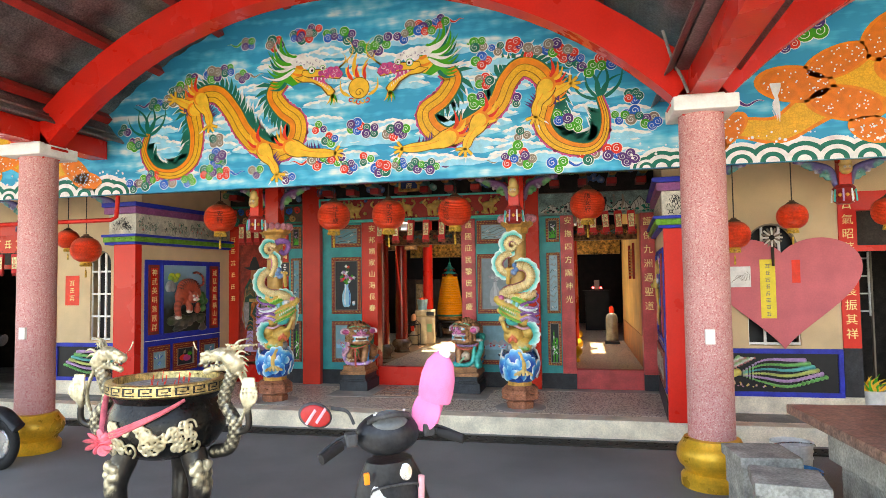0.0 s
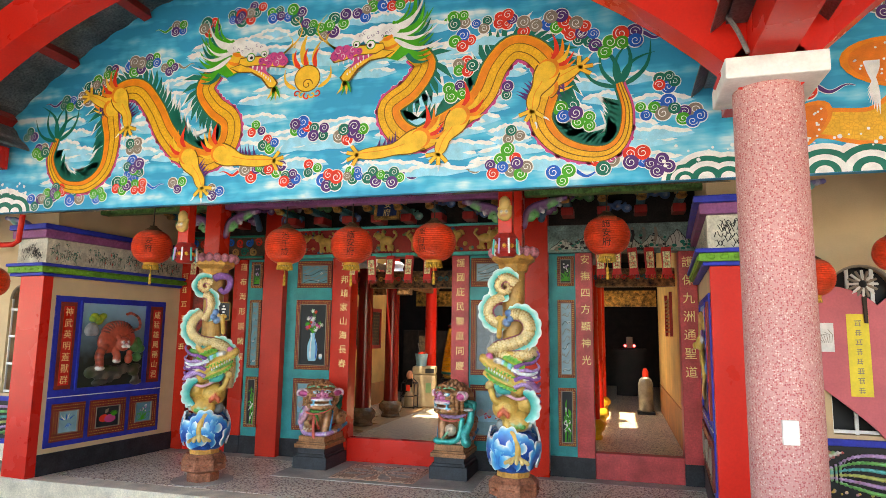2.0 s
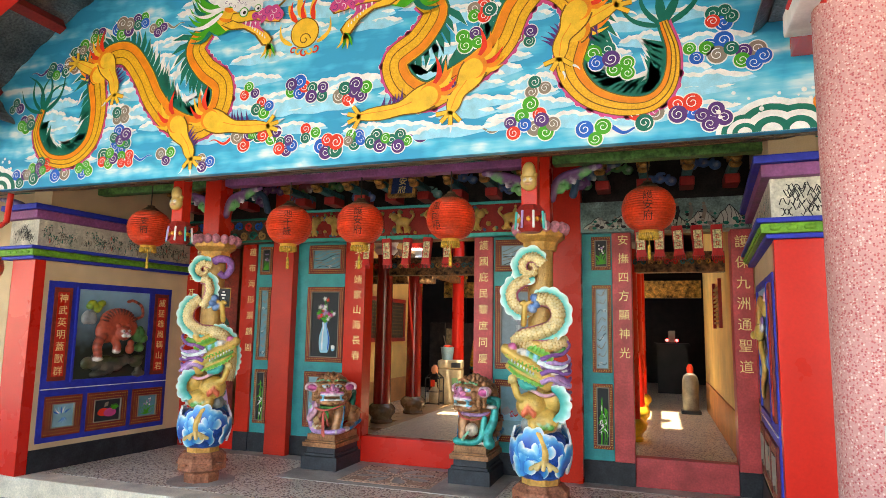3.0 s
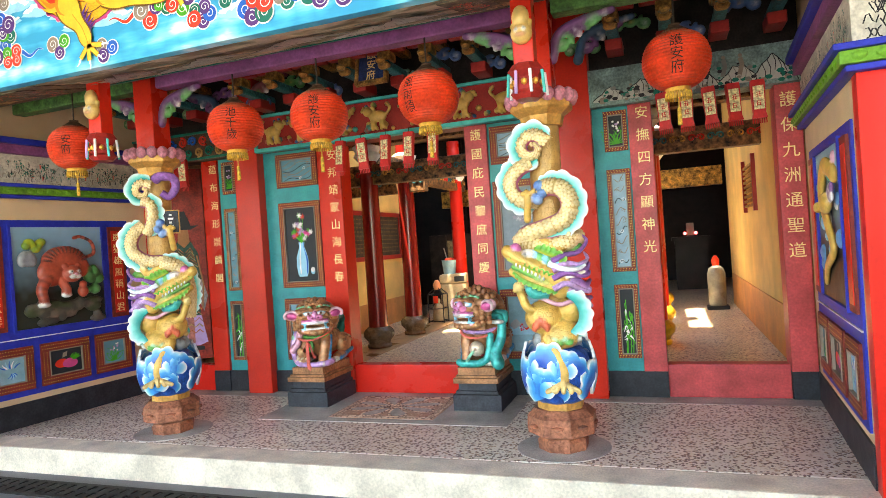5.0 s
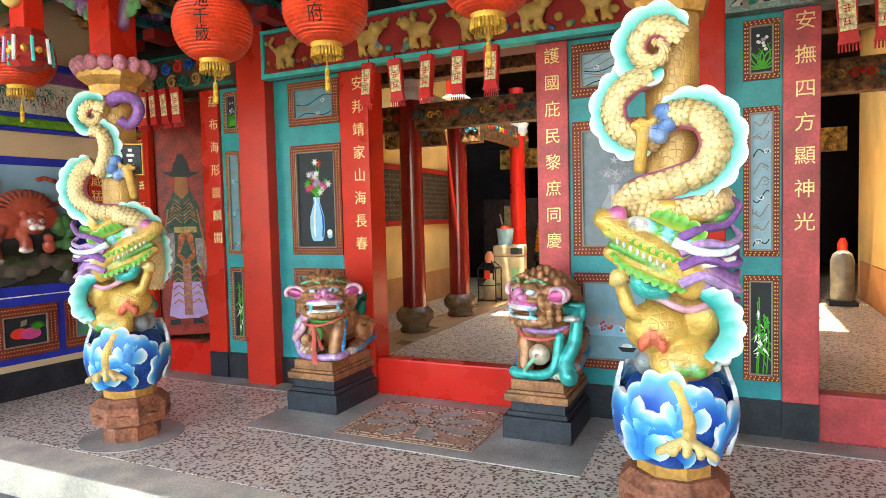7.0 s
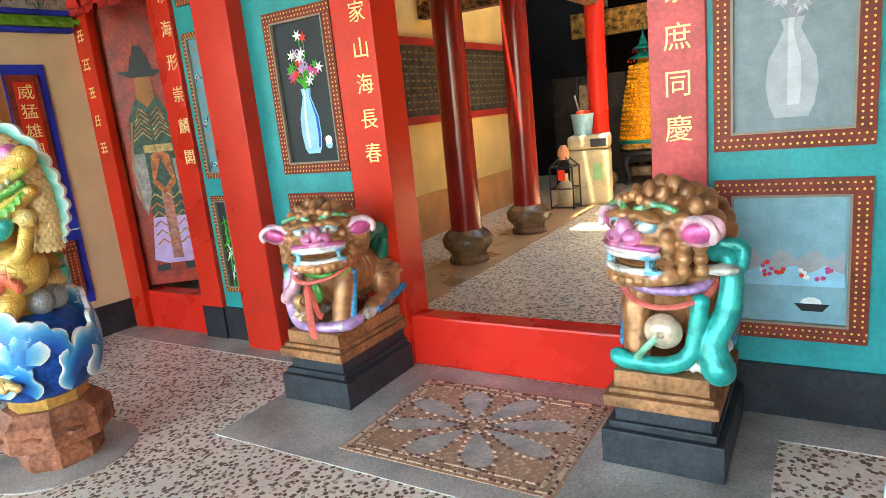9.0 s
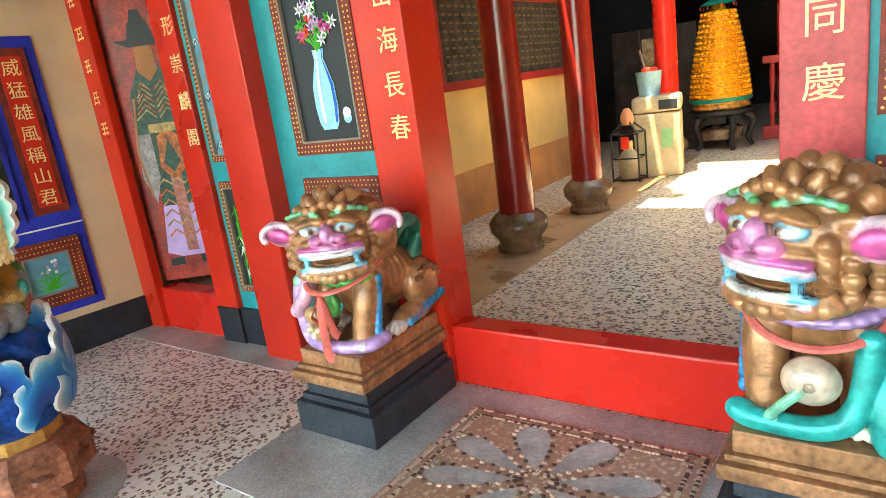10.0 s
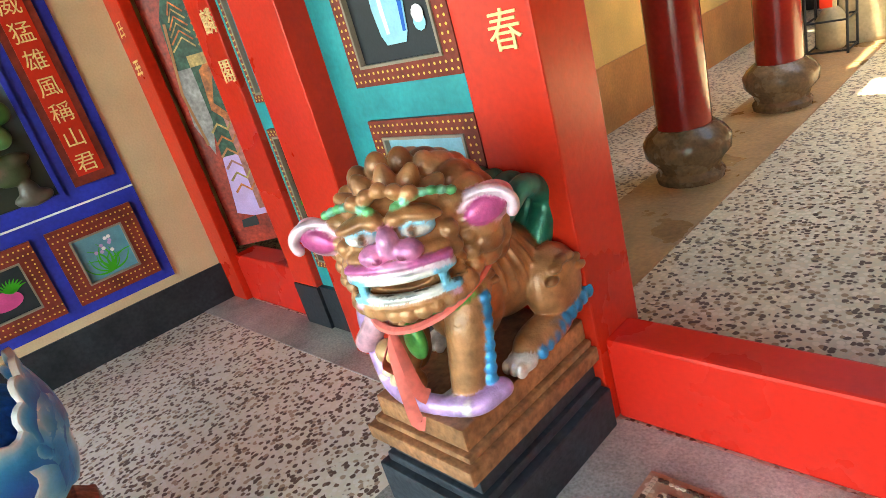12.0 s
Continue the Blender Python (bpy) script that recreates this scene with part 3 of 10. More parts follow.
for x0, x1 in ((-3.51, -2.92), (-1.32, -0.73), (-4.03, -3.77), (-0.47, -0.2)):
    front("wall_panel_field", TEAL, x0, x1, 0.2, 2.24)
    front("wall_plinth", BLACK, x0, x1, 0, 0.2, 0.02)
front("wall_plinth_post", BLACK, -0.2, -0.03, 0, 0.2, 0.034, 0.2)
front("wall_plinth_post", BLACK, 0.8, 0.97, 0, 0.2, 0.034, 0.2)
front("wall_plinth_post", BLACK, -4.21, -4.03, 0, 0.2, 0.034, 0.2)
POSTS = {}
for nm, x0, x1 in (("a", -2.92, -2.69), ("b", -1.51, -1.32), ("c", -4.21, -4.03), ("d", -0.2, -0.03), ("e", 0.8, 0.97), ("f", -4.97, -4.8)):
    # the corner post of the open bay is a thin board
    front("door_post_" + nm, RED if nm in "acf" else RED_OLD, x0, x1, 0.0 if nm in "abf" else 0.2, 2.24, 0.03, 0.055 if nm == "f" else 0.2, bevel=0.006)
for nm, x in (("left", -3.64), ("right", -0.6)):
    front("wall_column_" + nm, RED, x - 0.13, x + 0.13, 0, 3.1, 0.1, 0.22, bevel=0.008)
for nm, x0, x1 in (("middle", -2.69, -1.51), ("right", -0.03, 0.8), ("left", -4.8, -4.21)):
    front("threshold_" + nm, RED_GLOSS if nm != "right" else RED_OLD, x0, x1, 0, 0.25, 0.0, 0.12, bevel=0.01)
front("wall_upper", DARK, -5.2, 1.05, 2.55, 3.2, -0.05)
for nm, x0, x1 in (("right", -0.47, 0.98), ("left", -4.97, -3.77)):
    front("lintel_" + nm, mat("painted_beam_" + nm, (0.22, 0.33, 0.3) if nm == "right" else (0.1, 0.06, 0.035), 0.6, vary=0.25, scale=9), x0, x1, 2.24, 2.52, 0.1, 0.2)
front("lintel_middle", DKRED, -3.51, -0.73, 2.24, 2.56, 0.05, 0.2)

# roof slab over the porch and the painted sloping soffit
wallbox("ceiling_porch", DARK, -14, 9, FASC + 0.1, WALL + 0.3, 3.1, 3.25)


def soffit_material():
    m = mat("soffit_ink_painting", (0.62, 0.52, 0.37), 0.7, vary=0.12, scale=5)
    t = m.node_tree
    b = t.nodes["Principled BSDF"]
    src = b.inputs["Base Color"].links[0].from_socket
    co = t.nodes.new("ShaderNodeTexCoord")
    mp = t.nodes.new("ShaderNodeMapping")
    mp.inputs["Scale"].default_value = (1.3, 2.6, 1)
    n = t.nodes.new("ShaderNodeTexNoise")
    n.inputs["Scale"].default_value, n.inputs["Detail"].default_value, n.inputs["Distortion"].default_value = 2.4, 10, 0.6
    t.links.new(co.outputs["Object"], mp.inputs[0])
    t.links.new(mp.outputs[0], n.inputs["Vector"])
    cr = t.nodes.new("ShaderNodeValToRGB")
    e = cr.color_ramp.elements
    e[0].position, e[0].color = 0.4, (0.07, 0.075, 0.06, 1)
    e[1].position, e[1].color = 0.56, (1, 1, 1, 1)
    k = e.new(0.47)
    k.color = (0.35, 0.4, 0.33, 1)
    t.links.new(n.outputs["Fac"], cr.inputs[0])
    mx = t.nodes.new("ShaderNodeMixRGB")
    mx.blend_type, mx.inputs[0].default_value = "MULTIPLY", 0.75
    t.links.new(src, mx.inputs[1])
    t.links.new(cr.outputs[0], mx.inputs[2])
    t.links.new(mx.outputs[0], b.inputs["Base Color"])
    return m


def slab(name, m, x0, x1, y0, z0, y1, z1, th=0.05):
    bm = bmesh.new()
    prism(bm, [(0, 0), (1, 0), (1, 1), (0, 1)], 0, 1)
    for v in bm.verts:
        u, w, h = v.co.x, v.co.y, v.co.z
        v.co = Vector((x0 + (x1 - x0) * u, y0 + (y1 - y0) * w, z0 + (z1 - z0) * w + th * h))
    return structure(finish(name, bm, m))


SOFFIT = soffit_material()
slab("ceiling_soffit", SOFFIT, -14.0, 9.0, FASC + 0.06, 2.43, 7.0, 2.6)
SOFTRIM = mat("soffit_border_paint", (0.16, 0.13, 0.08), 0.6, vary=0.4, scale=25)
for i, x in enumerate((-4.35, -3.85, -0.95, -0.4, 0.6)):
    slab("ceiling_trim", SOFTRIM, x, x + 0.22, FASC + 0.07, 2.425, 6.99, 2.594, 0.004)
slab("ceiling_trim", P_DKGREEN, -14.0, 9.0, 6.97, 2.585, 7.02, 2.6, 0.02)

# arched fascia walls, arched beams and the vaulted roof of the forecourt
ARC_Z, ARC_R = -0.05, 4.07


def arc(cx, r, a0=40, a1=140, n=28, zc=ARC_Z):
    return [(cx + r * math.cos(radians(a0 + (a1 - a0) * i / n)), zc + r * math.sin(radians(a0 + (a1 - a0) * i / n))) for i in range(n + 1)]


def fascia_sky():
    m = mat("sky_mural_paint", (0.08, 0.47, 0.68), 0.5, vary=0.04, scale=3, bump=0.05)
    t = m.node_tree
    b = t.nodes["Principled BSDF"]
    co = t.nodes.new("ShaderNodeTexCoord")
    mp = t.nodes.new("ShaderNodeMapping")
    mp.inputs["Scale"].default_value = (0.9, 1, 5.5)
    t.links.new(co.outputs["Object"], mp.inputs[0])
    n = t.nodes.new("ShaderNodeTexNoise")
    n.inputs["Scale"].default_value, n.inputs["Detail"].default_value, n.inputs["Roughness"].default_value = 1.5, 5, 0.5
    t.links.new(mp.outputs[0], n.inputs["Vector"])
    v = t.nodes.new("ShaderNodeTexVoronoi")
    v.inputs["Scale"].default_value = 9
    t.links.new(co.outputs["Object"], v.inputs["Vector"])
    add = t.nodes.new("ShaderNodeMath")
    add.operation, add.inputs[2].default_value = "MULTIPLY_ADD", 0.0
    add.inputs[1].default_value = -0.16
    t.links.new(v.outputs["Distance"], add.inputs[0])
    t.links.new(n.outputs["Fac"], add.inputs[2])
    cr = t.nodes.new("ShaderNodeValToRGB")
    e = cr.color_ramp.elements
    e[0].position, e[0].color = 0.36, (0.02, 0.36, 0.62, 1)
    e[1].position, e[1].color = 0.64, (0.8, 0.9, 0.92, 1)
    k = e.new(0.46)
    k.color = (0.05, 0.52, 0.76, 1)
    k = e.new(0.55)
    k.color = (0.22, 0.66, 0.83, 1)
    t.links.new(add.outputs[0], cr.inputs[0])
    t.links.new(cr.outputs[0], b.inputs["Base Color"])
    return m


FSKY = fascia_sky()
BAYS = (-8.3, -2.1, 4.1)
FASCIAS = []
for i, cx in enumerate(BAYS):
    top = [(x, z) for x, z in arc(cx, ARC_R + 0.62, 47, 133) if abs(x - cx) < 3.1]
    out = [(cx - 3.1, 2.43)] + [(cx + 3.1, 2.43)] + [(cx + 3.1, 2.9)] + top + [(cx - 3.1, 2.9)]
    fb = bmesh.new()
    prism(fb, out, FASC, FASC + 0.06)
    FASCIAS.append(structure(finish(("fascia_left", "fascia_middle", "fascia_right")[i], fb, FSKY)))
    FASCIAS[-1]["label"] = "arched fascia wall painted with clouds and beasts"
    bm = bmesh.new()
    a, b = arc(cx, ARC_R), arc(cx, ARC_R + 0.3)
    prism(bm, a + b[::-1], 5.3, 5.5)
    structure(finish("arch_beam", bm, RED_GLOSS))
    # corrugated sheet: fine ribs along the vault
    bm = bmesh.new()
    n = 120
    sheet = []
    for j in range(n + 1):
        ang = radians(42 + 96 * j / n)
        r = ARC_R + 0.46 + (0.014 if j % 4 < 2 else 0.0)
        sheet.append((cx + r * math.cos(ang), ARC_Z + r * math.sin(ang)))
    prism(bm, sheet + [(x, z + 0.02) for x, z in sheet[::-1]], 1.3, 6.3)
    structure(finish("roof_sheet", bm, ROOF))
    for j in range(9):
        ang = 48 + 84 * j / 8
        bm = bmesh.new()
        box(bm, -0.04, 0.04, 1.3, 6.2, -0.09, 0.0)
        ob = structure(finish("purlin", bm, RED_DARK))
        r = ARC_R + 0.45
        ob.matrix_world = pose(cx + r * math.cos(radians(ang)), 0, ARC_Z + r * math.sin(radians(ang)), 0, 90 - ang, 0)
    bm = bmesh.new()
    a, b = arc(cx, ARC_R + 0.05), arc(cx, ARC_R + 0.3)
    prism(bm, a + b[::-1], 1.3, 1.45)
    structure(finish("arch_beam", bm, RED_GLOSS))
for x in (-11.4, -5.2, 1.0, 7.2):
    wallbox("valley_beam", RED_GLOSS, x - 0.1, x + 0.1, 1.3, 6.2, 2.82, 3.02)
    wallbox("valley_gutter", ROOF, x - 0.2, x + 0.2, 1.3, 6.2, 3.03, 3.1)
    col = thing("forecourt_column", "round pink pebble-dashed column on a gold moulded base", "column", "forecourt columns")
    col.location = (x, 5.4, GROUND)
    part("shaft", lathed([(0.172, 0.36), (0.17, 1.6), (0.168, 2.86)], 40), PINKCHIP, col, "pink pebble-dash", smooth=True)
    part("base", lathed([(0.23, 0), (0.235, 0.07), (0.22, 0.09), (0.2, 0.11), (0.21, 0.14), (0.245, 0.17), (0.262, 0.22), (0.257, 0.28), (0.235, 0.31), (0.22, 0.33), (0.205, 0.36), (0.17, 0.37)], 40), GOLDBASE, col, "gold-painted moulded base", smooth=True)
    part("cap", bx(-0.235, 0.235, -0.235, 0.235, 2.86, 2.97, bevel=0.01), WHITE, col, "chipped white slab")
    part("cap_plate", bx(-0.19, 0.15, -0.16, 0.2, 2.97, 3.0, bevel=0.006), WHITE, col)
# cable down the valley by the right column
bm = bmesh.new()
tube(bm, spline([(0.72, 5.28, 3.35), (0.78, 5.25, 3.1), (0.84, 5.22, 2.95), (0.88, 5.2, 2.82)], 14), 0.012, 8)
finish("cable", bm, CONCRETE)
tagged(bpy.data.objects["cable"], "grey cable running down from the roof valley", "cable")


# ---- the dragon mural ----
mural = FASCIAS[1]
MURAL_Y = FASC


def put(ob):
    ob.location = (0, MURAL_Y, 0)
    return ob


def mural_dragon(spine, head, face):
    """A long golden dragon: spine from tail to neck, head at a point, facing +1 right or -1 left."""
    pts = [tuple(p) for p in spline(spine, 110)]
    wide = lambda u: 0.05 + 0.14 * min(1, u * 2.6) * (1 - 0.2 * max(0, u - 0.8) / 0.2)
    s = -face                      # side of the back fin
    bm = bmesh.new()
    spikes(bm, pts, 0.03, 0.97, 84, lambda u: s * -wide(u) * 0.45, 0.15, 0.023, 0.004, 2, 0.8)
    spikes(bm, pts, 0.03, 0.97, 84, lambda u: s * -wide(u) * 0.45, 0.128, 0.023, 0.005, 3, 0.8)
    ribbon(bm, pts, lambda u: wide(u) + 0.03, 0.006, 3)
    ribbon(bm, pts, lambda u: 0.035, 0.0066, 4, lambda u: s * wide(u) * 0.5)
    ribbon(bm, pts, lambda u: wide(u) + 0.006, 0.0072, 1)
    ribbon(bm, pts, lambda u: wide(u) - 0.006, 0.0078, 0)
    ribbon(bm, pts, lambda u: wide(u) * 0.3, 0.0081, 6, lambda u: -s * wide(u) * 0.3)
    ribbon(bm, pts, 0.007, 0.0084, 1, lambda u: s * wide(u) * 0.2)
    ribbon(bm, pts, 0.006, 0.0085, 1, lambda u: -s * wide(u) * 0.14)
    for k in range(52):            # belly plates
        p, t = at_curve(pts, 0.08 + 0.88 * k / 52)
        w = wide(0.08 + 0.88 * k / 52)
        q = (p[0] - t[1] * s * w * 0.52, p[1] + t[0] * s * w * 0.52)
        disc(bm, *q, 0.028, 0.0062 + 0.0001 * (k % 3), 2, 9)
        disc(bm, *q, 0.0245, 0.0066 + 0.0001 * (k % 3), 4, 9)
    # tail tuft
    tx, tz = pts[0]
    for k in range(7):
        flame(bm, tx, tz - 0.03, radians(42 + 16 * k), 0.34 + 0.05 * (k % 2), 0.0062 + 0.0003 * k, 3, 0.11, 0.6 * (-1) ** k)
    put(part("dragon_body", bm, DRAGONCOL, mural, "golden scaled body with dark green fins"))
    # four legs with claws and flames at the joints
    for nth, (u, dx, dz) in enumerate(((0.36, -0.22 * face, 0.12), (0.4, 0.12 * face, -0.3), (0.66, 0.16 * face, -0.28), (0.74, 0.5 * face, -0.1))):
        bm = bmesh.new()
        p, t = at_curve(pts, u)
        knee = (p[0] + dx * 0.45 + 0.05 * face, p[1] + dz * 0.55 - 0.03)
        foot = (p[0] + dx, p[1] + dz)
        leg = [tuple(q) for q in spline([(p[0], p[1]), ((p[0] + knee[0]) / 2, (p[1] + knee[1]) / 2 - 0.01), knee, foot], 14)]
        for k in range(6):
            flame(bm, p[0], p[1], radians(90 + face * (5 + 17 * k)), 0.26 - 0.015 * k, 0.0087 + 0.0001 * k, (7, 6, 5)[k % 3], 0.26, 0.5 * face)
        spikes(bm, leg, 0.45, 0.8, 5, -0.04 * s, 0.085, 0.016, 0.0094, 10, 0.3)
        ribbon(bm, leg, lambda v: 0.13 * (1 - v) ** 0.8 + 0.052 + 0.02 * math.sin(v * 9), 0.0096, 1)
        ribbon(bm, leg, lambda v: 0.118 * (1 - v) ** 0.8 + 0.042 + 0.02 * math.sin(v * 9), 0.01, 5)
        disc(bm, p[0], p[1], 0.078, 0.0102, 6, 18)
        disc(bm, p[0] + 0.016 * face, p[1] - 0.01, 0.068, 0.0104, 5, 18)
        ribbon(bm, [(q[0], q[1] + 0.012) for q in leg[4:]], 0.005, 0.0105, 6)
        for k in range(4):
            a = math.atan2(foot[1] - knee[1], foot[0] - knee[0]) + radians(-60 + 40 * k)
            toe = [(foot[0] + 0.034 * j * math.cos(a), foot[1] + 0.03 * j * math.sin(a)) for j in range(4)]
            ribbon(bm, toe, 0.034, 0.0097, 1)
            ribbon(bm, toe, 0.026, 0.0103, 5)
            flame(bm, *toe[-1], a, 0.055, 0.0106, 2, 0.3, 0.3)
        put(part("dragon_leg", bm, DRAGONCOL, mural)).location[1] -= 0.0022 * (nth + 1)
    # head, drawn about the eye
    ex, ez, f = head[0] + face * 0.09, head[1] + 0.03, face
    bm = bmesh.new()
    H = lambda pts: [(ex + f * x, ez + z) for x, z in pts]
    for k in range(11):            # green mane below, white locks above
        a0 = 90 + f * (22 + 9 * k)
        flame(bm, *H([(-0.2 - 0.008 * k, 0.12 - 0.018 * k)])[0], radians(a0), 0.34 - 0.012 * k, 0.0105 + 0.0002 * k, (8, 3, 8)[k % 3], 0.22, 0.7 * f)
    leaf(bm, H([(-0.1, -0.09), (-0.22, -0.13), (-0.34, -0.06), (-0.36, 0.05), (-0.29, 0.16), (-0.18, 0.2), (-0.11, 0.1), (-0.08, 0.0)]), 0.0132, 8)
    leaf(bm, H([(-0.06, -0.07), (-0.16, -0.1), (-0.24, -0.02), (-0.19, 0.05), (-0.1, 0.08), (-0.04, 0.0)]), 0.0136, 5)
    for k in range(5):
        flame(bm, *H([(-0.1, -0.03 + 0.02 * k)])[0], radians(90 + f * (80 - 8 * k)), 0.15, 0.0139 + 0.0001 * k, (5, 6, 5)[k % 3], 0.3, 0.5 * f)
    for k in range(8):
        a0 = 90 + f * (38 + 8 * k)
        flame(bm, *H([(-0.14 - 0.008 * k, 0.15 - 0.015 * k)])[0], radians(a0), 0.38 if k % 2 else 0.28, 0.0146 + 0.0002 * k, 2 if k % 3 else 8, 0.13, 0.6 * f)
    # jaws, tongue, teeth
    leaf(bm, H([(-0.2, -0.05), (-0.12, -0.1), (0.0, -0.11), (0.1, -0.17), (0.17, -0.26), (0.23, -0.27), (0.26, -0.22), (0.22, -0.17), (0.13, -0.1), (0.04, -0.04), (-0.08, -0.02)]), 0.0162, 1)
    leaf(bm, H([(-0.19, -0.05), (-0.11, -0.09), (0.01, -0.1), (0.11, -0.16), (0.18, -0.25), (0.225, -0.255), (0.245, -0.22), (0.21, -0.17), (0.12, -0.105), (0.03, -0.05), (-0.08, -0.03)]), 0.0166, 5)
    leaf(bm, H([(-0.02, -0.06), (0.1, -0.05), (0.2, -0.06), (0.14, -0.1), (0.19, -0.17), (0.12, -0.12), (0.04, -0.09)]), 0.017, 4)
    leaf(bm, H([(-0.12, -0.02), (-0.04, -0.06), (0.1, -0.055), (0.22, -0.085), (0.31, -0.1), (0.35, -0.05), (0.3, 0.0), (0.15, 0.03), (0.0, 0.03), (-0.1, 0.03)]), 0.0174, 1)
    leaf(bm, H([(-0.11, -0.02), (-0.04, -0.05), (0.1, -0.047), (0.22, -0.077), (0.3, -0.09), (0.335, -0.05), (0.3, -0.01), (0.15, 0.02), (0.0, 0.02), (-0.1, 0.02)]), 0.0178, 5)
    for k in range(7):
        flame(bm, *H([(0.02 + 0.042 * k, -0.052 - 0.007 * k)])[0], radians(-90), 0.03, 0.018, 2, 0.55, 0.1)
        flame(bm, *H([(0.06 + 0.022 * k, -0.1 - 0.018 * k)])[0], radians(90), 0.024, 0.018, 2, 0.55, 0.1)
    # lobed magenta nose
    for k, (x, z, r) in enumerate(((0.1, -0.02, 0.03), (0.15, -0.01, 0.042), (0.21, 0.0, 0.044), (0.27, 0.0, 0.042), (0.3, -0.04, 0.042), (0.24, -0.045, 0.036), (0.17, -0.045, 0.03))):
        q = H([(x, z)])[0]
        disc(bm, *q, r, 0.0184 + 0.0002 * k, 4, 14)
        ribbon(bm, spiral(*q, r * 0.7, 0.8, k), 0.004, 0.0204, 2 if k % 2 else 10)
    # white knobbed brow and two eyes
    for k, (x, z, r) in enumerate(((0.13, 0.05, 0.035), (0.1, 0.085, 0.045), (0.04, 0.105, 0.05), (-0.02, 0.12, 0.055), (-0.09, 0.13, 0.055), (-0.15, 0.13, 0.05), (-0.2, 0.13, 0.04), (-0.06, 0.08, 0.045), (0.02, 0.065, 0.04))):
        q = H([(x, z)])[0]
        disc(bm, *q, r, 0.0206 + 0.0001 * k, 2, 14)
    for k in range(8):
        ribbon(bm, spiral(*H([(0.09 - 0.036 * k, 0.1 + 0.02 * math.sin(k * 2.1))])[0], 0.016, 0.8, k), 0.0035, 0.0216, 10)
    for x, z, r in ((0.0, 0.02, 0.04), (0.12, 0.035, 0.03)):
        q = H([(x, z)])[0]
        disc(bm, *q, r, 0.0218, 8, 14)
        disc(bm, *q, r * 0.8, 0.0222, 2, 14)
        disc(bm, q[0] + f * 0.006, q[1] - 0.004, r * 0.36, 0.0226, 9, 10)
    # beard and whiskers
    for k in range(4):
        flame(bm, *H([(0.22, -0.25)])[0], radians(-90 + 20 * (k - 1.5)), 0.12, 0.0172, 8 if k % 2 else 5, 0.3, 0.3)
    for sg in (1, 0.5):
        wh = H([(0.3 + 0.16 * math.sin(u * 2.6) * sg, 0.02 + 0.3 * u * sg) for u in [j / 12 for j in range(13)]])
        ribbon(bm, wh, lambda u: 0.014 * (1 - u) + 0.003, 0.0228, 5)
    put(part("dragon_head", bm, DRAGONCOL, mural, "white-browed head with magenta nose and green mane")).location[1] -= 0.012


# banks of painted cumulus
random.seed(29)
PALESKY = paint("mural_pale_sky_paint", (0.3, 0.68, 0.84))
for par, x0, x1, zt in ((FASCIAS[1], -4.95, 0.85, 0), ):
    for k in range(150):
        cx, z = random.uniform(x0 + 0.35, x1 - 0.35), 2.56 + 1.3 * random.random()
        if z > 3.95 - 0.19 * abs(cx + 2.1) ** 1.35:
            continue
        w = random.uniform(0.2, 0.42)
        bm = bmesh.new()
        for lay, (mi, dz, sc) in enumerate(((1, -0.018, 1.06), (0, 0.0, 1.0), (1, -0.026, 0.86))):
            top = []
            for j in range(25):
                u = j / 24
                hgt = 0.055 * math.sin(math.pi * u) ** 0.7 * (0.65 + 0.35 * abs(math.sin(u * 9 + k))) + 0.012 * abs(math.sin(u * 26 + k))
                top.append((cx + sc * w * (u - 0.5) * 1.5, z + dz + hgt))
            low = [(cx + sc * w * (0.5 - u) * 1.5, z + dz - 0.012 * math.sin(math.pi * u) * (1 + 0.6 * math.sin(u * 11 + k))) for u in [j / 12 for j in range(1, 12)]]
            leaf(bm, top + low, 0.0012 + 0.0005 * lay + 0.00002 * k, mi)
        put(part("painted_cloud_bank", bm, [P_WHITE, PALESKY], par))


random.seed(11)
mural_dragon([(-4.61, 3.09), (-4.66, 2.88), (-4.52, 2.67), (-4.26, 2.63), (-4.06, 2.77), (-4.01, 3.03), (-4.05, 3.3), (-3.94, 3.46), (-3.75, 3.46), (-3.58, 3.27),
              (-3.45, 3.05), (-3.27, 2.87), (-3.03, 2.79), (-2.85, 2.91), (-2.83, 3.11), (-2.99, 3.25), (-3.09, 3.41), (-3.0, 3.55)], (-2.74, 3.58), 1)
mural_dragon([(0.26, 3.14), (0.31, 2.94), (0.28, 2.75), (0.17, 2.65), (-0.01, 2.66), (-0.18, 2.75), (-0.28, 2.92), (-0.24, 3.12), (-0.22, 3.29), (-0.33, 3.44),
              (-0.48, 3.48), (-0.61, 3.35), (-0.7, 3.15), (-0.84, 3.02), (-1.02, 2.92), (-1.21, 2.84), (-1.38, 2.94), (-1.43, 3.11), (-1.26, 3.24), (-1.15, 3.42), (-1.24, 3.53)], (-1.5, 3.57), -1)
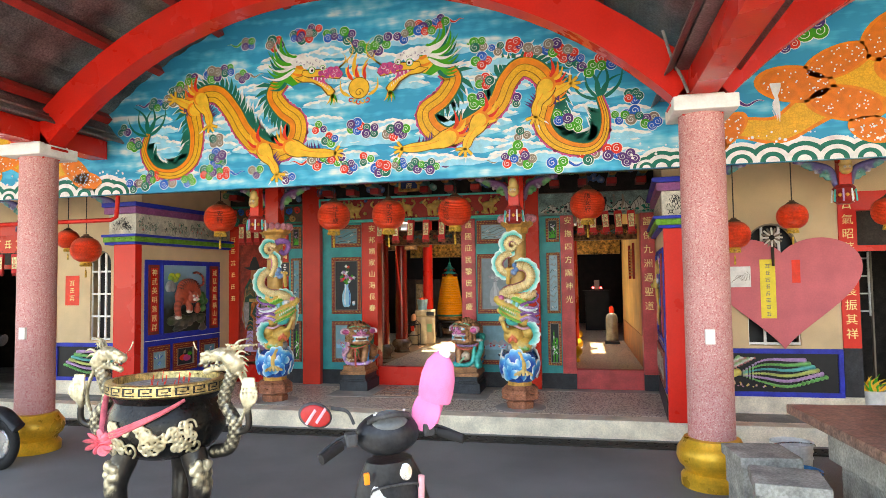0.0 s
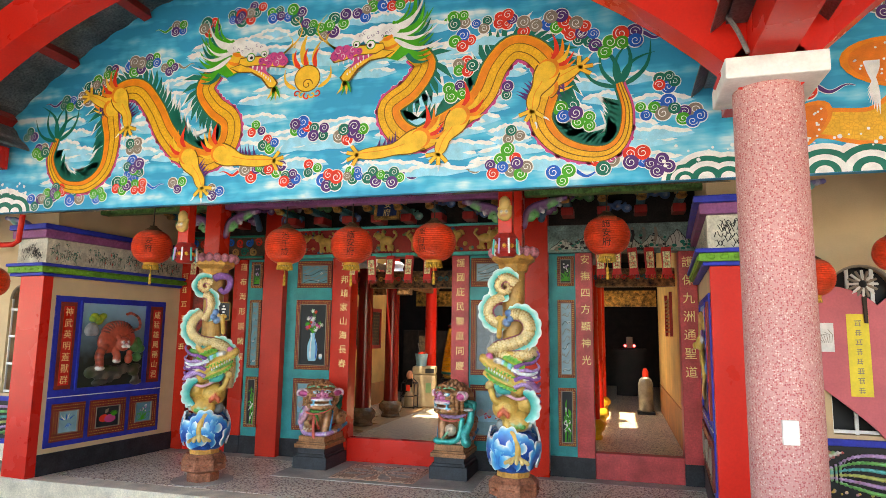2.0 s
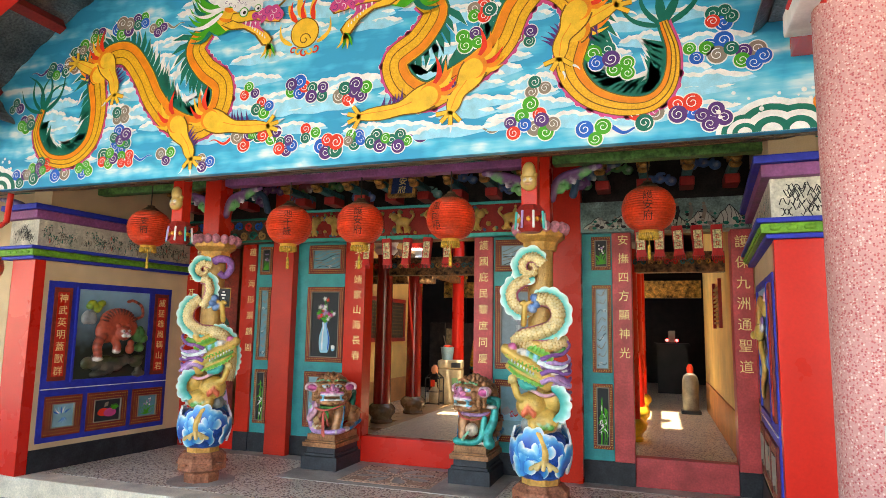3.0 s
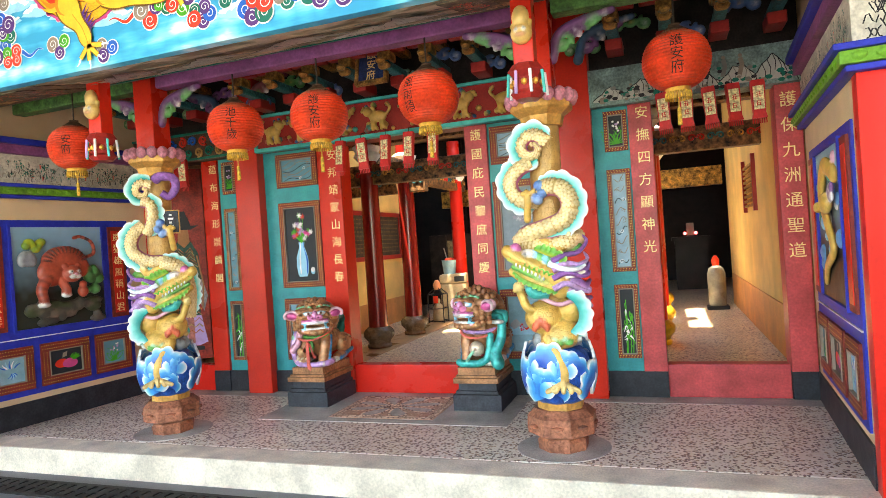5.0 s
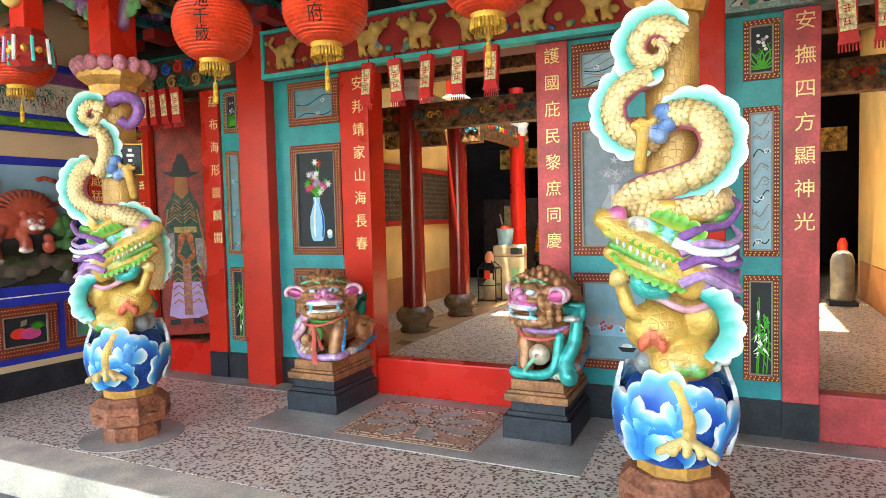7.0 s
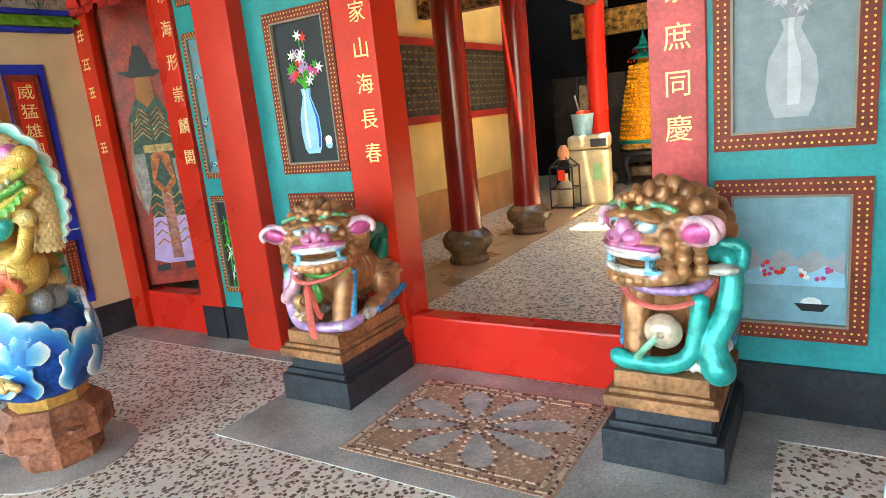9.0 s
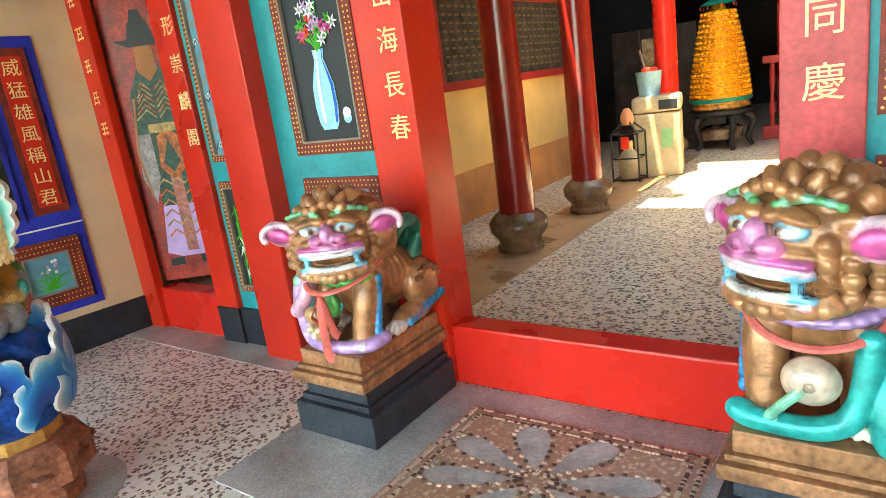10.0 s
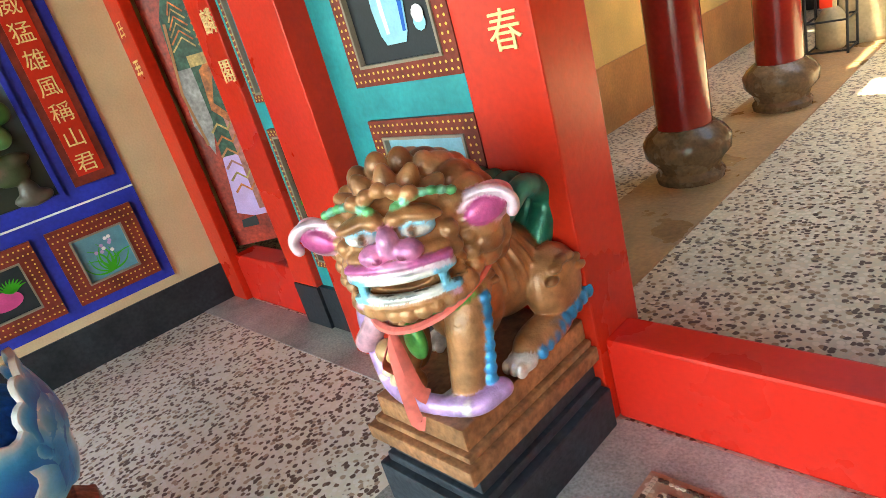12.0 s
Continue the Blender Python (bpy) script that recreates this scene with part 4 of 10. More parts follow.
# flaming pearl
bm = bmesh.new()
for k in range(3):
    flame(bm, -2.14 + 0.07 * (k - 1), 3.5, radians(90 - 12 * (k - 1)), 0.3 if k == 1 else 0.22, 0.005 + 0.0006 * k, 5, 0.26, 0.5)
    flame(bm, -2.14 + 0.07 * (k - 1), 3.5, radians(90 - 12 * (k - 1)), 0.17, 0.0053 + 0.0006 * k, 7, 0.26, 0.5)
for sg in (1, -1):
    flame(bm, -2.14 + 0.1 * sg, 3.33, radians(90 - 28 * sg), 0.2, 0.0071, 5, 0.2, -0.7 * sg)
for k in range(5):
    ribbon(bm, spiral(-2.14 + 0.045 * (k - 2), 3.285 - 0.012 * (2 - abs(k - 2)), 0.032, 0.9, k), 0.013, 0.0074 + 0.0002 * k, (7, 5)[k % 2])
disc(bm, -2.14, 3.41, 0.115, 0.009, 1, 28)
disc(bm, -2.14, 3.41, 0.107, 0.0096, 5, 28)
ribbon(bm, spiral(-2.14, 3.36, 0.05, 1.2), 0.008, 0.0102, 1)
put(part("flaming_pearl", bm, DRAGONCOL, mural))
# swirl clouds
random.seed(3)
CHAINS = (((-3.39, 3.97), (-2.85, 4.0), (-2.62, 4.05), (-2.29, 3.96), (-2.08, 3.81), (-1.87, 3.86), (-1.52, 3.97), (-1.27, 4.0)),
          ((-4.52, 3.39), (-4.27, 3.48), (-4.16, 3.61), (-3.76, 3.71), (-3.46, 3.66)), ((-0.89, 3.73), (-0.61, 3.7), (-0.35, 3.65), (-0.04, 3.6), (0.08, 3.45), (0.33, 3.45)),
          ((-0.86, 3.56), (-0.84, 3.4), (-0.91, 3.17)), ((0.44, 2.91), (0.5, 3.02), (0.57, 3.14)), ((0.56, 2.92), (0.72, 2.89)),
          ((-2.61, 2.65), (-2.46, 2.74), (-2.32, 2.61), (-2.09, 2.65), (-1.83, 2.56), (-1.59, 2.6), (-1.39, 2.54)), ((-3.3, 2.58), (-2.94, 2.54)),
          ((-4.79, 2.5), (-4.61, 2.58), (-4.42, 2.57), (-4.04, 2.53), (-3.78, 2.7), (-3.69, 2.62)), ((-3.77, 2.94), (-3.76, 2.81)),
          ((-0.61, 2.56), (-0.52, 2.69), (-0.44, 2.55), (-0.14, 2.53)), ((0.15, 2.56), (0.28, 2.64), (0.43, 2.59), (0.51, 2.52)), ((-2.58, 3.0), (-2.46, 2.91)),
          ((-2.18, 2.99), (-2.02, 2.98)), ((-1.79, 2.9), (-1.7, 2.96)), ((-4.92, 3.12), (-4.78, 3.0)), ((-0.09, 2.95), (0.03, 2.9)), ((-0.55, 3.14), (-0.48, 2.84)))
for ci, chain in enumerate(CHAINS):
    length = sum(math.dist(p, q) for p, q in zip(chain, chain[1:]))
    n = max(2, round(length / 0.15))
    path = [tuple(p)[:2] for p in (spline(chain, 40) if len(chain) > 2 else [(chain[0][0] + (chain[1][0] - chain[0][0]) * j / 39, chain[0][1] + (chain[1][1] - chain[0][1]) * j / 39) for j in range(40)])]
    for k in range(n):
        x, z = path[round(39 * k / (n - 1))]
        tail = 0 if 0 < k < n - 1 else (-1 if k == 0 else 1) * (1 if length > 0.5 else 0)
        put(swirl_cloud(mural, x, z + 0.02 * (-1) ** k, random.uniform(0.068, 0.09), (1, 2, 3, 4, 5, 6), 0.0045 + 0.0004 * (k % 3), tail))


# waves where the bays meet, and the beasts of the side bays
def waves(parent, x0, x1, z0, h, n, seed):
    random.seed(seed)
    bm = bmesh.new()
    for i in range(n):
        x = x0 + (x1 - x0) * (i + 0.5) / n
        r = h * random.uniform(0.7, 1.15)
        for k in range(5):
            rr = r * (1 - 0.19 * k)
            a = [(x + rr * 1.15 * math.cos(t * math.pi / 12), z0 + rr * math.sin(t * math.pi / 12)) for t in range(13)]
            leaf(bm, a, 0.004 + 0.0012 * k + 0.0002 * (i % 4), 0 if k % 2 == 0 else 1)
        for k in range(7):
            disc(bm, x + random.uniform(-r, r), z0 + r * random.uniform(0.75, 1.3), random.uniform(0.006, 0.016), 0.0105, 0, 7)
    ob = part("painted_wave", bm, [P_WHITE, P_DKGREEN], parent)
    ob.location = (0, FASC, 0)


waves(mural, 0.6, 1.0, 2.432, 0.17, 3, 1)
waves(mural, -5.2, -4.95, 2.432, 0.2, 2, 2)
for side, sg in ((2, 1), (0, -1)):
    par = FASCIAS[side]
    cx = 1.0 if sg > 0 else -5.2
    waves(par, cx + sg * 0.1, cx + sg * 3.2, 2.432, 0.22, 12, 7 + side)
    X = lambda x: cx + sg * x
    bm = bmesh.new()
    body = [tuple(p) for p in spline([(X(0.15), 2.62), (X(0.45), 2.75), (X(0.8), 2.72), (X(1.1), 2.9), (X(1.5), 3.12), (X(1.9), 3.1)], 30)]
    ribbon(bm, body, lambda u: 0.12 + 0.34 * u, 0.005, 2)
    ribbon(bm, body, lambda u: 0.07 + 0.32 * u, 0.0056, 3)
    for px, pz, rx, rz, ang in ((0.35, 2.72, 0.25, 0.12, 40), (0.2, 2.6, 0.2, 0.1, 10), (0.95, 3.12, 0.34, 0.17, -8), (1.35, 2.92, 0.34, 0.16, -12), (1.3, 3.3, 0.3, 0.14, 20), (1.75, 3.5, 0.3, 0.2, 35), (1.55, 2.68, 0.2, 0.12, -20), (1.9, 3.25, 0.32, 0.2, 10)):
        ca, sa = math.cos(radians(ang * sg)), math.sin(radians(ang * sg))
        for k, q in enumerate((1.0, 0.86)):
            leaf(bm, [(X(px) + q * (rx * math.cos(t) * ca - rz * math.sin(t) * sa), pz + q * (rx * math.cos(t) * sa + rz * math.sin(t) * ca)) for t in [j * math.pi / 12 for j in range(24)]], 0.0064 + 0.0007 * k, (2, 4)[k])
        for k in range(34):
            t, q = random.uniform(0, 6.28), math.sqrt(random.random()) * 0.8
            disc(bm, X(px) + q * (rx * math.cos(t) * ca - rz * math.sin(t) * sa), pz + q * (rx * math.cos(t) * sa + rz * math.sin(t) * ca), 0.008, 0.0078, 0, 6)
    for k in range(9):             # crane wing
        flame(bm, X(0.75 + 0.01 * k), 3.14, radians(-80 - sg * 4 * k), 0.36 - 0.02 * k, 0.0084 + 0.0002 * k, 0, 0.12, 0.2)
    ob = part("painted_fish", bm, [P_WHITE, P_BLUE, P_ORANGE, P_SCALE, paint("carp_orange_paint_%d" % side, (0.8, 0.2, 0.02))], par, "orange winged carp leaping from waves")
    ob.location = (0, FASC, 0)
    for x, z, s, tl in ((0.35, 2.98, .1, 1), (0.2, 3.05, .08, -1), (1.1, 3.62, .12, 0), (0.9, 3.5, .09, 0)):
        ob = swirl_cloud(par, X(x), z, s, (1, 2, 5, 6), 0.0045, tl * sg)
        ob.location = (0, FASC, 0)


# ---- guardian lions and dragon columns ----
BRZ, BRZ2 = (0.44, 0.2, 0.085), (0.27, 0.11, 0.045)
CPINK, CROSE, CWHT, CTEAL, CBLU, CGRN, CLIL, CBLK = (0.66, 0.16, 0.4), (0.82, 0.45, 0.55), (0.85, 0.83, 0.78), (0.02, 0.42, 0.38), (0.03, 0.3, 0.62), (0.1, 0.4, 0.08), (0.55, 0.34, 0.66), (0.02, 0.015, 0.012)
CGOLD, CDGRN, CPUR, CSKY, CMINT = (0.68, 0.43, 0.1), (0.02, 0.2, 0.13), (0.27, 0.12, 0.38), (0.22, 0.62, 0.82), (0.25, 0.62, 0.42)
PLINTHWOOD = mat("brown_gilt_plinth_paint", (0.36, 0.17, 0.08), 0.5, 0.1, vary=0.22, scale=12, bump=0.25)
PLINTHBLK = mat("black_slate_plinth", (0.034, 0.04, 0.05), 0.5, vary=0.2, scale=10, bump=0.2)
BRONZED = paintwork("bronze_painted_lion", 0.3, 0.26)
BRONZED.node_tree.nodes["Principled BSDF"].inputs["Metallic"].default_value = 0.25
SASH = mat("faded_red_ribbon", (0.72, 0.16, 0.13), 0.7, vary=0.1, scale=20, bump=0.1)


def turn_head(c, first, deg):
    """Turns the lumps from first on about the neck."""
    rz = np.array(Matrix.Rotation(radians(deg), 3, "Z"))
    pivot = np.array((0, 0.13, 0))
    for i in range(first, len(c.lumps)):
        p, r, col, rot, cut = c.lumps[i]
        old = np.eye(3) if rot is None else rot
        c.lumps[i] = (rz @ (p - pivot) + pivot + np.array((0, -0.03, 0)), r, col, old @ rz.T, cut)


def lion_clay(s, extra):
    """A seated lion facing -y; s = 1 or -1 mirrors it; extra: 'cub' or 'ball'."""
    c = Clay(0.0038, 0.009, 0.0011)
    b = lambda x, y, z, r, col, rot=None, cut=False: c.ball((s * x, y, z), r, col, rot, cut)
    R = lambda ax, ay, az: Euler((radians(ax), s * radians(ay), s * radians(az)))
    # body
    b(0, 0.30, 0.2, (0.115, 0.17, 0.125), BRZ, R(-20, 0, 0))
    b(0, 0.19, 0.22, (0.11, 0.1, 0.16), BRZ)
    for i in range(5):                                   # ribs
        b(0.085, 0.22 + 0.035 * i, 0.24 - 0.012 * i, (0.035, 0.012, 0.075), BRZ, R(10, 0, 0))
        b(-0.085, 0.22 + 0.035 * i, 0.24 - 0.012 * i, (0.035, 0.012, 0.075), BRZ, R(10, 0, 0))
    for sx in (1, -1):
        b(0.115 * sx, 0.38, 0.14, (0.055, 0.09, 0.1), BRZ)          # haunch
        b(0.125 * sx, 0.3, 0.05, (0.045, 0.11, 0.04), BRZ)          # hind foot
        b(0.13 * sx, 0.2, 0.03, (0.036, 0.035, 0.026), CWHT)
        for k in range(3):
            b((0.11 + 0.02 * k) * sx, 0.17, 0.026, (0.011, 0.018, 0.02), CWHT)
        for k in range(9):                                          # blue fringe
            b(0.158 * sx, 0.24 + 0.026 * k, 0.035 + 0.006 * k, (0.014, 0.016, 0.02), CBLU)
        # foreleg
        legs = [(0.085 * sx, 0.14, 0.26), (0.095 * sx, 0.1, 0.18), (0.09 * sx, 0.075, 0.08), (0.09 * sx, 0.06, 0.03)]
        if extra == "cub" and sx < 0:
            legs[-1] = (0.1 * sx, 0.05, 0.09)
        c.rope([(s * p[0], p[1], p[2]) for p in legs], lambda u: 0.053 - 0.014 * u, BRZ, 14)
        for k in range(7):                                          # muscle knots on the leg
            b((0.085 + 0.02 * math.sin(k * 2.1)) * sx, 0.1 - 0.005 * k, 0.23 - 0.026 * k, (0.016, 0.03, 0.013), BRZ2 if k % 2 else BRZ)
        fx, fz = legs[-1][0], legs[-1][2]
        for k in range(4):
            b(fx + (k - 1.5) * 0.021, 0.02 + 0.004 * abs(k - 1.5), fz - 0.008, (0.0135, 0.026, 0.02), CWHT if k != 1 else (0.8, 0.72, 0.6))
        for k in range(8):
            b(0.138 * sx, 0.13 - 0.006 * k, 0.24 - 0.026 * k, (0.013, 0.016, 0.018), CBLU)
    for sx in (1, -1):
        for k in range(6):                                          # folds over shoulder and haunch
            a = radians(20 + 26 * k)
            b(0.158 * sx, 0.38 + 0.06 * math.cos(a), 0.14 + 0.07 * math.sin(a), (0.014, 0.02, 0.012), BRZ2 if k % 2 else BRZ)
            b(0.125 * sx, 0.15 + 0.03 * math.cos(a), 0.24 + 0.05 * math.sin(a), (0.016, 0.016, 0.01), BRZ2 if k % 2 else BRZ)
    for k in range(9):                                              # spine knobs
        b(0, 0.24 + 0.024 * k, 0.345 - 0.016 * k, (0.014, 0.012, 0.014), BRZ2)
    # neck ruff of curls
    for i in range(16):
        a = radians(-120 + 240 * i / 15)
        b(0.15 * math.sin(a), 0.17, 0.4 + 0.13 * math.cos(a), (0.036, 0.045, 0.036), BRZ if i % 2 else BRZ2)
        b(0.135 * math.sin(a), 0.21, 0.39 + 0.12 * math.cos(a), 0.04, BRZ2 if i % 2 else BRZ)
    # head
    first = len(c.lumps)
    b(0, 0.105, 0.42, (0.138, 0.12, 0.118), BRZ)
    b(0, 0.06, 0.36, (0.122, 0.085, 0.06), BRZ)
    b(0, 0.035, 0.3, (0.112, 0.075, 0.034), BRZ)             # lower jaw
    b(0, 0.02, 0.405, (0.112, 0.055, 0.03), BRZ)             # upper muzzle
    for k in range(15):                                      # knobbed edge of the jaw
        a = radians(-98 + 196 * k / 14)
        b(0.118 * math.sin(a), 0.048 - 0.085 * math.cos(a), 0.292 + 0.016 * abs(math.sin(a)), (0.02, 0.02, 0.021), BRZ if k % 2 else (0.5, 0.26, 0.12))
    for sx in (1, -1):
        for k in range(12):                                  # cheek curls
            b((0.106 + 0.024 * (k % 3)) * sx, 0.03 + 0.036 * (k % 3), 0.325 + 0.034 * (k // 3), 0.0205, BRZ if k % 2 else (0.5, 0.25, 0.11))
        # heavy brow with green beads on it
        b(0.058 * sx, 0.004, 0.484, (0.052, 0.03, 0.015), BRZ, R(0, 14 * sx, 0))
        b(0.022 * sx, -0.012, 0.484, (0.022, 0.02, 0.017), BRZ)
        for k in range(7):
            b((0.026 + 0.017 * k) * sx, -0.004 + 0.007 * k, 0.504 + 0.012 * math.sin(k * 0.55), (0.0115, 0.012, 0.01), CMINT if k % 2 else (0.16, 0.5, 0.2))
        # eye: blue lids, white, iris
        b(0.056 * sx, 0.0, 0.457, (0.036, 0.022, 0.021), CSKY)
        b(0.055 * sx, -0.008, 0.4545, (0.029, 0.0205, 0.0135), CWHT)
        b(0.05 * sx, -0.0225, 0.4555, (0.0105, 0.0085, 0.0105), (0.3, 0.1, 0.03))
        b(0.05 * sx, -0.0285, 0.4555, (0.0055, 0.005, 0.006), CBLK)
        # ear: pale rim round a deep pink hollow
        er = R(0, -14 * sx, 24 * sx)
        b(0.178 * sx, 0.085, 0.443, (0.062, 0.022, 0.045), CROSE, er)
        b(0.182 * sx, 0.066, 0.441, (0.047, 0.013, 0.029), (0.62, 0.1, 0.3), er)
        for k in range(25):
            a = radians(-30 + 215 * k / 24)
            b(0.18 * sx + 0.053 * math.cos(a) * sx, 0.071, 0.441 + 0.037 * math.sin(a), 0.0115, (0.84, 0.6, 0.68))
        # nostril wings
        b(0.033 * sx, -0.034, 0.425, (0.031, 0.026, 0.022), (0.72, 0.24, 0.46))
        b(0.024 * sx, -0.057, 0.42, (0.008, 0.008, 0.006), (0.3, 0.05, 0.12))
    b(0, -0.032, 0.445, (0.022, 0.026, 0.034), (0.74, 0.3, 0.55))
    # crown of pointed knobs, and smaller ones down the back of the head
    for i in range(7):
        a = radians(-72 + 24 * i)
        for k, (r, h) in enumerate(((0.027, 0.0), (0.022, 0.017), (0.014, 0.033))):
            b((0.105 + h) * math.sin(a), 0.07, 0.435 + (0.094 + h) * math.cos(a), r, BRZ)
        b(0.122 * math.sin(a + 0.2), 0.135, 0.435 + 0.118 * math.cos(a + 0.2), (0.026, 0.026, 0.036), BRZ2 if i % 2 else BRZ)
        b(0.125 * math.sin(a), 0.19, 0.42 + 0.115 * math.cos(a), (0.03, 0.03, 0.03), BRZ)
    for k in range(5):
        b((k - 2) * 0.028, 0.01, 0.522 + 0.008 * (2 - abs(k - 2)), 0.017, BRZ)
    # mouth: pink lip, pale gum, teeth, dark hollow
    arc_y = lambda x: -0.046 + 3.4 * x * x
    for k in range(33):
        x = (k - 16) * 0.0064
        b(x, arc_y(x), 0.4 - 0.5 * x * x, (0.009, 0.015, 0.0085), CPINK if abs(x) > 0.03 else (0.78, 0.36, 0.56))
        b(x, arc_y(x) + 0.003, 0.386 - 0.5 * x * x, (0.009, 0.015, 0.008), (0.86, 0.7, 0.8))
        b(x, arc_y(x) + 0.005, 0.371, (0.009, 0.015, 0.0095), CSKY if abs(x) > 0.066 else CWHT)
        b(x, arc_y(x) + 0.007, 0.3285, (0.009, 0.014, 0.0095), CSKY if abs(x) > 0.074 else CWHT)
        b(x, arc_y(x) + 0.006, 0.3135, (0.009, 0.015, 0.009), BRZ if abs(x) < 0.085 else CROSE)
    for sx in (1, -1):
        b(0.083 * sx, -0.014, 0.35, (0.011, 0.014, 0.028), CSKY)
    b(0, -0.04, 0.349, (0.066, 0.06, 0.0125), CBLK, None, True)
    for sx in (1, -1):
        b(0.108 * sx, 0.0, 0.35, (0.018, 0.05, 0.018), CBLK, None, True)
    turn_head(c, first, s * 36)
    # collar
    for k in range(15):
        a = radians(-95 + 190 * k / 14)
        b(0.115 * math.sin(a), 0.13 - 0.085 * math.cos(a), 0.262 - 0.02 * math.cos(a), (0.022, 0.02, 0.016), CGRN if extra == "cub" else CLIL)
    # tail of green plumes
    for k in range(4):
        o = (k - 1.5) * 0.045
        c.rope([(s * o, 0.42, 0.24), (s * (o * 1.2), 0.46, 0.33), (s * (o * 1.3), 0.43 - 0.015 * k, 0.39), (s * o * 1.3, 0.36 - 0.02 * k, 0.35)], lambda u: 0.036 - 0.012 * u, lambda u: CDGRN if u < 0.6 else (0.06, 0.33, 0.27), 16)
    if extra == "cub":
        c.rope([(s * -0.13, 0.06, 0.29), (s * -0.16, 0.03, 0.2), (s * -0.15, 0.02, 0.1), (s * -0.1, 0.0, 0.03), (s * 0.0, -0.01, 0.02), (s * 0.12, 0.03, 0.02), (s * 0.15, 0.1, 0.03)], 0.024, CLIL, 40)
        c.rope([(s * -0.1, 0.05, 0.29), (s * -0.11, 0.02, 0.2), (s * -0.15, 0.0, 0.14)], 0.028, CROSE, 16)
        b(-0.07, 0.03, 0.1, (0.045, 0.045, 0.05), BRZ)
        b(-0.075, 0.0, 0.13, (0.034, 0.03, 0.032), (0.5, 0.3, 0.14))
        b(-0.04, 0.01, 0.05, (0.04, 0.035, 0.03), BRZ)
        for k in range(6):
            b(-0.12 + 0.02 * k, -0.005, 0.05 + 0.02 * (k % 2), 0.014, (0.75, 0.6, 0.4))
        b(-0.155, 0.04, 0.24, (0.02, 0.03, 0.03), CMINT)
        b(0.01, 0.02, 0.17, (0.03, 0.02, 0.05), CGRN)
    else:
        c.rope([(s * -0.1, 0.1, 0.36), (s * -0.17, 0.08, 0.33), (s * -0.17, 0.05, 0.2), (s * -0.13, 0.02, 0.1), (s * -0.15, 0.0, 0.025)], lambda u: 0.024 + 0.022 * u, CTEAL, 36)
        c.rope([(s * -0.1, 0.02, 0.22), (s * -0.08, 0.0, 0.08), (s * -0.02, -0.01, 0.03), (s * 0.1, 0.0, 0.025), (s * 0.14, 0.02, 0.03)], 0.026, lambda u: CTEAL if u < 0.8 else (0.03, 0.52, 0.48), 36)
        c.rope([(s * -0.14, 0.1, 0.38), (s * -0.2, 0.1, 0.37), (s * -0.2, 0.08, 0.32)], 0.02, CTEAL, 14)
        b(-0.15, 0.04, 0.315, (0.05, 0.03, 0.016), CWHT)
        b(0.0, 0.0, 0.13, (0.055, 0.03, 0.055), (0.68, 0.5, 0.36))
        b(0.0, -0.012, 0.13, (0.046, 0.03, 0.046), (0.75, 0.6, 0.45))
        b(0.0, -0.045, 0.13, (0.011, 0.02, 0.011), CBLK, None, True)
        c.rope([(s * 0.0, -0.03, 0.13), (s * 0.04, -0.03, 0.09), (s * 0.07, -0.02, 0.05)], 0.012, CMINT, 10)
    return c


def guardian_lion(x, s, extra, label):
    st = lion_clay(s, extra).build("lion_statue", BRONZED)
    st.location = (x, 8.03, 0.325)
    st.scale = (1.04 if s > 0 else 1.08, 1, 0.99 if s > 0 else 1.06)
    tagged(st, label, "lion statue", "pair of guardian lions")
    ped = thing("lion_pedestal", "stepped pedestal, black slate below and brown gilt moulding above", "pedestal", "lion pedestals")
    ped.location = (x, 0, 0)
    y1 = WALL - 0.035
    part("foot", bx(-0.195, 0.185, 7.965, y1, 0, 0.125, bevel=0.006), PLINTHBLK, ped, "black slate step")
    part("slope", bx(-0.175, 0.16, 7.985, y1, 0.125, 0.15, bevel=0.004), PLINTHBLK, ped)
    part("neck", bx(-0.155, 0.145, 8.0, y1, 0.15, 0.21, bevel=0.003), PLINTHBLK, ped)
    part("ledge", bx(-0.185, 0.17, 7.965, y1, 0.21, 0.25, bevel=0.005), PLINTHWOOD, ped, "brown gilt ledge")
    part("moulding", bx(-0.17, 0.155, 7.985, y1, 0.25, 0.268, bevel=0.006), PLINTHWOOD, ped)
    part("top", bx(-0.155, 0.14, 8.0, y1, 0.268, 0.325, bevel=0.005), PLINTHWOOD, ped)
    # ribbon tied round the neck, with hanging ends
    rb = thing("neck_ribbon", "faded red ribbon tied round the lion's neck", "ribbon", "lion ribbons")
    bm = bmesh.new()
    ring = [(x + 0.15 * math.sin(a), 8.03 + 0.13 - 0.16 * math.cos(a), 0.325 + 1.1 * (0.265 - 0.06 * math.cos(a))) for a in [radians(-125 + 250 * i / 30) for i in range(31)]]
    tube(bm, ring, 0.011, 6, flat=0.5)
    part("band", bm, SASH, rb, smooth=True)
    if extra == "cub":
        for k, (dx, ln) in enumerate(((0.0, 0.2), (0.03, 0.11), (-0.03, 0.07))):
            bm = bmesh.new()
            tube(bm, spline([(x + 0.01, 8.0, 0.545), (x + 0.02 + dx, 7.98, 0.5), (x + 0.025 + dx * 1.6, 7.975, 0.54 - ln), (x + 0.04 + dx * 1.5, 7.985, 0.52 - ln)], 12), lambda u: 0.008 + 0.015 * u * (1 - 0.4 * u), 6, flat=0.2)
            part("ribbon_end", bm, SASH, rb, smooth=True)


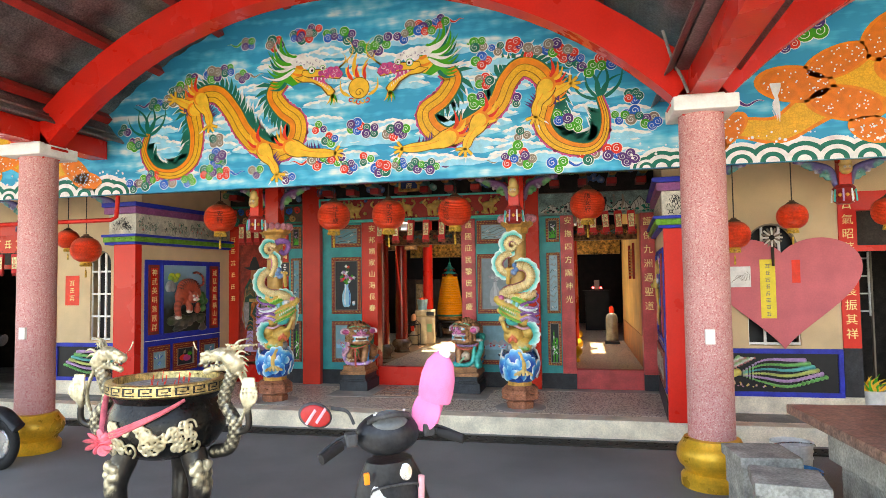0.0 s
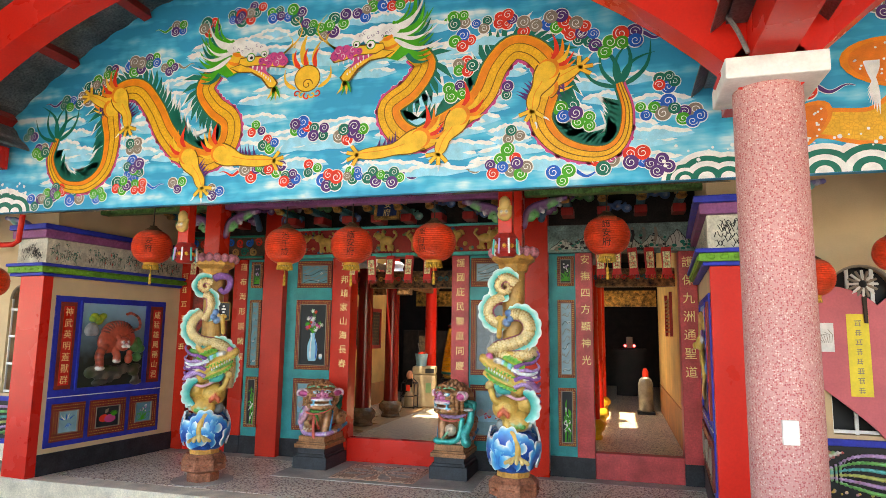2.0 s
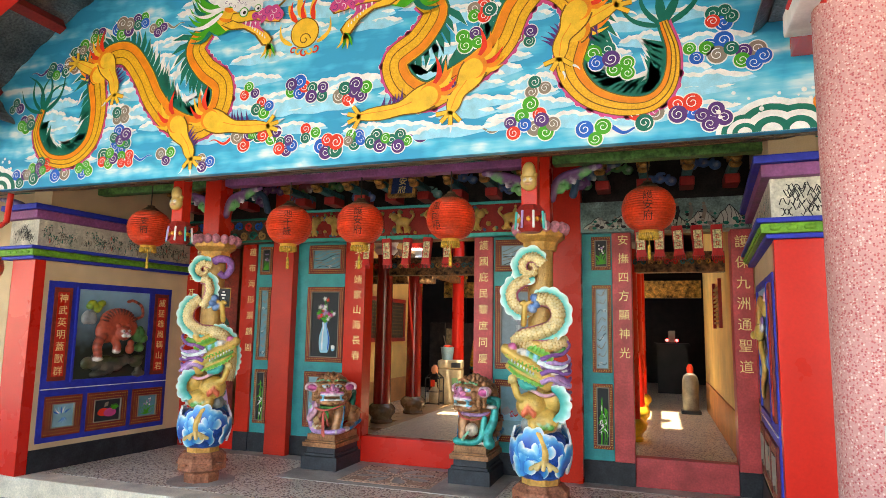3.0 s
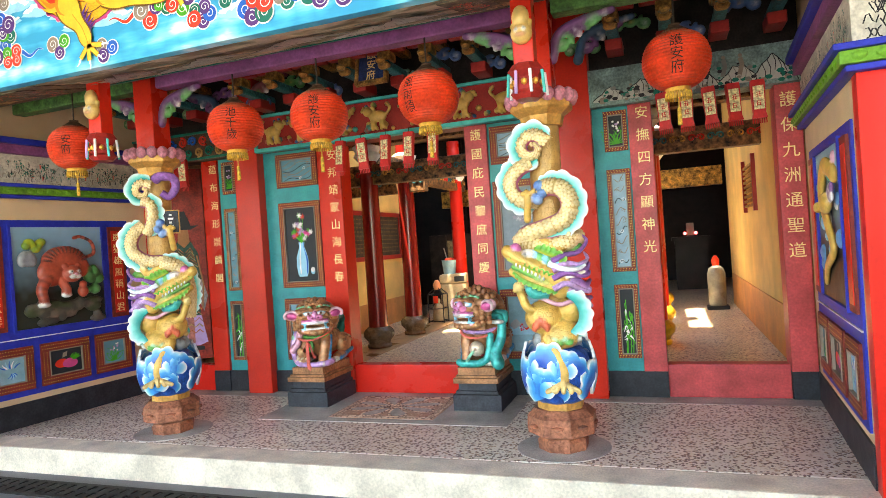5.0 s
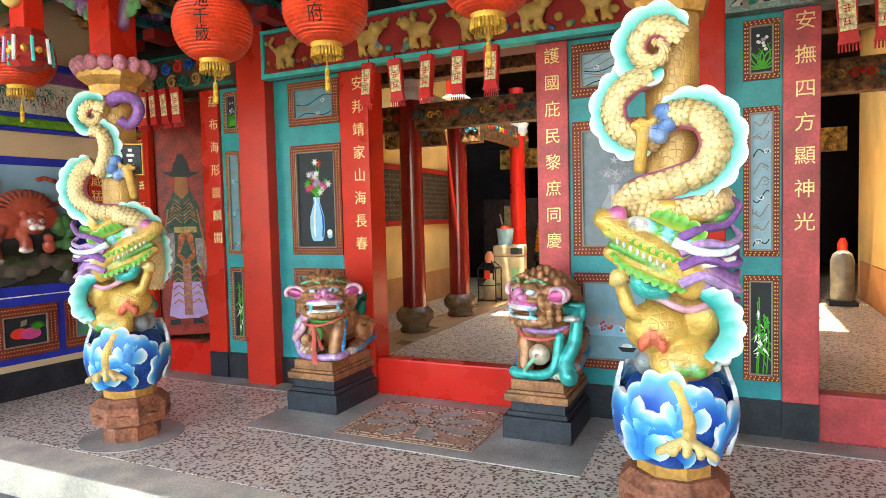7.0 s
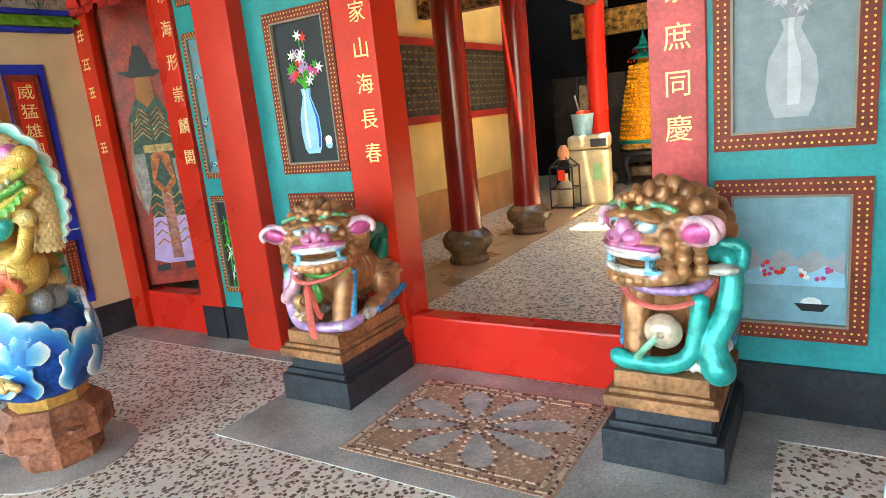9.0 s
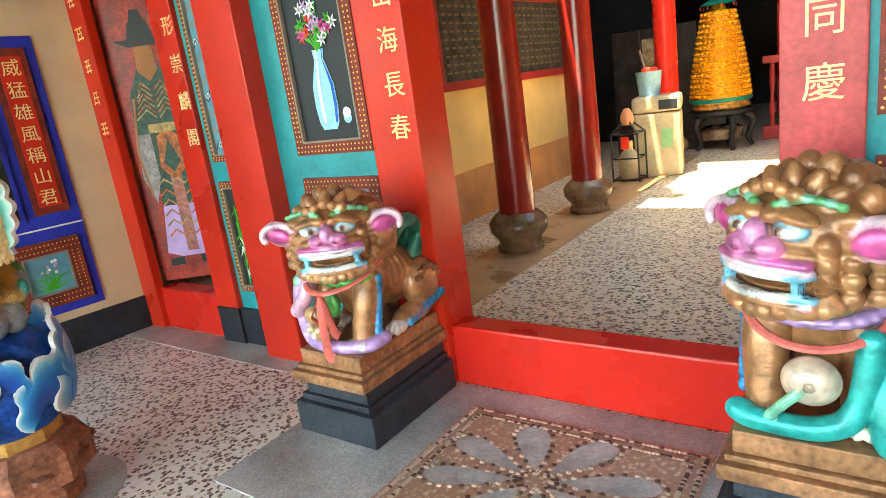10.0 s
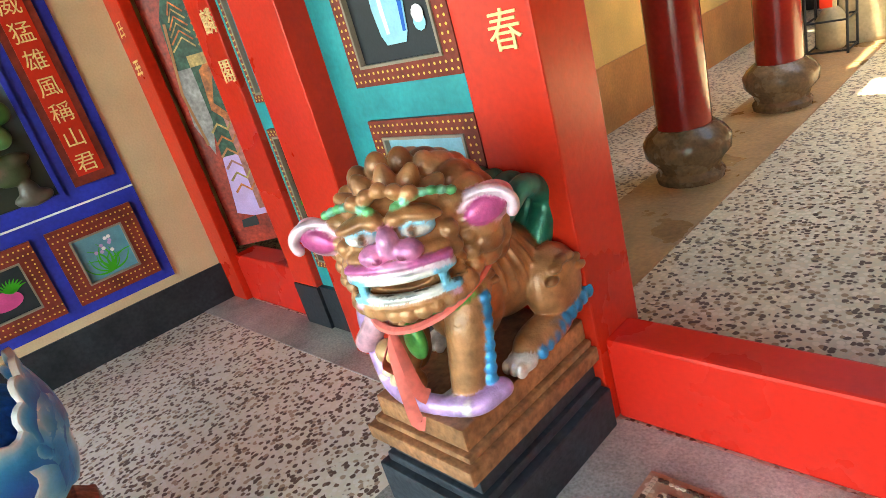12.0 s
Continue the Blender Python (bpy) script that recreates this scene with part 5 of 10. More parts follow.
guardian_lion(-2.86, 1, "cub", "bronze-painted guardian lion with pink nose, ears and cub")
guardian_lion(-1.39, -1, "ball", "bronze-painted guardian lion with turquoise sash and coin ball")

COLPAINT = paintwork("painted_column_dragon", 0.3, 0.12)


def add_scales(m, size, depth):
    t = m.node_tree
    co = t.nodes.new("ShaderNodeTexCoord")
    v = t.nodes.new("ShaderNodeTexVoronoi")
    v.feature, v.inputs["Scale"].default_value, v.inputs["Randomness"].default_value = "DISTANCE_TO_EDGE", size, 0.5
    t.links.new(co.outputs["Object"], v.inputs["Vector"])
    mr = t.nodes.new("ShaderNodeMapRange")
    mr.inputs[1].default_value, mr.inputs[2].default_value = 0.0, 0.12
    t.links.new(v.outputs["Distance"], mr.inputs[0])
    bp = t.nodes.new("ShaderNodeBump")
    bp.inputs["Strength"].default_value, bp.inputs["Distance"].default_value = depth, 0.006
    old = [n for n in t.nodes if n.type == "BUMP" and n != bp][0]
    t.links.new(mr.outputs[0], bp.inputs["Height"])
    t.links.new(old.outputs[0], bp.inputs["Normal"])
    t.links.new(bp.outputs[0], t.nodes["Principled BSDF"].inputs["Normal"])


add_scales(COLPAINT, 38, 0.3)
COLPAINT.node_tree.nodes["Principled BSDF"].inputs["Metallic"].default_value = 0.15
CAPGOLD = mat("gilt_capital_paint", (0.6, 0.33, 0.09), 0.4, 0.3, vary=0.15, scale=10)
PEDPINK = mat("reddish_pedestal_paint", (0.36, 0.14, 0.08), 0.55, vary=0.25, scale=9, bump=0.3)


def octagon(prof, seg=8):
    bm = bmesh.new()
    lathe(bm, prof, seg)
    bmesh.ops.rotate(bm, verts=bm.verts, cent=(0, 0, 0), matrix=Matrix.Rotation(radians(22.5), 3, "Z"))
    return bm


def painted_mesh(name, verts, faces, colors, material, parent, label=""):
    """A mesh whose paint varies from vertex to vertex."""
    me = bpy.data.meshes.new(name)
    me.from_pydata([tuple(v) for v in verts], [], faces)
    at = me.color_attributes.new("paint", "FLOAT_COLOR", "POINT")
    at.data.foreach_set("color", np.array([(*c, 1.0) for c in colors], np.float32).ravel())
    me.polygons.foreach_set("use_smooth", [True] * len(faces))
    me.materials.append(material)
    me.set_sharp_from_angle(angle=radians(50))
    ob = new(name, me)
    ob.parent = parent
    if label:
        tagged(ob, label)
    return ob


FINPAINT = paintwork("painted_fin_and_wave", 0.3, 0.08)
PALEGOLD, DEEPGOLD = (0.8, 0.6, 0.27), (0.62, 0.4, 0.13)


TEALFIN = ((0.01, 0.3, 0.27), (0.03, 0.45, 0.4), (0.16, 0.62, 0.56), (0.55, 0.82, 0.78), (0.86, 0.9, 0.87))
GREENFIN = ((0.5, 0.45, 0.08), (0.2, 0.42, 0.04), (0.08, 0.36, 0.03), (0.15, 0.5, 0.06), (0.6, 0.72, 0.2))
LILACFIN = ((0.12, 0.04, 0.2), (0.3, 0.12, 0.42), (0.46, 0.25, 0.58), (0.6, 0.42, 0.7), (0.75, 0.62, 0.8))


def fin_part(parent, pts, out, inner, width, n=90, pitch=0.048, tones=TEALFIN, label="turquoise fin with a white scalloped rim"):
    """Dorsal fin along a curve: dark turquoise root, pale web, white scalloped rim, real thickness."""
    sp = spline(pts, n)
    verts, cols, faces = [], [], []
    run = 0.0
    for i in range(n):
        p, q = sp[i], sp[min(n - 1, i + 1)] - sp[max(0, i - 1)]
        if i:
            run += np.linalg.norm(sp[i] - sp[i - 1])
        q = q / (np.linalg.norm(q) or 1)
        o = np.cross(q, np.array((0, -1.0, 0))) * out
        o = o / (np.linalg.norm(o) or 1)
        lobe = abs(math.sin(math.pi * run / pitch))
        ends = min(1, 5 * i / n, 5 * (n - 1 - i) / n) * 0.6 + 0.4
        for side in (0, 1):
            for k in range(5):
                w = inner + width * ends * (0, 0.3, 0.62, 0.86, 1)[k] + (0.014 * lobe - 0.004 if k == 4 else 0.009 * lobe if k == 3 else 0)
                yy = -0.012 * math.sin(k / 4 * 2.4) + (0.006 * lobe if k in (2, 3) else 0) + (0.022 if side else 0)
                verts.append(p + o * w + np.array((0, yy, 0)))
                cols.append(tones[k])
        if i:
            for k in range(4):
                f0, b0 = (i - 1) * 10 + k, (i - 1) * 10 + 5 + k
                faces.append((f0, f0 + 1, f0 + 11, f0 + 10))
                faces.append((b0 + 1, b0, b0 + 10, b0 + 11))
            e = (i - 1) * 10 + 4
            faces.append((e, e + 5, e + 15, e + 10))
    return painted_mesh("fin", verts, faces, cols, FINPAINT, parent, label)


def coil_part(parent, pts, radius, out, n=70):
    """A scaled length of the dragon's body: tube, overlapping scales, rose belly band."""
    sp = [np.array(p) for p in spline(pts, n)]
    verts, cols, faces = [], [], []
    seg = 14
    row = 0.0
    last = -1
    for i in range(n):
        u = i / (n - 1)
        r = radius(u) if callable(radius) else radius
        p, d = sp[i], sp[min(n - 1, i + 1)] - sp[max(0, i - 1)]
        d = d / (np.linalg.norm(d) or 1)
        o = np.cross(d, np.array((0, -1.0, 0)))
        o = o / (np.linalg.norm(o) or 1) * out
        fr = np.cross(d, o)
        fr = fr if fr[1] < 0 else -fr
        base = len(verts)
        for k in range(seg):
            a = 2 * math.pi * k / seg
            verts.append(p + (o * math.cos(a) + fr * math.sin(a)) * r)
            cols.append((0.6, 0.14, 0.3) if math.cos(a) < -0.8 else DEEPGOLD)
        if i:
            for k in range(seg):
                k2 = (k + 1) % seg
                faces.append((prev + k, prev + k2, base + k2, base + k))
            row += np.linalg.norm(sp[i] - sp[i - 1])
        prev = base
        if int(row / 0.017) != last:
            last = int(row / 0.017)
            m = max(5, int(r / 0.0075))
            for k in range(m):
                a = radians(-10 + 150 * (k + 0.5 * (last % 2)) / m)
                nn = o * math.cos(a) + fr * math.sin(a)
                sd = np.cross(d, nn)
                w, ln = r * radians(150) / m * 0.52, 0.025
                j = len(verts)
                for dx, dl, up in ((-1, 0.0, 0.0), (-1, 0.55, 0.003), (-0.5, 0.92, 0.005), (0.5, 0.92, 0.005), (1, 0.55, 0.003), (1, 0, 0.0), (0, 0.45, 0.0075)):
                    verts.append(p + nn * (r + up) + sd * (w * dx) + d * (ln * dl))
                    cols.append((0.9, 0.74, 0.42) if up > 0.006 else PALEGOLD)
                for e in range(6):
                    faces.append((j + e, j + (e + 1) % 6, j + 6))
    return painted_mesh("coil", verts, faces, cols, COLPAINT, parent, "pale gold scaled coil")


def wave_part(parent, a, z, size, lean):
    """One wave lobe wrapped on the bowl: deep blue root, pale band, white scalloped crest."""
    tones = ((0.006, 0.05, 0.34), (0.008, 0.1, 0.48), (0.012, 0.2, 0.62), (0.04, 0.36, 0.74), (0.22, 0.6, 0.82), (0.88, 0.92, 0.92))
    nu, nv = 34, 6
    verts, cols, faces = [], [], []
    for side in (0, 1):
        for i in range(nu):
            u = i / (nu - 1)
            th = radians(-25 + 235 * u)
            lobe = abs(math.sin(u * math.pi * 6))
            for k in range(nv):
                v = (0, 0.35, 0.6, 0.8, 0.9, 1)[k]
                rad = size * v * (1 + (0.0, 0.0, 0.04, 0.1, 0.16, 0.2)[k] * lobe)
                px, pz = rad * math.cos(th) + lean * v * v * 0.05, rad * math.sin(th) * 1.15
                zz = z + pz
                g = 0.15 + 0.05 * math.sin(max(0.0, min(1.0, (zz - 0.28) / 0.34)) * math.pi * 0.85)
                rr = g + 0.012 + 0.016 * v * v + 0.012 * math.sin(math.pi * v) - (0.016 if side else 0)
                an = a + px / 0.19
                verts.append((rr * math.cos(an), rr * math.sin(an), zz))
                cols.append(tones[k])
    f = lambda s, i, k: s * nu * nv + i * nv + k
    for i in range(nu - 1):
        for k in range(nv - 1):
            faces.append((f(0, i, k), f(0, i, k + 1), f(0, i + 1, k + 1), f(0, i + 1, k)))
            faces.append((f(1, i, k), f(1, i + 1, k), f(1, i + 1, k + 1), f(1, i, k + 1)))
        faces.append((f(0, i, nv - 1), f(1, i, nv - 1), f(1, i + 1, nv - 1), f(0, i + 1, nv - 1)))
    return painted_mesh("wave", verts, faces, cols, FINPAINT, parent)


def column_dragon(kind):
    c = Clay(0.007, 0.01, 0.003)
    f = 1 if kind == "right" else -1
    c.rope([(0, 0, 0.3), (0, 0, 2.0)], 0.095, (0.55, 0.33, 0.1), 40)
    b = lambda x, y, z, r, col, rot=None: c.ball((f * x, y, z), r, col, rot)
    rp = lambda pts, r, col, n=18: c.rope([(f * p[0], p[1], p[2]) for p in pts], r, col, n)
    # blue cloud knot
    for k in range(7):
        b(-0.03 + 0.03 * math.cos(k * 1.3), -0.15, 1.53 + 0.045 * math.sin(k * 1.9), 0.03, (0.03, 0.16, 0.5) if k % 2 else (0.25, 0.4, 0.65))
    rp([(-0.1, -0.14, 1.38), (-0.09, -0.16, 1.46), (-0.08, -0.17, 1.52)], 0.022, CGOLD)
    for k in range(4):
        b(-0.11 + 0.02 * k, -0.17, 1.53 + 0.012 * (k % 2), 0.016, CGOLD)
    # green foliage and spare arm behind the head
    for k in range(8):
        b(0.05 + 0.016 * k, -0.08, 1.22 + 0.035 * math.sin(k * 1.7), (0.04, 0.04, 0.035), CGRN if k % 2 else (0.3, 0.5, 0.12))
    rp([(-0.1, -0.14, 1.22), (0.0, -0.17, 1.24), (0.08, -0.16, 1.2), (0.12, -0.13, 1.24)], 0.025, CGOLD)
    for k in range(4):
        b(0.1 + 0.012 * k, -0.15, 1.25 + 0.016 * (k - 1), 0.014, (0.8, 0.65, 0.35))
    # head: upper jaw, lower jaw, brow, nose, tongue
    rp([(0.07, -0.16, 1.0), (-0.06, -0.19, 1.1), (-0.16, -0.2, 1.16), (-0.22, -0.2, 1.2)], lambda u: 0.06 - 0.024 * u, CGOLD, 20)
    rp([(0.07, -0.16, 0.95), (-0.02, -0.19, 1.0), (-0.12, -0.19, 1.03), (-0.2, -0.18, 1.08)], lambda u: 0.042 - 0.016 * u, CGOLD, 20)
    rp([(0.05, -0.2, 0.98), (-0.06, -0.215, 1.045), (-0.19, -0.21, 1.11)], 0.014, CGRN, 24)
    rp([(0.02, -0.21, 1.02), (-0.1, -0.225, 1.09), (-0.21, -0.22, 1.155)], 0.012, (0.45, 0.6, 0.1), 24)
    for k in range(9):
        b(-0.02 - 0.02 * k, -0.215, 1.035 + 0.013 * k, (0.008, 0.012, 0.014), CWHT)
    b(-0.17, -0.2, 1.215, 0.034, CPINK)
    b(-0.22, -0.2, 1.215, (0.028, 0.03, 0.026), CGOLD)
    b(-0.1, -0.2, 1.18, (0.045, 0.035, 0.03), CWHT)
    b(-0.11, -0.225, 1.175, 0.013, CBLK)
    for k in range(5):
        b(-0.06 + 0.03 * k, -0.19, 1.17 - 0.012 * k, (0.03, 0.03, 0.035), CGRN if k % 2 else CSKY)
    rp([(-0.02, -0.18, 0.94), (-0.08, -0.2, 0.95), (-0.1, -0.2, 0.98)], 0.03, CTEAL)
    # mane and horns
    for k in range(6):
        rp([(0.04 + 0.01 * k, -0.16, 1.12 - 0.025 * k), (0.14, -0.13, 1.1 - 0.035 * k), (0.2, -0.08, 1.06 - 0.04 * k + 0.02 * (k % 2)), (0.22, -0.02, 1.1 - 0.05 * k)], lambda u: 0.028 - 0.014 * u, (CPUR, CLIL)[k % 2], 16)
    rp([(0.03, -0.18, 1.13), (0.12, -0.17, 1.08), (0.2, -0.15, 1.09)], lambda u: 0.02 - 0.008 * u, CSKY)
    rp([(0.02, -0.18, 1.1), (0.12, -0.18, 1.04), (0.21, -0.15, 1.06)], lambda u: 0.018 - 0.008 * u, CWHT)
    # arm holding a ball
    rp([(-0.02, -0.14, 0.84), (-0.12, -0.18, 0.86), (-0.16, -0.18, 0.95)], 0.026, CGOLD)
    b(-0.17, -0.19, 0.99, 0.033, (0.78, 0.6, 0.25))
    for k in range(4):
        b(-0.19 + 0.015 * k, -0.2, 0.97 + 0.02 * (k % 2), 0.014, CGOLD)
    # chest, belly, hip fin
    b(-0.05, -0.11, 0.8, (0.11, 0.09, 0.1), CGOLD)
    b(0.05, -0.1, 0.7, (0.11, 0.09, 0.09), CGOLD)
    b(0.1, -0.07, 0.84, (0.08, 0.07, 0.09), CGOLD)
    for k in range(5):
        b(-0.09 + 0.018 * k, -0.19, 0.79 - 0.02 * abs(k - 2), (0.018, 0.02, 0.028), (0.75, 0.16, 0.08))
    rp([(-0.04, -0.19, 0.92), (0.06, -0.18, 0.88), (0.14, -0.12, 0.9)], 0.014, CROSE)
    for k in range(10):
        a = radians(60 - 22 * k)
        b(0.12 + 0.075 * math.cos(a), -0.12, 0.8 + 0.11 * math.sin(a), (0.026, 0.02, 0.026), (0.25, 0.66, 0.6) if k % 2 else CTEAL)
        b(0.12 + 0.098 * math.cos(a), -0.12, 0.8 + 0.135 * math.sin(a), (0.018, 0.016, 0.018), (0.8, 0.86, 0.82))
    for k in range(5):
        b(0.0 + 0.025 * k, -0.17, 0.66 + 0.02 * (k % 2), (0.025, 0.02, 0.02), CMINT if k % 2 else CGRN)
    # standing leg with claws
    rp([(-0.02, -0.14, 0.68), (0.03, -0.17, 0.58), (0.06, -0.19, 0.5), (0.06, -0.2, 0.44)], lambda u: 0.05 - 0.022 * u, CGOLD)
    for k in range(5):
        rp([(0.05, -0.2, 0.44), (0.0 + 0.032 * k, -0.23, 0.43 - 0.012 * abs(k - 2)), (-0.03 + 0.045 * k, -0.24, 0.39)], 0.016, (0.72, 0.52, 0.2), 8)
    # the body wound round the back of the shaft
    hel = [(0.11 * math.cos(radians(20 + 26 * k)), 0.11 * math.sin(radians(20 + 26 * k)), 0.72 + 0.045 * k) for k in range(13)]
    c.rope(hel, 0.042, lambda u: CGOLD if int(u * 24) % 2 else (0.6, 0.42, 0.16), 50)
    for k, p in enumerate(spline(hel, 26)):
        c.ball((p[0] * 1.35, p[1] * 1.35, p[2] + 0.02), (0.02, 0.02, 0.03), (CTEAL, (0.3, 0.36, 0.36), CGRN)[k % 3])
    for k in range(10):
        a = radians(36 * k)
        c.ball((0.11 * math.cos(a), 0.11 * math.sin(a), 0.66 + 0.05 * (k % 3)), (0.045, 0.045, 0.05), ((0.28, 0.32, 0.33), CGOLD, (0.4, 0.45, 0.15))[k % 3])
    return c


MANELILAC = mat("lilac_mane_paint", (0.5, 0.32, 0.6), 0.35, vary=0.2, scale=20, bump=0.2)
HORNPALE = mat("pale_horn_paint", (0.75, 0.83, 0.85), 0.35, vary=0.12, scale=20, bump=0.15)
P_LILACTAIL = mat("purple_plume_paint", CPUR, 0.35, vary=0.2, scale=20, bump=0.2)


def dragon_loops(kind, t):
    """The body's loops with their fins, and the waves at the foot."""
    if kind == "right":
        coil = [(-0.045 + r * math.cos(w), -0.145, 1.795 + r * math.sin(w)) for r, w in [(0.012 + 0.07 * i / 10, radians(120 - 46 * i)) for i in range(11)]]
        runs = [(coil, lambda u: 0.012 + 0.03 * u, -1, 0.055, 4),
                ([(-0.06, -0.12, 1.71), (-0.13, -0.13, 1.68), (-0.185, -0.12, 1.62), (-0.18, -0.12, 1.55), (-0.13, -0.11, 1.5), (-0.06, -0.09, 1.49)], 0.044, 1, 0.055, 0),
                ([(-0.02, -0.1, 1.55), (0.05, -0.13, 1.56), (0.12, -0.14, 1.53), (0.15, -0.14, 1.45), (0.11, -0.14, 1.37), (0.0, -0.14, 1.325), (-0.1, -0.13, 1.3), (-0.15, -0.08, 1.27)], 0.052, -1, 0.062, 0),
                ([(-0.16, -0.05, 1.28), (-0.1, -0.12, 1.235), (0.02, -0.14, 1.22), (0.12, -0.11, 1.24), (0.16, -0.02, 1.26)], 0.05, 1, 0.0, 0)]
    else:
        coil = [(-0.085 + r * math.cos(w), -0.135, 1.815 + r * math.sin(w)) for r, w in [(0.01 + 0.05 * i / 9, radians(100 - 46 * i)) for i in range(10)]]
        runs = [(coil, lambda u: 0.012 + 0.02 * u, -1, 0.045, 4),
                ([(-0.1, -0.13, 1.73), (-0.05, -0.135, 1.72), (-0.03, -0.135, 1.65), (-0.045, -0.13, 1.57), (-0.08, -0.125, 1.5)], 0.038, -1, 0.05, 0),
                ([(-0.09, -0.12, 1.56), (-0.16, -0.12, 1.5), (-0.185, -0.12, 1.42), (-0.16, -0.12, 1.35), (-0.08, -0.13, 1.3), (0.02, -0.14, 1.29)], 0.045, 1, 0.062, 0),
                ([(0.0, -0.14, 1.275), (0.08, -0.14, 1.255), (0.14, -0.12, 1.2), (0.17, -0.1, 1.11), (0.175, -0.08, 1.0), (0.16, -0.07, 0.88)], 0.056, -1, 0.05, 0)]
    for pts, rad, out, fin, skip in runs:
        coil_part(t, pts, rad, out)
        if fin:
            fin_part(t, pts[skip:], out, 0.03 if callable(rad) else rad * 0.7, fin)
    f = 1 if kind == "right" else -1
    m = lambda pts: [(f * x, y, z) for x, y, z in pts]
    fin_part(t, m([(0.09, -0.2, 1.0), (0.0, -0.225, 1.05), (-0.1, -0.235, 1.1), (-0.2, -0.23, 1.165)]), f, -0.006, 0.03, 60, 0.03, GREENFIN, "green frilled lip")
    fin_part(t, m([(0.06, -0.215, 0.95), (-0.02, -0.23, 0.985), (-0.12, -0.225, 1.03), (-0.19, -0.21, 1.08)]), -f, -0.008, 0.026, 60, 0.03, GREENFIN, "green frilled lip")
    fin_part(t, m([(-0.06, -0.215, 1.2), (0.0, -0.22, 1.17), (0.06, -0.215, 1.14), (0.1, -0.2, 1.08)]), -f, 0.0, 0.05, 60, 0.03, GREENFIN, "green leafy brow")
    fin_part(t, m([(0.09, -0.17, 0.93), (0.15, -0.16, 0.87), (0.16, -0.16, 0.79), (0.11, -0.17, 0.72)]), -f, 0.0, 0.075, 70, 0.04)
    for k, (z, dz) in enumerate(((1.16, 0.07), (1.11, 0.02), (1.06, -0.02), (1.0, -0.06))):
        bm = bmesh.new()
        tube(bm, m(spline([(0.04, -0.21, z - 0.03), (0.11, -0.2, z), (0.18, -0.15, z - 0.015 + dz * 0.4), (0.225, -0.1, z + dz), (0.2, -0.06, z + dz + 0.04)], 20)), lambda u: 0.026 * (1 - u) ** 0.7 + 0.004, 8, flat=0.7)
        part("mane_lock", bm, (P_LILACTAIL, MANELILAC)[k % 2], t, "purple curling mane lock", smooth=True)
    bm = bmesh.new()
    tube(bm, m(spline([(0.02, -0.225, 1.12), (0.1, -0.22, 1.085), (0.18, -0.2, 1.08), (0.22, -0.17, 1.1)], 14)), lambda u: 0.02 - 0.012 * u, 8)
    part("horn", bm, HORNPALE, t, "pale blue and white horn", smooth=True)
    bm = bmesh.new()
    for k in range(8):
        x, z = -0.01 - 0.022 * k, 1.035 + 0.0125 * k
        blob(bm, (f * x, -0.24, z), (0.007, 0.008, 0.013), sub=1)
    part("teeth", bm, HORNPALE, t, "row of white teeth", smooth=True)
    bm = bmesh.new()
    lathe(bm, [(0.125, 0.285), (0.16, 0.31), (0.19, 0.38), (0.2, 0.45), (0.19, 0.52), (0.165, 0.58), (0.13, 0.61), (0.09, 0.62)], 32)
    part("wave_bowl", bm, mat("deep_blue_wave_paint_" + kind, (0.01, 0.09, 0.42), 0.35, vary=0.25, scale=14, bump=0.2), t, "deep blue bowl of waves", smooth=True)
    for i in range(12):
        w = radians(60 * (i % 6) + (-90, -58)[i // 6] + (7 * i % 5) * 4)
        wave_part(t, w, (0.37, 0.48)[i // 6] + 0.015 * (i % 3), 0.112 - 0.014 * (i // 6) + 0.01 * (i % 3), 1 if i % 2 else -1)


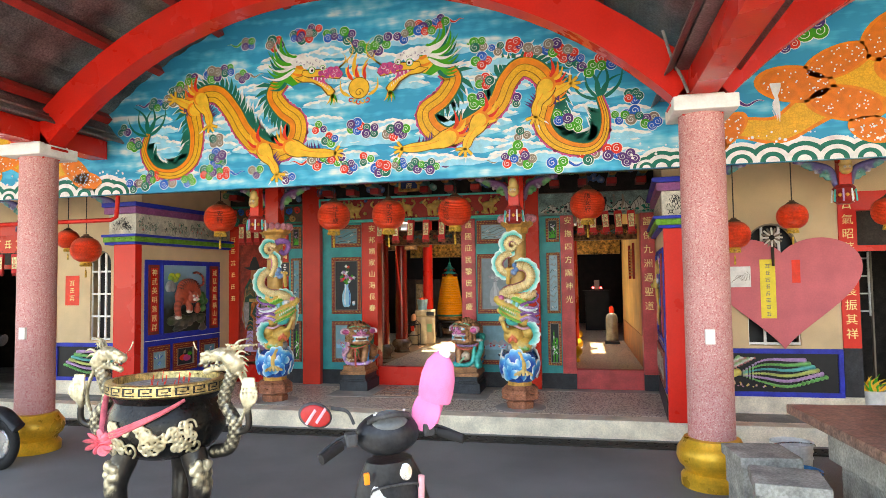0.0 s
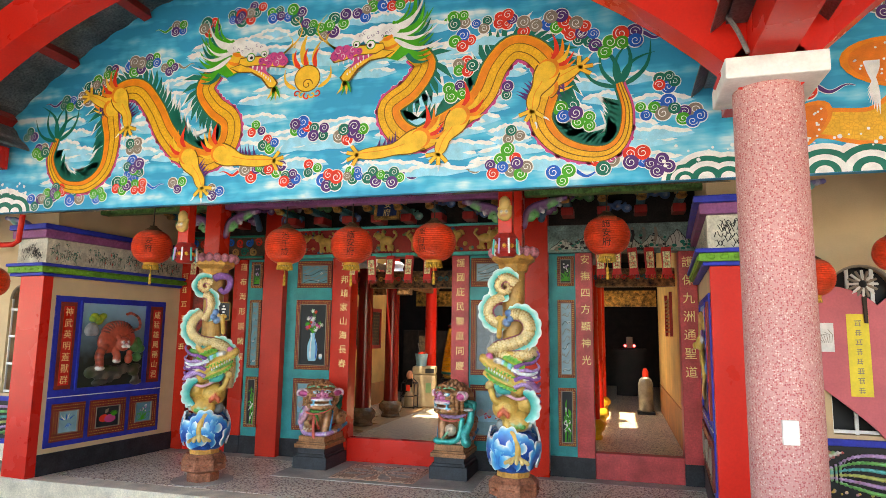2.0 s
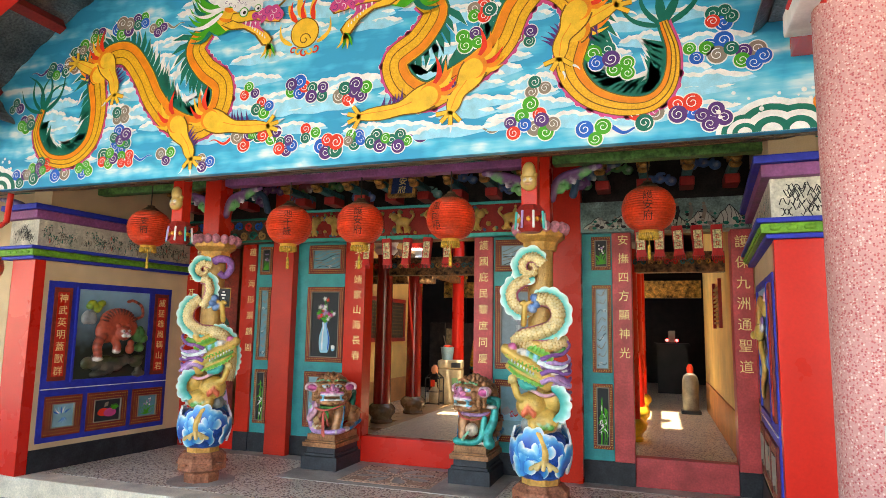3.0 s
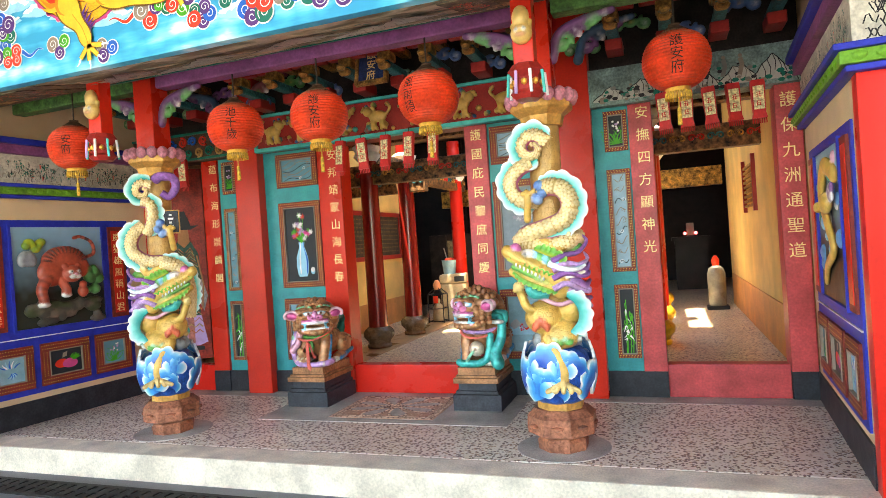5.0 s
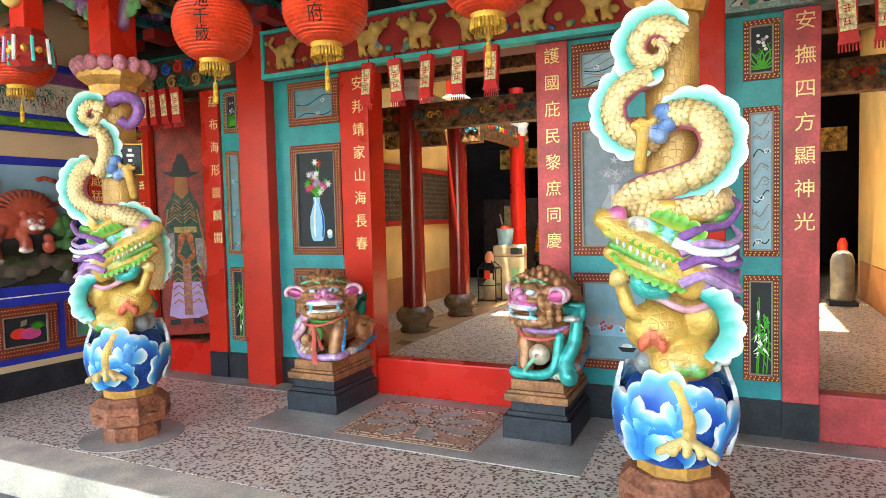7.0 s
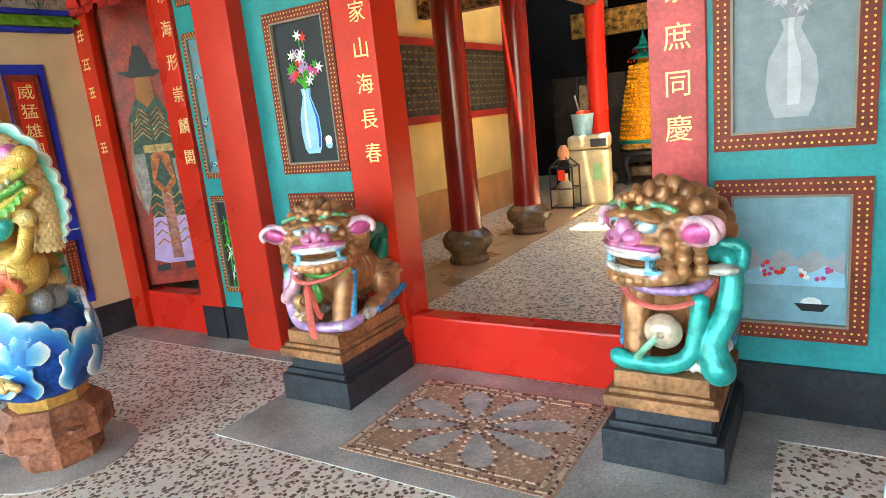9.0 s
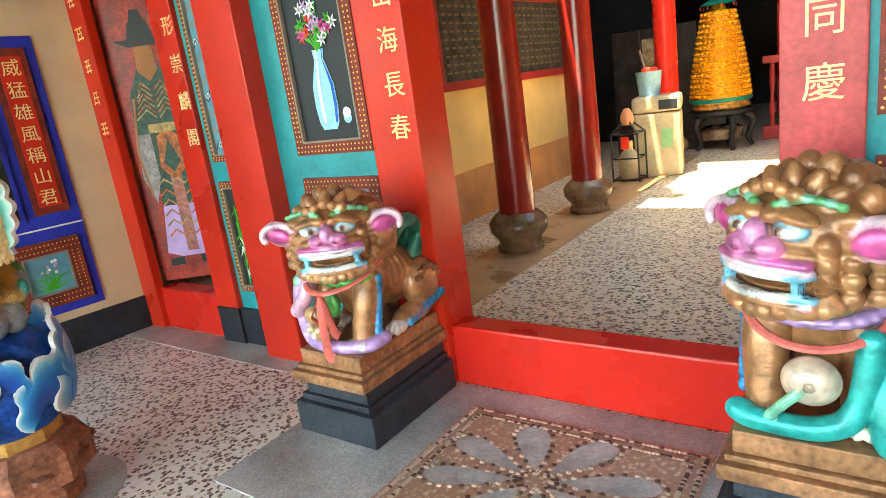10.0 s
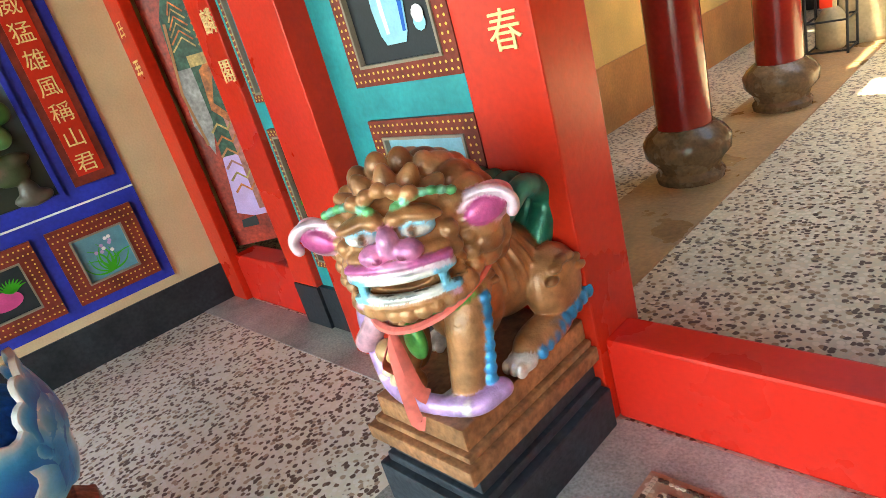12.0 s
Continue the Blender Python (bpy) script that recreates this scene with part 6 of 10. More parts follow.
def dragon_column(kind, x):
    t = thing("dragon_column", "carved column wrapped by a painted golden dragon, on an octagonal pedestal", "column", "dragon columns")
    t.location = (x, COLY, 0)
    t.rotation_euler = (0, 0, radians(0 if kind == "right" else 38))
    dragon_loops(kind, t)
    part("pedestal", octagon([(0.15, 0), (0.155, 0.06), (0.14, 0.08), (0.185, 0.1), (0.21, 0.11), (0.21, 0.21), (0.19, 0.225), (0.165, 0.25)]), PEDPINK, t, "weathered reddish octagonal pedestal")
    bm = bmesh.new()
    for k in range(8):
        a = radians(45 * k)
        blob(bm, (0.195 * math.cos(a), 0.195 * math.sin(a), 0.16), (0.02 + 0.025 * abs(math.sin(a)), 0.02 + 0.025 * abs(math.cos(a)), 0.016), sub=1)
    part("pedestal_boss", bm, PEDPINK, t, smooth=True)
    part("collar", octagon([(0.14, 0.25), (0.14, 0.3)]), CAPGOLD, t)
    column_dragon(kind).build("dragon_relief", COLPAINT, t)
    part("capital", octagon([(0.12, 1.93), (0.13, 1.97), (0.135, 1.99), (0.18, 2.02), (0.19, 2.03), (0.19, 2.07)]), CAPGOLD, t, "gilt octagonal capital")
    bm = bmesh.new()
    for k in range(16):
        a = radians(22.5 * k)
        blob(bm, (0.185 * math.cos(a), 0.185 * math.sin(a), 2.095), (0.038, 0.038, 0.045), sub=2)
    part("lotus_petals", bm, mat("lotus_pink_paint_" + kind, (0.6, 0.24, 0.3), 0.5, vary=0.2, scale=25), t, smooth=True)
    post = part("post", bx(-0.085, 0.085, -0.085, 0.085, 2.07, 3.12, bevel=0.006), RED, t, "square red post")
    post.rotation_euler = (0, 0, -t.rotation_euler[2])
    if kind == "left":
        bm = bmesh.new()
        tube(bm, spline([(0.0, -0.1, 1.9), (0.04, -0.13, 1.92), (0.12, -0.12, 1.91), (0.14, -0.11, 1.84), (0.09, -0.11, 1.77), (0.04, -0.12, 1.8)], 24), lambda u: 0.038 - 0.012 * u, 10)
        part("tail_plume", bm, P_LILACTAIL, t, "purple curling tail plume", smooth=True)
        pl = part("plaque", bx(0.035, 0.145, -0.135, -0.105, 1.5, 1.66, bevel=0.006), PLINTHBLK, t, "small black plaque with white characters")
        part("plaque_rim", bx(0.028, 0.152, -0.128, -0.1, 1.492, 1.668, bevel=0.004), CAPGOLD, t)
        for i in range(5):
            bm = bx(0.08 - 0.008 * (i % 2), 0.1 + 0.01 * (i % 2), -0.1385, -0.1345, 1.51 + 0.028 * i, 1.525 + 0.028 * i)
            part("stroke", bm, P_WHITE, pl)


dragon_column("left", -3.6)
dragon_column("right", -0.64)


# ---- painted panels and writing of the front ----
RECESS = {k: paint(k + "_panel_ground", v) for k, v in dict(black=(0.02, 0.025, 0.03), blue=(0.12, 0.3, 0.38), paleblue=(0.3, 0.46, 0.55), slate=(0.2, 0.25, 0.28), sky=(0.22, 0.42, 0.5)).items()}
PANELCOL = [P_WHITE, P_GREEN, P_SKY, P_PINK, P_RED, P_BLUE, P_TAUPE, P_YELLOW, P_BLACK, P_LILAC,
            paint("faded_grey", (0.36, 0.38, 0.42)), paint("faded_white", (0.5, 0.52, 0.55)), paint("faded_mauve", (0.3, 0.28, 0.33))]
FRONT = Matrix.Translation((0, WALL, 0))


def draw_vase(bm, x0, x1, z0, z1):
    cx, w, h = (x0 + x1) / 2, x1 - x0, z1 - z0
    prof = [(0.12, 0.06), (0.17, 0.1), (0.2, 0.2), (0.19, 0.32), (0.12, 0.42), (0.08, 0.47), (0.1, 0.53)]
    leaf(bm, [(cx + r * w, z0 + z * h) for r, z in prof] + [(cx - r * w, z0 + z * h) for r, z in prof[::-1]], 0.004, 2)
    leaf(bm, [(cx - r * w * 0.25, z0 + z * h) for r, z in prof[1:]] + [(cx - r * w * 0.5, z0 + z * h) for r, z in prof[:0:-1]], 0.006, 0)
    leaf(bm, [(cx + r * w - 0.004, z0 + z * h) for r, z in prof[1:]] + [(cx + r * w * 0.7, z0 + z * h) for r, z in prof[:0:-1]], 0.0064, 5)
    disc(bm, cx + 0.33 * w, z0 + 0.12 * h, 0.07 * w, 0.005, 2, 12)
    disc(bm, cx + 0.33 * w, z0 + 0.15 * h, 0.07 * w, 0.0055, 0, 12, 1.0)
    for k in range(26):
        a, r = random.uniform(0.4, 2.75), random.uniform(0.1, 0.42)
        px, pz = cx + r * w * 1.0 * math.cos(a), z0 + 0.52 * h + r * h * 0.9 * math.sin(a)
        ribbon(bm, [(cx, z0 + 0.52 * h), ((cx + px) / 2 + 0.01, (z0 + 0.52 * h + pz) / 2), (px, pz)], 0.004, 0.004 + 0.0001 * k, 1)
        col = random.choice((0, 3, 9, 4, 1))
        for j in range(6):
            flame(bm, px, pz, j * 1.05 + k, 0.028, 0.007 + 0.0001 * k, col, 0.45, 0.2)


def draw_faded_vase(bm, x0, x1, z0, z1):
    """A pale grey vase barely standing out from its grey ground."""
    cx, w, h = (x0 + x1) / 2, x1 - x0, z1 - z0
    prof = [(0.14, 0.06), (0.19, 0.12), (0.22, 0.22), (0.2, 0.34), (0.11, 0.43), (0.07, 0.48), (0.1, 0.53)]
    leaf(bm, [(cx + r * w, z0 + z * h) for r, z in prof] + [(cx - r * w, z0 + z * h) for r, z in prof[::-1]], 0.004, 10)
    leaf(bm, [(cx + r * w * 0.5 - 0.01, z0 + z * h) for r, z in prof[1:]] + [(cx - 0.012, z0 + z * h) for r, z in prof[:0:-1]], 0.006, 11)
    for k in range(20):
        a, r = random.uniform(0.5, 2.6), random.uniform(0.1, 0.36)
        px, pz = cx + r * w * math.cos(a), z0 + 0.52 * h + r * h * 0.9 * math.sin(a)
        ribbon(bm, [(cx, z0 + 0.52 * h), ((cx + px) / 2 + 0.01, (z0 + 0.52 * h + pz) / 2), (px, pz)], 0.004, 0.004 + 0.0001 * k, 12)
        for j in range(5):
            flame(bm, px, pz, j * 1.25 + k, 0.026, 0.007 + 0.0001 * k, 10 + k % 3, 0.45, 0.2)


def draw_bamboo(bm, x0, x1, z0, z1):
    for k in range(4):
        x = x0 + (x1 - x0) * random.uniform(0.2, 0.8)
        top = z0 + (z1 - z0) * random.uniform(0.6, 0.95)
        ribbon(bm, [(x, z0), (x + 0.01, (z0 + top) / 2), (x + 0.005, top)], 0.006, 0.004, 1)
        for j in range(11):
            zz = z0 + (top - z0) * random.uniform(0.2, 1)
            flame(bm, x, zz, random.uniform(-2.6, -0.5), random.uniform(0.03, 0.06), 0.0045 + 0.0001 * j, random.choice((1, 0, 1)), 0.2, 0.2)


def draw_orchid(bm, x0, x1, z0, z1):
    cx = (x0 + x1) / 2
    for k in range(13):
        flame(bm, cx, z0 + 0.08 * (z1 - z0), radians(30 + 10 * k), (z1 - z0) * random.uniform(0.4, 0.75), 0.004 + 0.0002 * k, 1, 0.07, 0.6 * (-1) ** k)
    for k in range(9):
        disc(bm, cx + random.uniform(-0.25, 0.25) * (x1 - x0), z0 + (z1 - z0) * random.uniform(0.45, 0.85), 0.009, 0.008, random.choice((0, 9)), 7)


def draw_swirl(bm, x0, x1, z0, z1):
    n = 9 if z1 - z0 > 0.3 else 6
    for k in range(n):
        x, z = random.uniform(x0 + 0.02, x1 - 0.02), z0 + (z1 - z0) * (k + 0.5) / n
        ribbon(bm, [(x0 + 0.01 + (x1 - x0 - 0.02) * u, z + 0.02 * math.sin(6 * u + k) + 0.04 * (u - 0.5)) for u in [i / 10 for i in range(11)]], 0.006, 0.004, 6 if k % 3 else 8)
        ribbon(bm, spiral(x, z, 0.018, 1.0, k), 0.004, 0.0045, 0 if k % 3 == 0 else 6)


def draw_lake(bm, x0, x1, z0, z1):
    w, h = x1 - x0, z1 - z0
    for k, (z, a) in enumerate(((0.5, 0.1), (0.4, 0.07))):
        leaf(bm, [(x0 + w * 0.02, z0 + h * 0.3)] + [(x0 + w * (0.02 + 0.96 * i / 12), z0 + h * (z + a * math.sin(i * 0.9 + k * 2) ** 2)) for i in range(13)] + [(x1 - w * 0.02, z0 + h * 0.3)], 0.004 + 0.001 * k, 2 if k else 10)
    for k in range(24):
        disc(bm, x0 + w * random.choice((0.35, 0.75)) + random.uniform(-0.05, 0.05), z0 + h * 0.42 + random.uniform(-0.03, 0.03), 0.008, 0.0065 + 0.0001 * k, random.choice((0, 4, 3)), 7)
    leaf(bm, [(x0 + w * 0.55, z0 + h * 0.16), (x0 + w * 0.62, z0 + h * 0.1), (x0 + w * 0.8, z0 + h * 0.1), (x0 + w * 0.86, z0 + h * 0.16)], 0.006, 8)
    disc(bm, x0 + w * 0.7, z0 + h * 0.17, 0.02, 0.0055, 0, 10, 1.6)


def draw_fruit(bm, x0, x1, z0, z1):
    w, h = x1 - x0, z1 - z0
    for k, (x, z, r) in enumerate(((0.36, 0.4, 0.2), (0.62, 0.36, 0.22))):
        leaf(bm, [(x0 + w * x + r * w * math.cos(t) * 1.1, z0 + h * z + r * w * math.sin(t) * (0.75 if math.sin(t) > 0 else 0.6)) for t in [i * math.pi / 10 for i in range(20)]], 0.004 + 0.001 * k, 3 if k else 4)
    for k in range(9):
        flame(bm, x0 + w * 0.78, z0 + h * 0.5, radians(20 + 15 * k), 0.06, 0.007, 1, 0.25, 0.3)
    leaf(bm, [(x0 + w * 0.4, z0 + h * 0.85), (x0 + w * 0.55, z0 + h * 0.9), (x0 + w * 0.52, z0 + h * 0.7), (x0 + w * 0.38, z0 + h * 0.65)], 0.005, 6)


def draw_dragonfly(bm, x0, x1, z0, z1):
    cx, cz, w = (x0 + x1) / 2, (z0 + z1) / 2, x1 - x0
    for k in range(7):
        flame(bm, cx - 0.2 * w + 0.05 * w * k, cz + 0.02, radians(150 - 20 * k), 0.32 * w, 0.004 + 0.0003 * k, (5, 0, 2)[k % 3], 0.2, 0.3)
        flame(bm, cx, cz - 0.02, radians(-30 - 18 * k), 0.25 * w, 0.0045 + 0.0003 * k, (5, 2)[k % 2], 0.2, 0.4)


def framed_panel(base, x0, x1, z0, z1, ground, draw, border=0.045, label="", seed=0, dots=True, rounded=False):
    """A framed, dotted panel with a recessed painting, in the plane of base."""
    random.seed(seed + int(1000 * (x1 + z1 + 20)))
    p = thing("painted_panel", label, "wall panel", "wall panels")
    p.matrix_world = base
    bm = bmesh.new()
    t = 0.016
    box(bm, x0, x1, -t, 0, z0, z0 + border)
    box(bm, x0, x1, -t, 0, z1 - border, z1)
    box(bm, x0, x0 + border, -t, 0, z0 + border, z1 - border)
    box(bm, x1 - border, x1, -t, 0, z0 + border, z1 - border)
    part("frame", bm, DKRED, p, "maroon frame with yellow dots")
    bm = bmesh.new()
    i0, i1, k0, k1 = x0 + border, x1 - border, z0 + border, z1 - border
    e = 0.008
    box(bm, i0, i1, -t - 0.006, 0, k0, k0 + e)
    box(bm, i0, i1, -t - 0.006, 0, k1 - e, k1)
    box(bm, i0, i0 + e, -t - 0.006, 0, k0 + e, k1 - e)
    box(bm, i1 - e, i1, -t - 0.006, 0, k0 + e, k1 - e)
    part("bead", bm, P_TAUPE, p)
    part("ground", bx(i0, i1, -0.004, 0, k0, k1), ground, p)
    if dots:
        bm = bmesh.new()
        st = 0.02
        n = int((x1 - x0) / st)
        for r in range(2):
            o = border * (0.3 + 0.4 * r)
            for i in range(n):
                x = x0 + (i + 0.5 + 0.25 * r) * (x1 - x0) / n
                disc(bm, x, z0 + o, 0.0042, t + 0.0015, 0, 6)
                disc(bm, x, z1 - o, 0.0042, t + 0.0015, 0, 6)
            m = int((z1 - z0 - 2 * border) / st)
            for i in range(m):
                z = z0 + border + (i + 0.5) * (z1 - z0 - 2 * border) / max(1, m)
                disc(bm, x0 + o, z, 0.0042, t + 0.0015, 0, 6)
                disc(bm, x1 - o, z, 0.0042, t + 0.0015, 0, 6)
        tagged(part("dot_trim", bm, YDOT, p, "rows of yellow dots"), kind="stuff")
    bm = bmesh.new()
    draw(bm, i0 + e, i1 - e, k0 + e, k1 - e)
    pic = part("picture", bm, PANELCOL, p)
    pic.location = (0, -0.003, 0)
    return p


def column_of_panels(x0, x1, kinds, border, seed):
    for (z0, z1), (g, d, lb) in zip(((1.9, 2.21), (0.97, 1.76), (0.3, 0.87)), kinds):
        framed_panel(FRONT, x0, x1, z0, z1, RECESS[g], d, border, lb, seed)


SW = ("blue", draw_swirl, "blue carved panel of swirls in a maroon frame")
SL = ("paleblue", draw_swirl, "pale blue carved panel of swirls in a maroon frame")
VA = ("black", draw_vase, "painted blue vase of flowers on black, framed")
VB = ("slate", draw_faded_vase, "faded grey vase of flowers, framed")
BA = ("black", draw_bamboo, "green bamboo painted on black, framed")
OR = ("black", draw_orchid, "white orchid painted on black, framed")
LK = ("sky", draw_lake, "blue lake scene with a boat, framed")
column_of_panels(-3.37, -2.935, (SW, VA, LK), 0.05, 1)
column_of_panels(-1.3, -0.83, (SL, VB, LK), 0.055, 2)
column_of_panels(-3.985, -3.83, (OR, SW, BA), 0.028, 3)
column_of_panels(-0.385, -0.212, (OR, SL, BA), 0.03, 4)


def couplet(text, x, ztop, size, pitch, d=0.032, name="couplet"):
    t = thing(name, "vertical line of gold characters on a red post", "inscription", "gold inscriptions")
    t.location = (x, WALL - d, 0)
    for i, ch in enumerate(text):
        writing(ch, size, t, Matrix.Translation((0, 0, ztop - size * 0.8 - i * pitch)) @ pose(0, 0, 0, 90, 0, 0), GOLDLET, "character")


couplet("安邦靖家山海長春", -2.768, 2.19, 0.098, 0.1565)
couplet("護國庇民黎庶同慶", -1.412, 2.2, 0.098, 0.1565)
couplet("藴布海形崇麟閣", -4.075, 2.19, 0.092, 0.175)
couplet("安撫四方顯神光", -0.1, 2.215, 0.1, 0.17)
couplet("護保九洲通聖道", 0.885, 2.18, 0.115, 0.178)


def strokes(bm, x, z, s, d, seed):
    """A character that cannot be read: a few bars of its size."""
    state = random.getstate()
    random.seed(seed)
    for k in range(3):
        w = s * random.uniform(0.3, 0.5)
        ribbon(bm, [(x - w, z + s * (0.33 - 0.33 * k)), (x + w, z + s * (0.38 - 0.33 * k))], s * random.uniform(0.08, 0.13), d, 0)
    for k in (-1, 1):
        u, q = k * s * random.uniform(0.12, 0.3), random.uniform(0.15, 0.45)
        ribbon(bm, [(x + u * 0.7, z + s * q), (x + u * 1.3, z - s * 0.45)], s * random.uniform(0.08, 0.13), d + 0.0004, 0)
    random.setstate(state)


t = thing("couplet", "worn gold characters on the red corner post", "inscription", "gold inscriptions")
t.location = (0, WALL - 0.033, 0)
for i in range(6):
    bm = bmesh.new()
    strokes(bm, -4.885, 2.05 - 0.17 * i, 0.08, 0.0, i)
    part("character", bm, GOLDLET, t)

# blue-framed panels of the porch's side walls
def side_panel(base, u0, u1, flip, left_text, right_text):
    U = lambda u: u if not flip else WL - u
    def bxs(bm, a, b, *r):
        box(bm, min(U(a), U(b)), max(U(a), U(b)), *r)
    t = thing("side_panel", "ultramarine wall panel with a modelled relief, couplets and three small pictures", "wall panel", "porch side panels")
    t.matrix_world = base
    bm = bmesh.new()
    bxs(bm, u0, u1, -0.012, 0, 0.25, 1.72)
    part("field", bm, BLUE, t)
    bm = bmesh.new()
    bxs(bm, u0, u1, -0.02, -0.012, 0.722, 0.73)
    part("joint", bm, P_WHITE, t)
    for a, b, text in ((u0 + 0.05, u0 + 0.22, left_text), (u1 - 0.22, u1 - 0.05, right_text)):
        bm = bmesh.new()
        bxs(bm, a, b, -0.026, -0.012, 0.8, 1.66)
        cp = part("text_board", bm, DKRED, t)
        bm = bmesh.new()
        bxs(bm, a + 0.03, b - 0.03, -0.03, -0.026, 0.84, 1.62)
        part("text_ground", bm, RED, cp)
        for i, ch in enumerate(text):
            writing(ch, 0.09, cp, Matrix.Translation((U((a + b) / 2), -0.031, 1.53 - 0.112 * i)) @ pose(0, 0, 0, 90, 0, 0), GOLDLET, "character")
    a, b = u0 + 0.29, u1 - 0.29
    bm = bmesh.new()
    bxs(bm, a, b, -0.014, -0.012, 0.8, 1.66)
    part("relief_ground", bm, RELIEF_SKY, t)
    bm = bmesh.new()
    for q0, q1, z0, z1 in ((a - 0.02, a, 0.78, 1.68), (b, b + 0.02, 0.78, 1.68), (a, b, 0.78, 0.8), (a, b, 1.66, 1.68)):
        bxs(bm, q0, q1, -0.03, -0.012, z0, z1)
    part("relief_frame", bm, BLUE, t)
    pics = ((u0 + 0.05, u0 + 0.41, RECESS["sky"], draw_dragonfly, "blue insect picture, framed"), (u0 + 0.47, u0 + 0.91, RECESS["black"], draw_fruit, "pink peaches painted on black, framed"), (u0 + 0.97, u1 - 0.05, RECESS["blue"], draw_orchid, "green orchid picture, framed"))
    for p0, p1, g, dr, lb in pics:
        p = framed_panel(base @ Matrix.Translation((0, -0.012, 0)), min(U(p0), U(p1)), max(U(p0), U(p1)), 0.3, 0.66, g, dr, 0.07, lb, 5)
    return t, (U((a + b) / 2))


def relief_sky():
    m = paint("relief_sky_paint", (0.2, 0.4, 0.55))
    t = m.node_tree
    b = t.nodes["Principled BSDF"]
    co = t.nodes.new("ShaderNodeTexCoord")
    sp = t.nodes.new("ShaderNodeSeparateXYZ")
    n = t.nodes.new("ShaderNodeTexNoise")
    n.inputs["Scale"].default_value = 7
    t.links.new(co.outputs["Object"], sp.inputs[0])
    t.links.new(co.outputs["Object"], n.inputs["Vector"])
    ad = t.nodes.new("ShaderNodeMath")
    ad.operation, ad.inputs[1].default_value = "MULTIPLY_ADD", 0.25
    t.links.new(n.outputs["Fac"], ad.inputs[0])
    t.links.new(sp.outputs[2], ad.inputs[2])
    cr = t.nodes.new("ShaderNodeValToRGB")
    e = cr.color_ramp.elements
    e[0].position, e[0].color = 0.5, (0.03, 0.035, 0.025, 1)
    e[1].position, e[1].color = 1.0, (0.28, 0.5, 0.65, 1)
    mr = t.nodes.new("ShaderNodeMapRange")
    mr.inputs[1].default_value, mr.inputs[2].default_value = 0.6, 1.8
    t.links.new(ad.outputs[0], mr.inputs[0])
    t.links.new(mr.outputs[0], cr.inputs[0])
    t.links.new(cr.outputs[0], b.inputs["Base Color"])
    return m


RELIEF_SKY = relief_sky()
tp, tu = side_panel(LEFT, 0.15, 1.54, False, "神武英明蓋獸群", "威猛雄風稱山君")
# tiger relief
c = Clay(0.007, 0.012, 0.003)
TR, TD = (0.5, 0.09, 0.05), (0.09, 0.025, 0.02)
B = lambda x, y, z, r, col, rot=None: c.ball((tu + x, y, z), r, col, rot)
B(0.02, -0.03, 1.36, (0.2, 0.06, 0.13), TR)
B(-0.1, -0.035, 1.26, (0.12, 0.055, 0.12), TR)
B(0.14, -0.03, 1.3, (0.11, 0.05, 0.1), TR)
for k in range(13):
    a = radians(15 + 150 * k / 12)
    B(0.02 + 0.17 * math.cos(a), -0.06, 1.33 + 0.13 * math.sin(a), (0.006, 0.03, 0.035), TD, Euler((0, radians(90) - a, 0)))
c.rope([(tu - 0.14, -0.04, 1.22), (tu - 0.2, -0.05, 1.12), (tu - 0.19, -0.06, 1.02)], lambda u: 0.05 - 0.012 * u, lambda u: TD if int(u * 14) % 3 == 0 else TR, 14)
B(-0.19, -0.06, 0.99, (0.05, 0.04, 0.026), CWHT)
c.rope([(tu - 0.04, -0.05, 1.2), (tu - 0.0, -0.07, 1.12), (tu + 0.0, -0.07, 1.08)], 0.038, TR, 10)
B(0.0, -0.07, 1.06, (0.048, 0.035, 0.026), CWHT)
B(0.05, -0.09, 1.24, (0.085, 0.05, 0.075), TR)
for sx in (-1, 1):
    B(0.05 + 0.035 * sx, -0.13, 1.26, (0.02, 0.014, 0.014), CWHT)
    B(0.05 + 0.035 * sx, -0.142, 1.26, 0.008, CBLK)
    B(0.05 + 0.06 * sx, -0.09, 1.31, (0.025, 0.02, 0.025), TR)
    B(0.05 + 0.025 * sx, -0.14, 1.215, (0.026, 0.018, 0.02), CWHT)
B(0.05, -0.145, 1.235, (0.016, 0.014, 0.012), CROSE)
c.rope([(tu + 0.22, -0.03, 1.38), (tu + 0.3, -0.04, 1.42), (tu + 0.28, -0.04, 1.52), (tu + 0.18, -0.04, 1.57), (tu + 0.12, -0.04, 1.56)], 0.016, lambda u: TD if int(u * 20) % 3 == 0 else TR, 26)
for k in range(26):
    random.seed(k)
    B(random.uniform(-0.34, 0.34), -0.02, random.uniform(0.82, 1.0), (random.uniform(0.04, 0.09), 0.03, random.uniform(0.03, 0.06)), random.choice(((0.06, 0.06, 0.05), (0.1, 0.09, 0.07), (0.05, 0.07, 0.03), (0.16, 0.13, 0.1))))
    B(0.3 + random.uniform(-0.07, 0.04), -0.025, random.uniform(1.08, 1.3), random.uniform(0.02, 0.05), random.choice(((0.05, 0.2, 0.05), (0.1, 0.3, 0.1))))
for k in range(9):
    B(-0.29 + 0.016 * k, -0.02, 1.5 + 0.03 * math.sin(k), 0.035, (0.4, 0.45, 0.03) if k % 2 else (0.2, 0.35, 0.05))
for k in range(5):
    B(-0.33 + 0.02 * k, -0.02, 1.38 + 0.02 * (k % 2), (0.04, 0.03, 0.06), (0.33, 0.35, 0.36))
B(0.16, -0.06, 1.08, (0.045, 0.04, 0.055), TR)
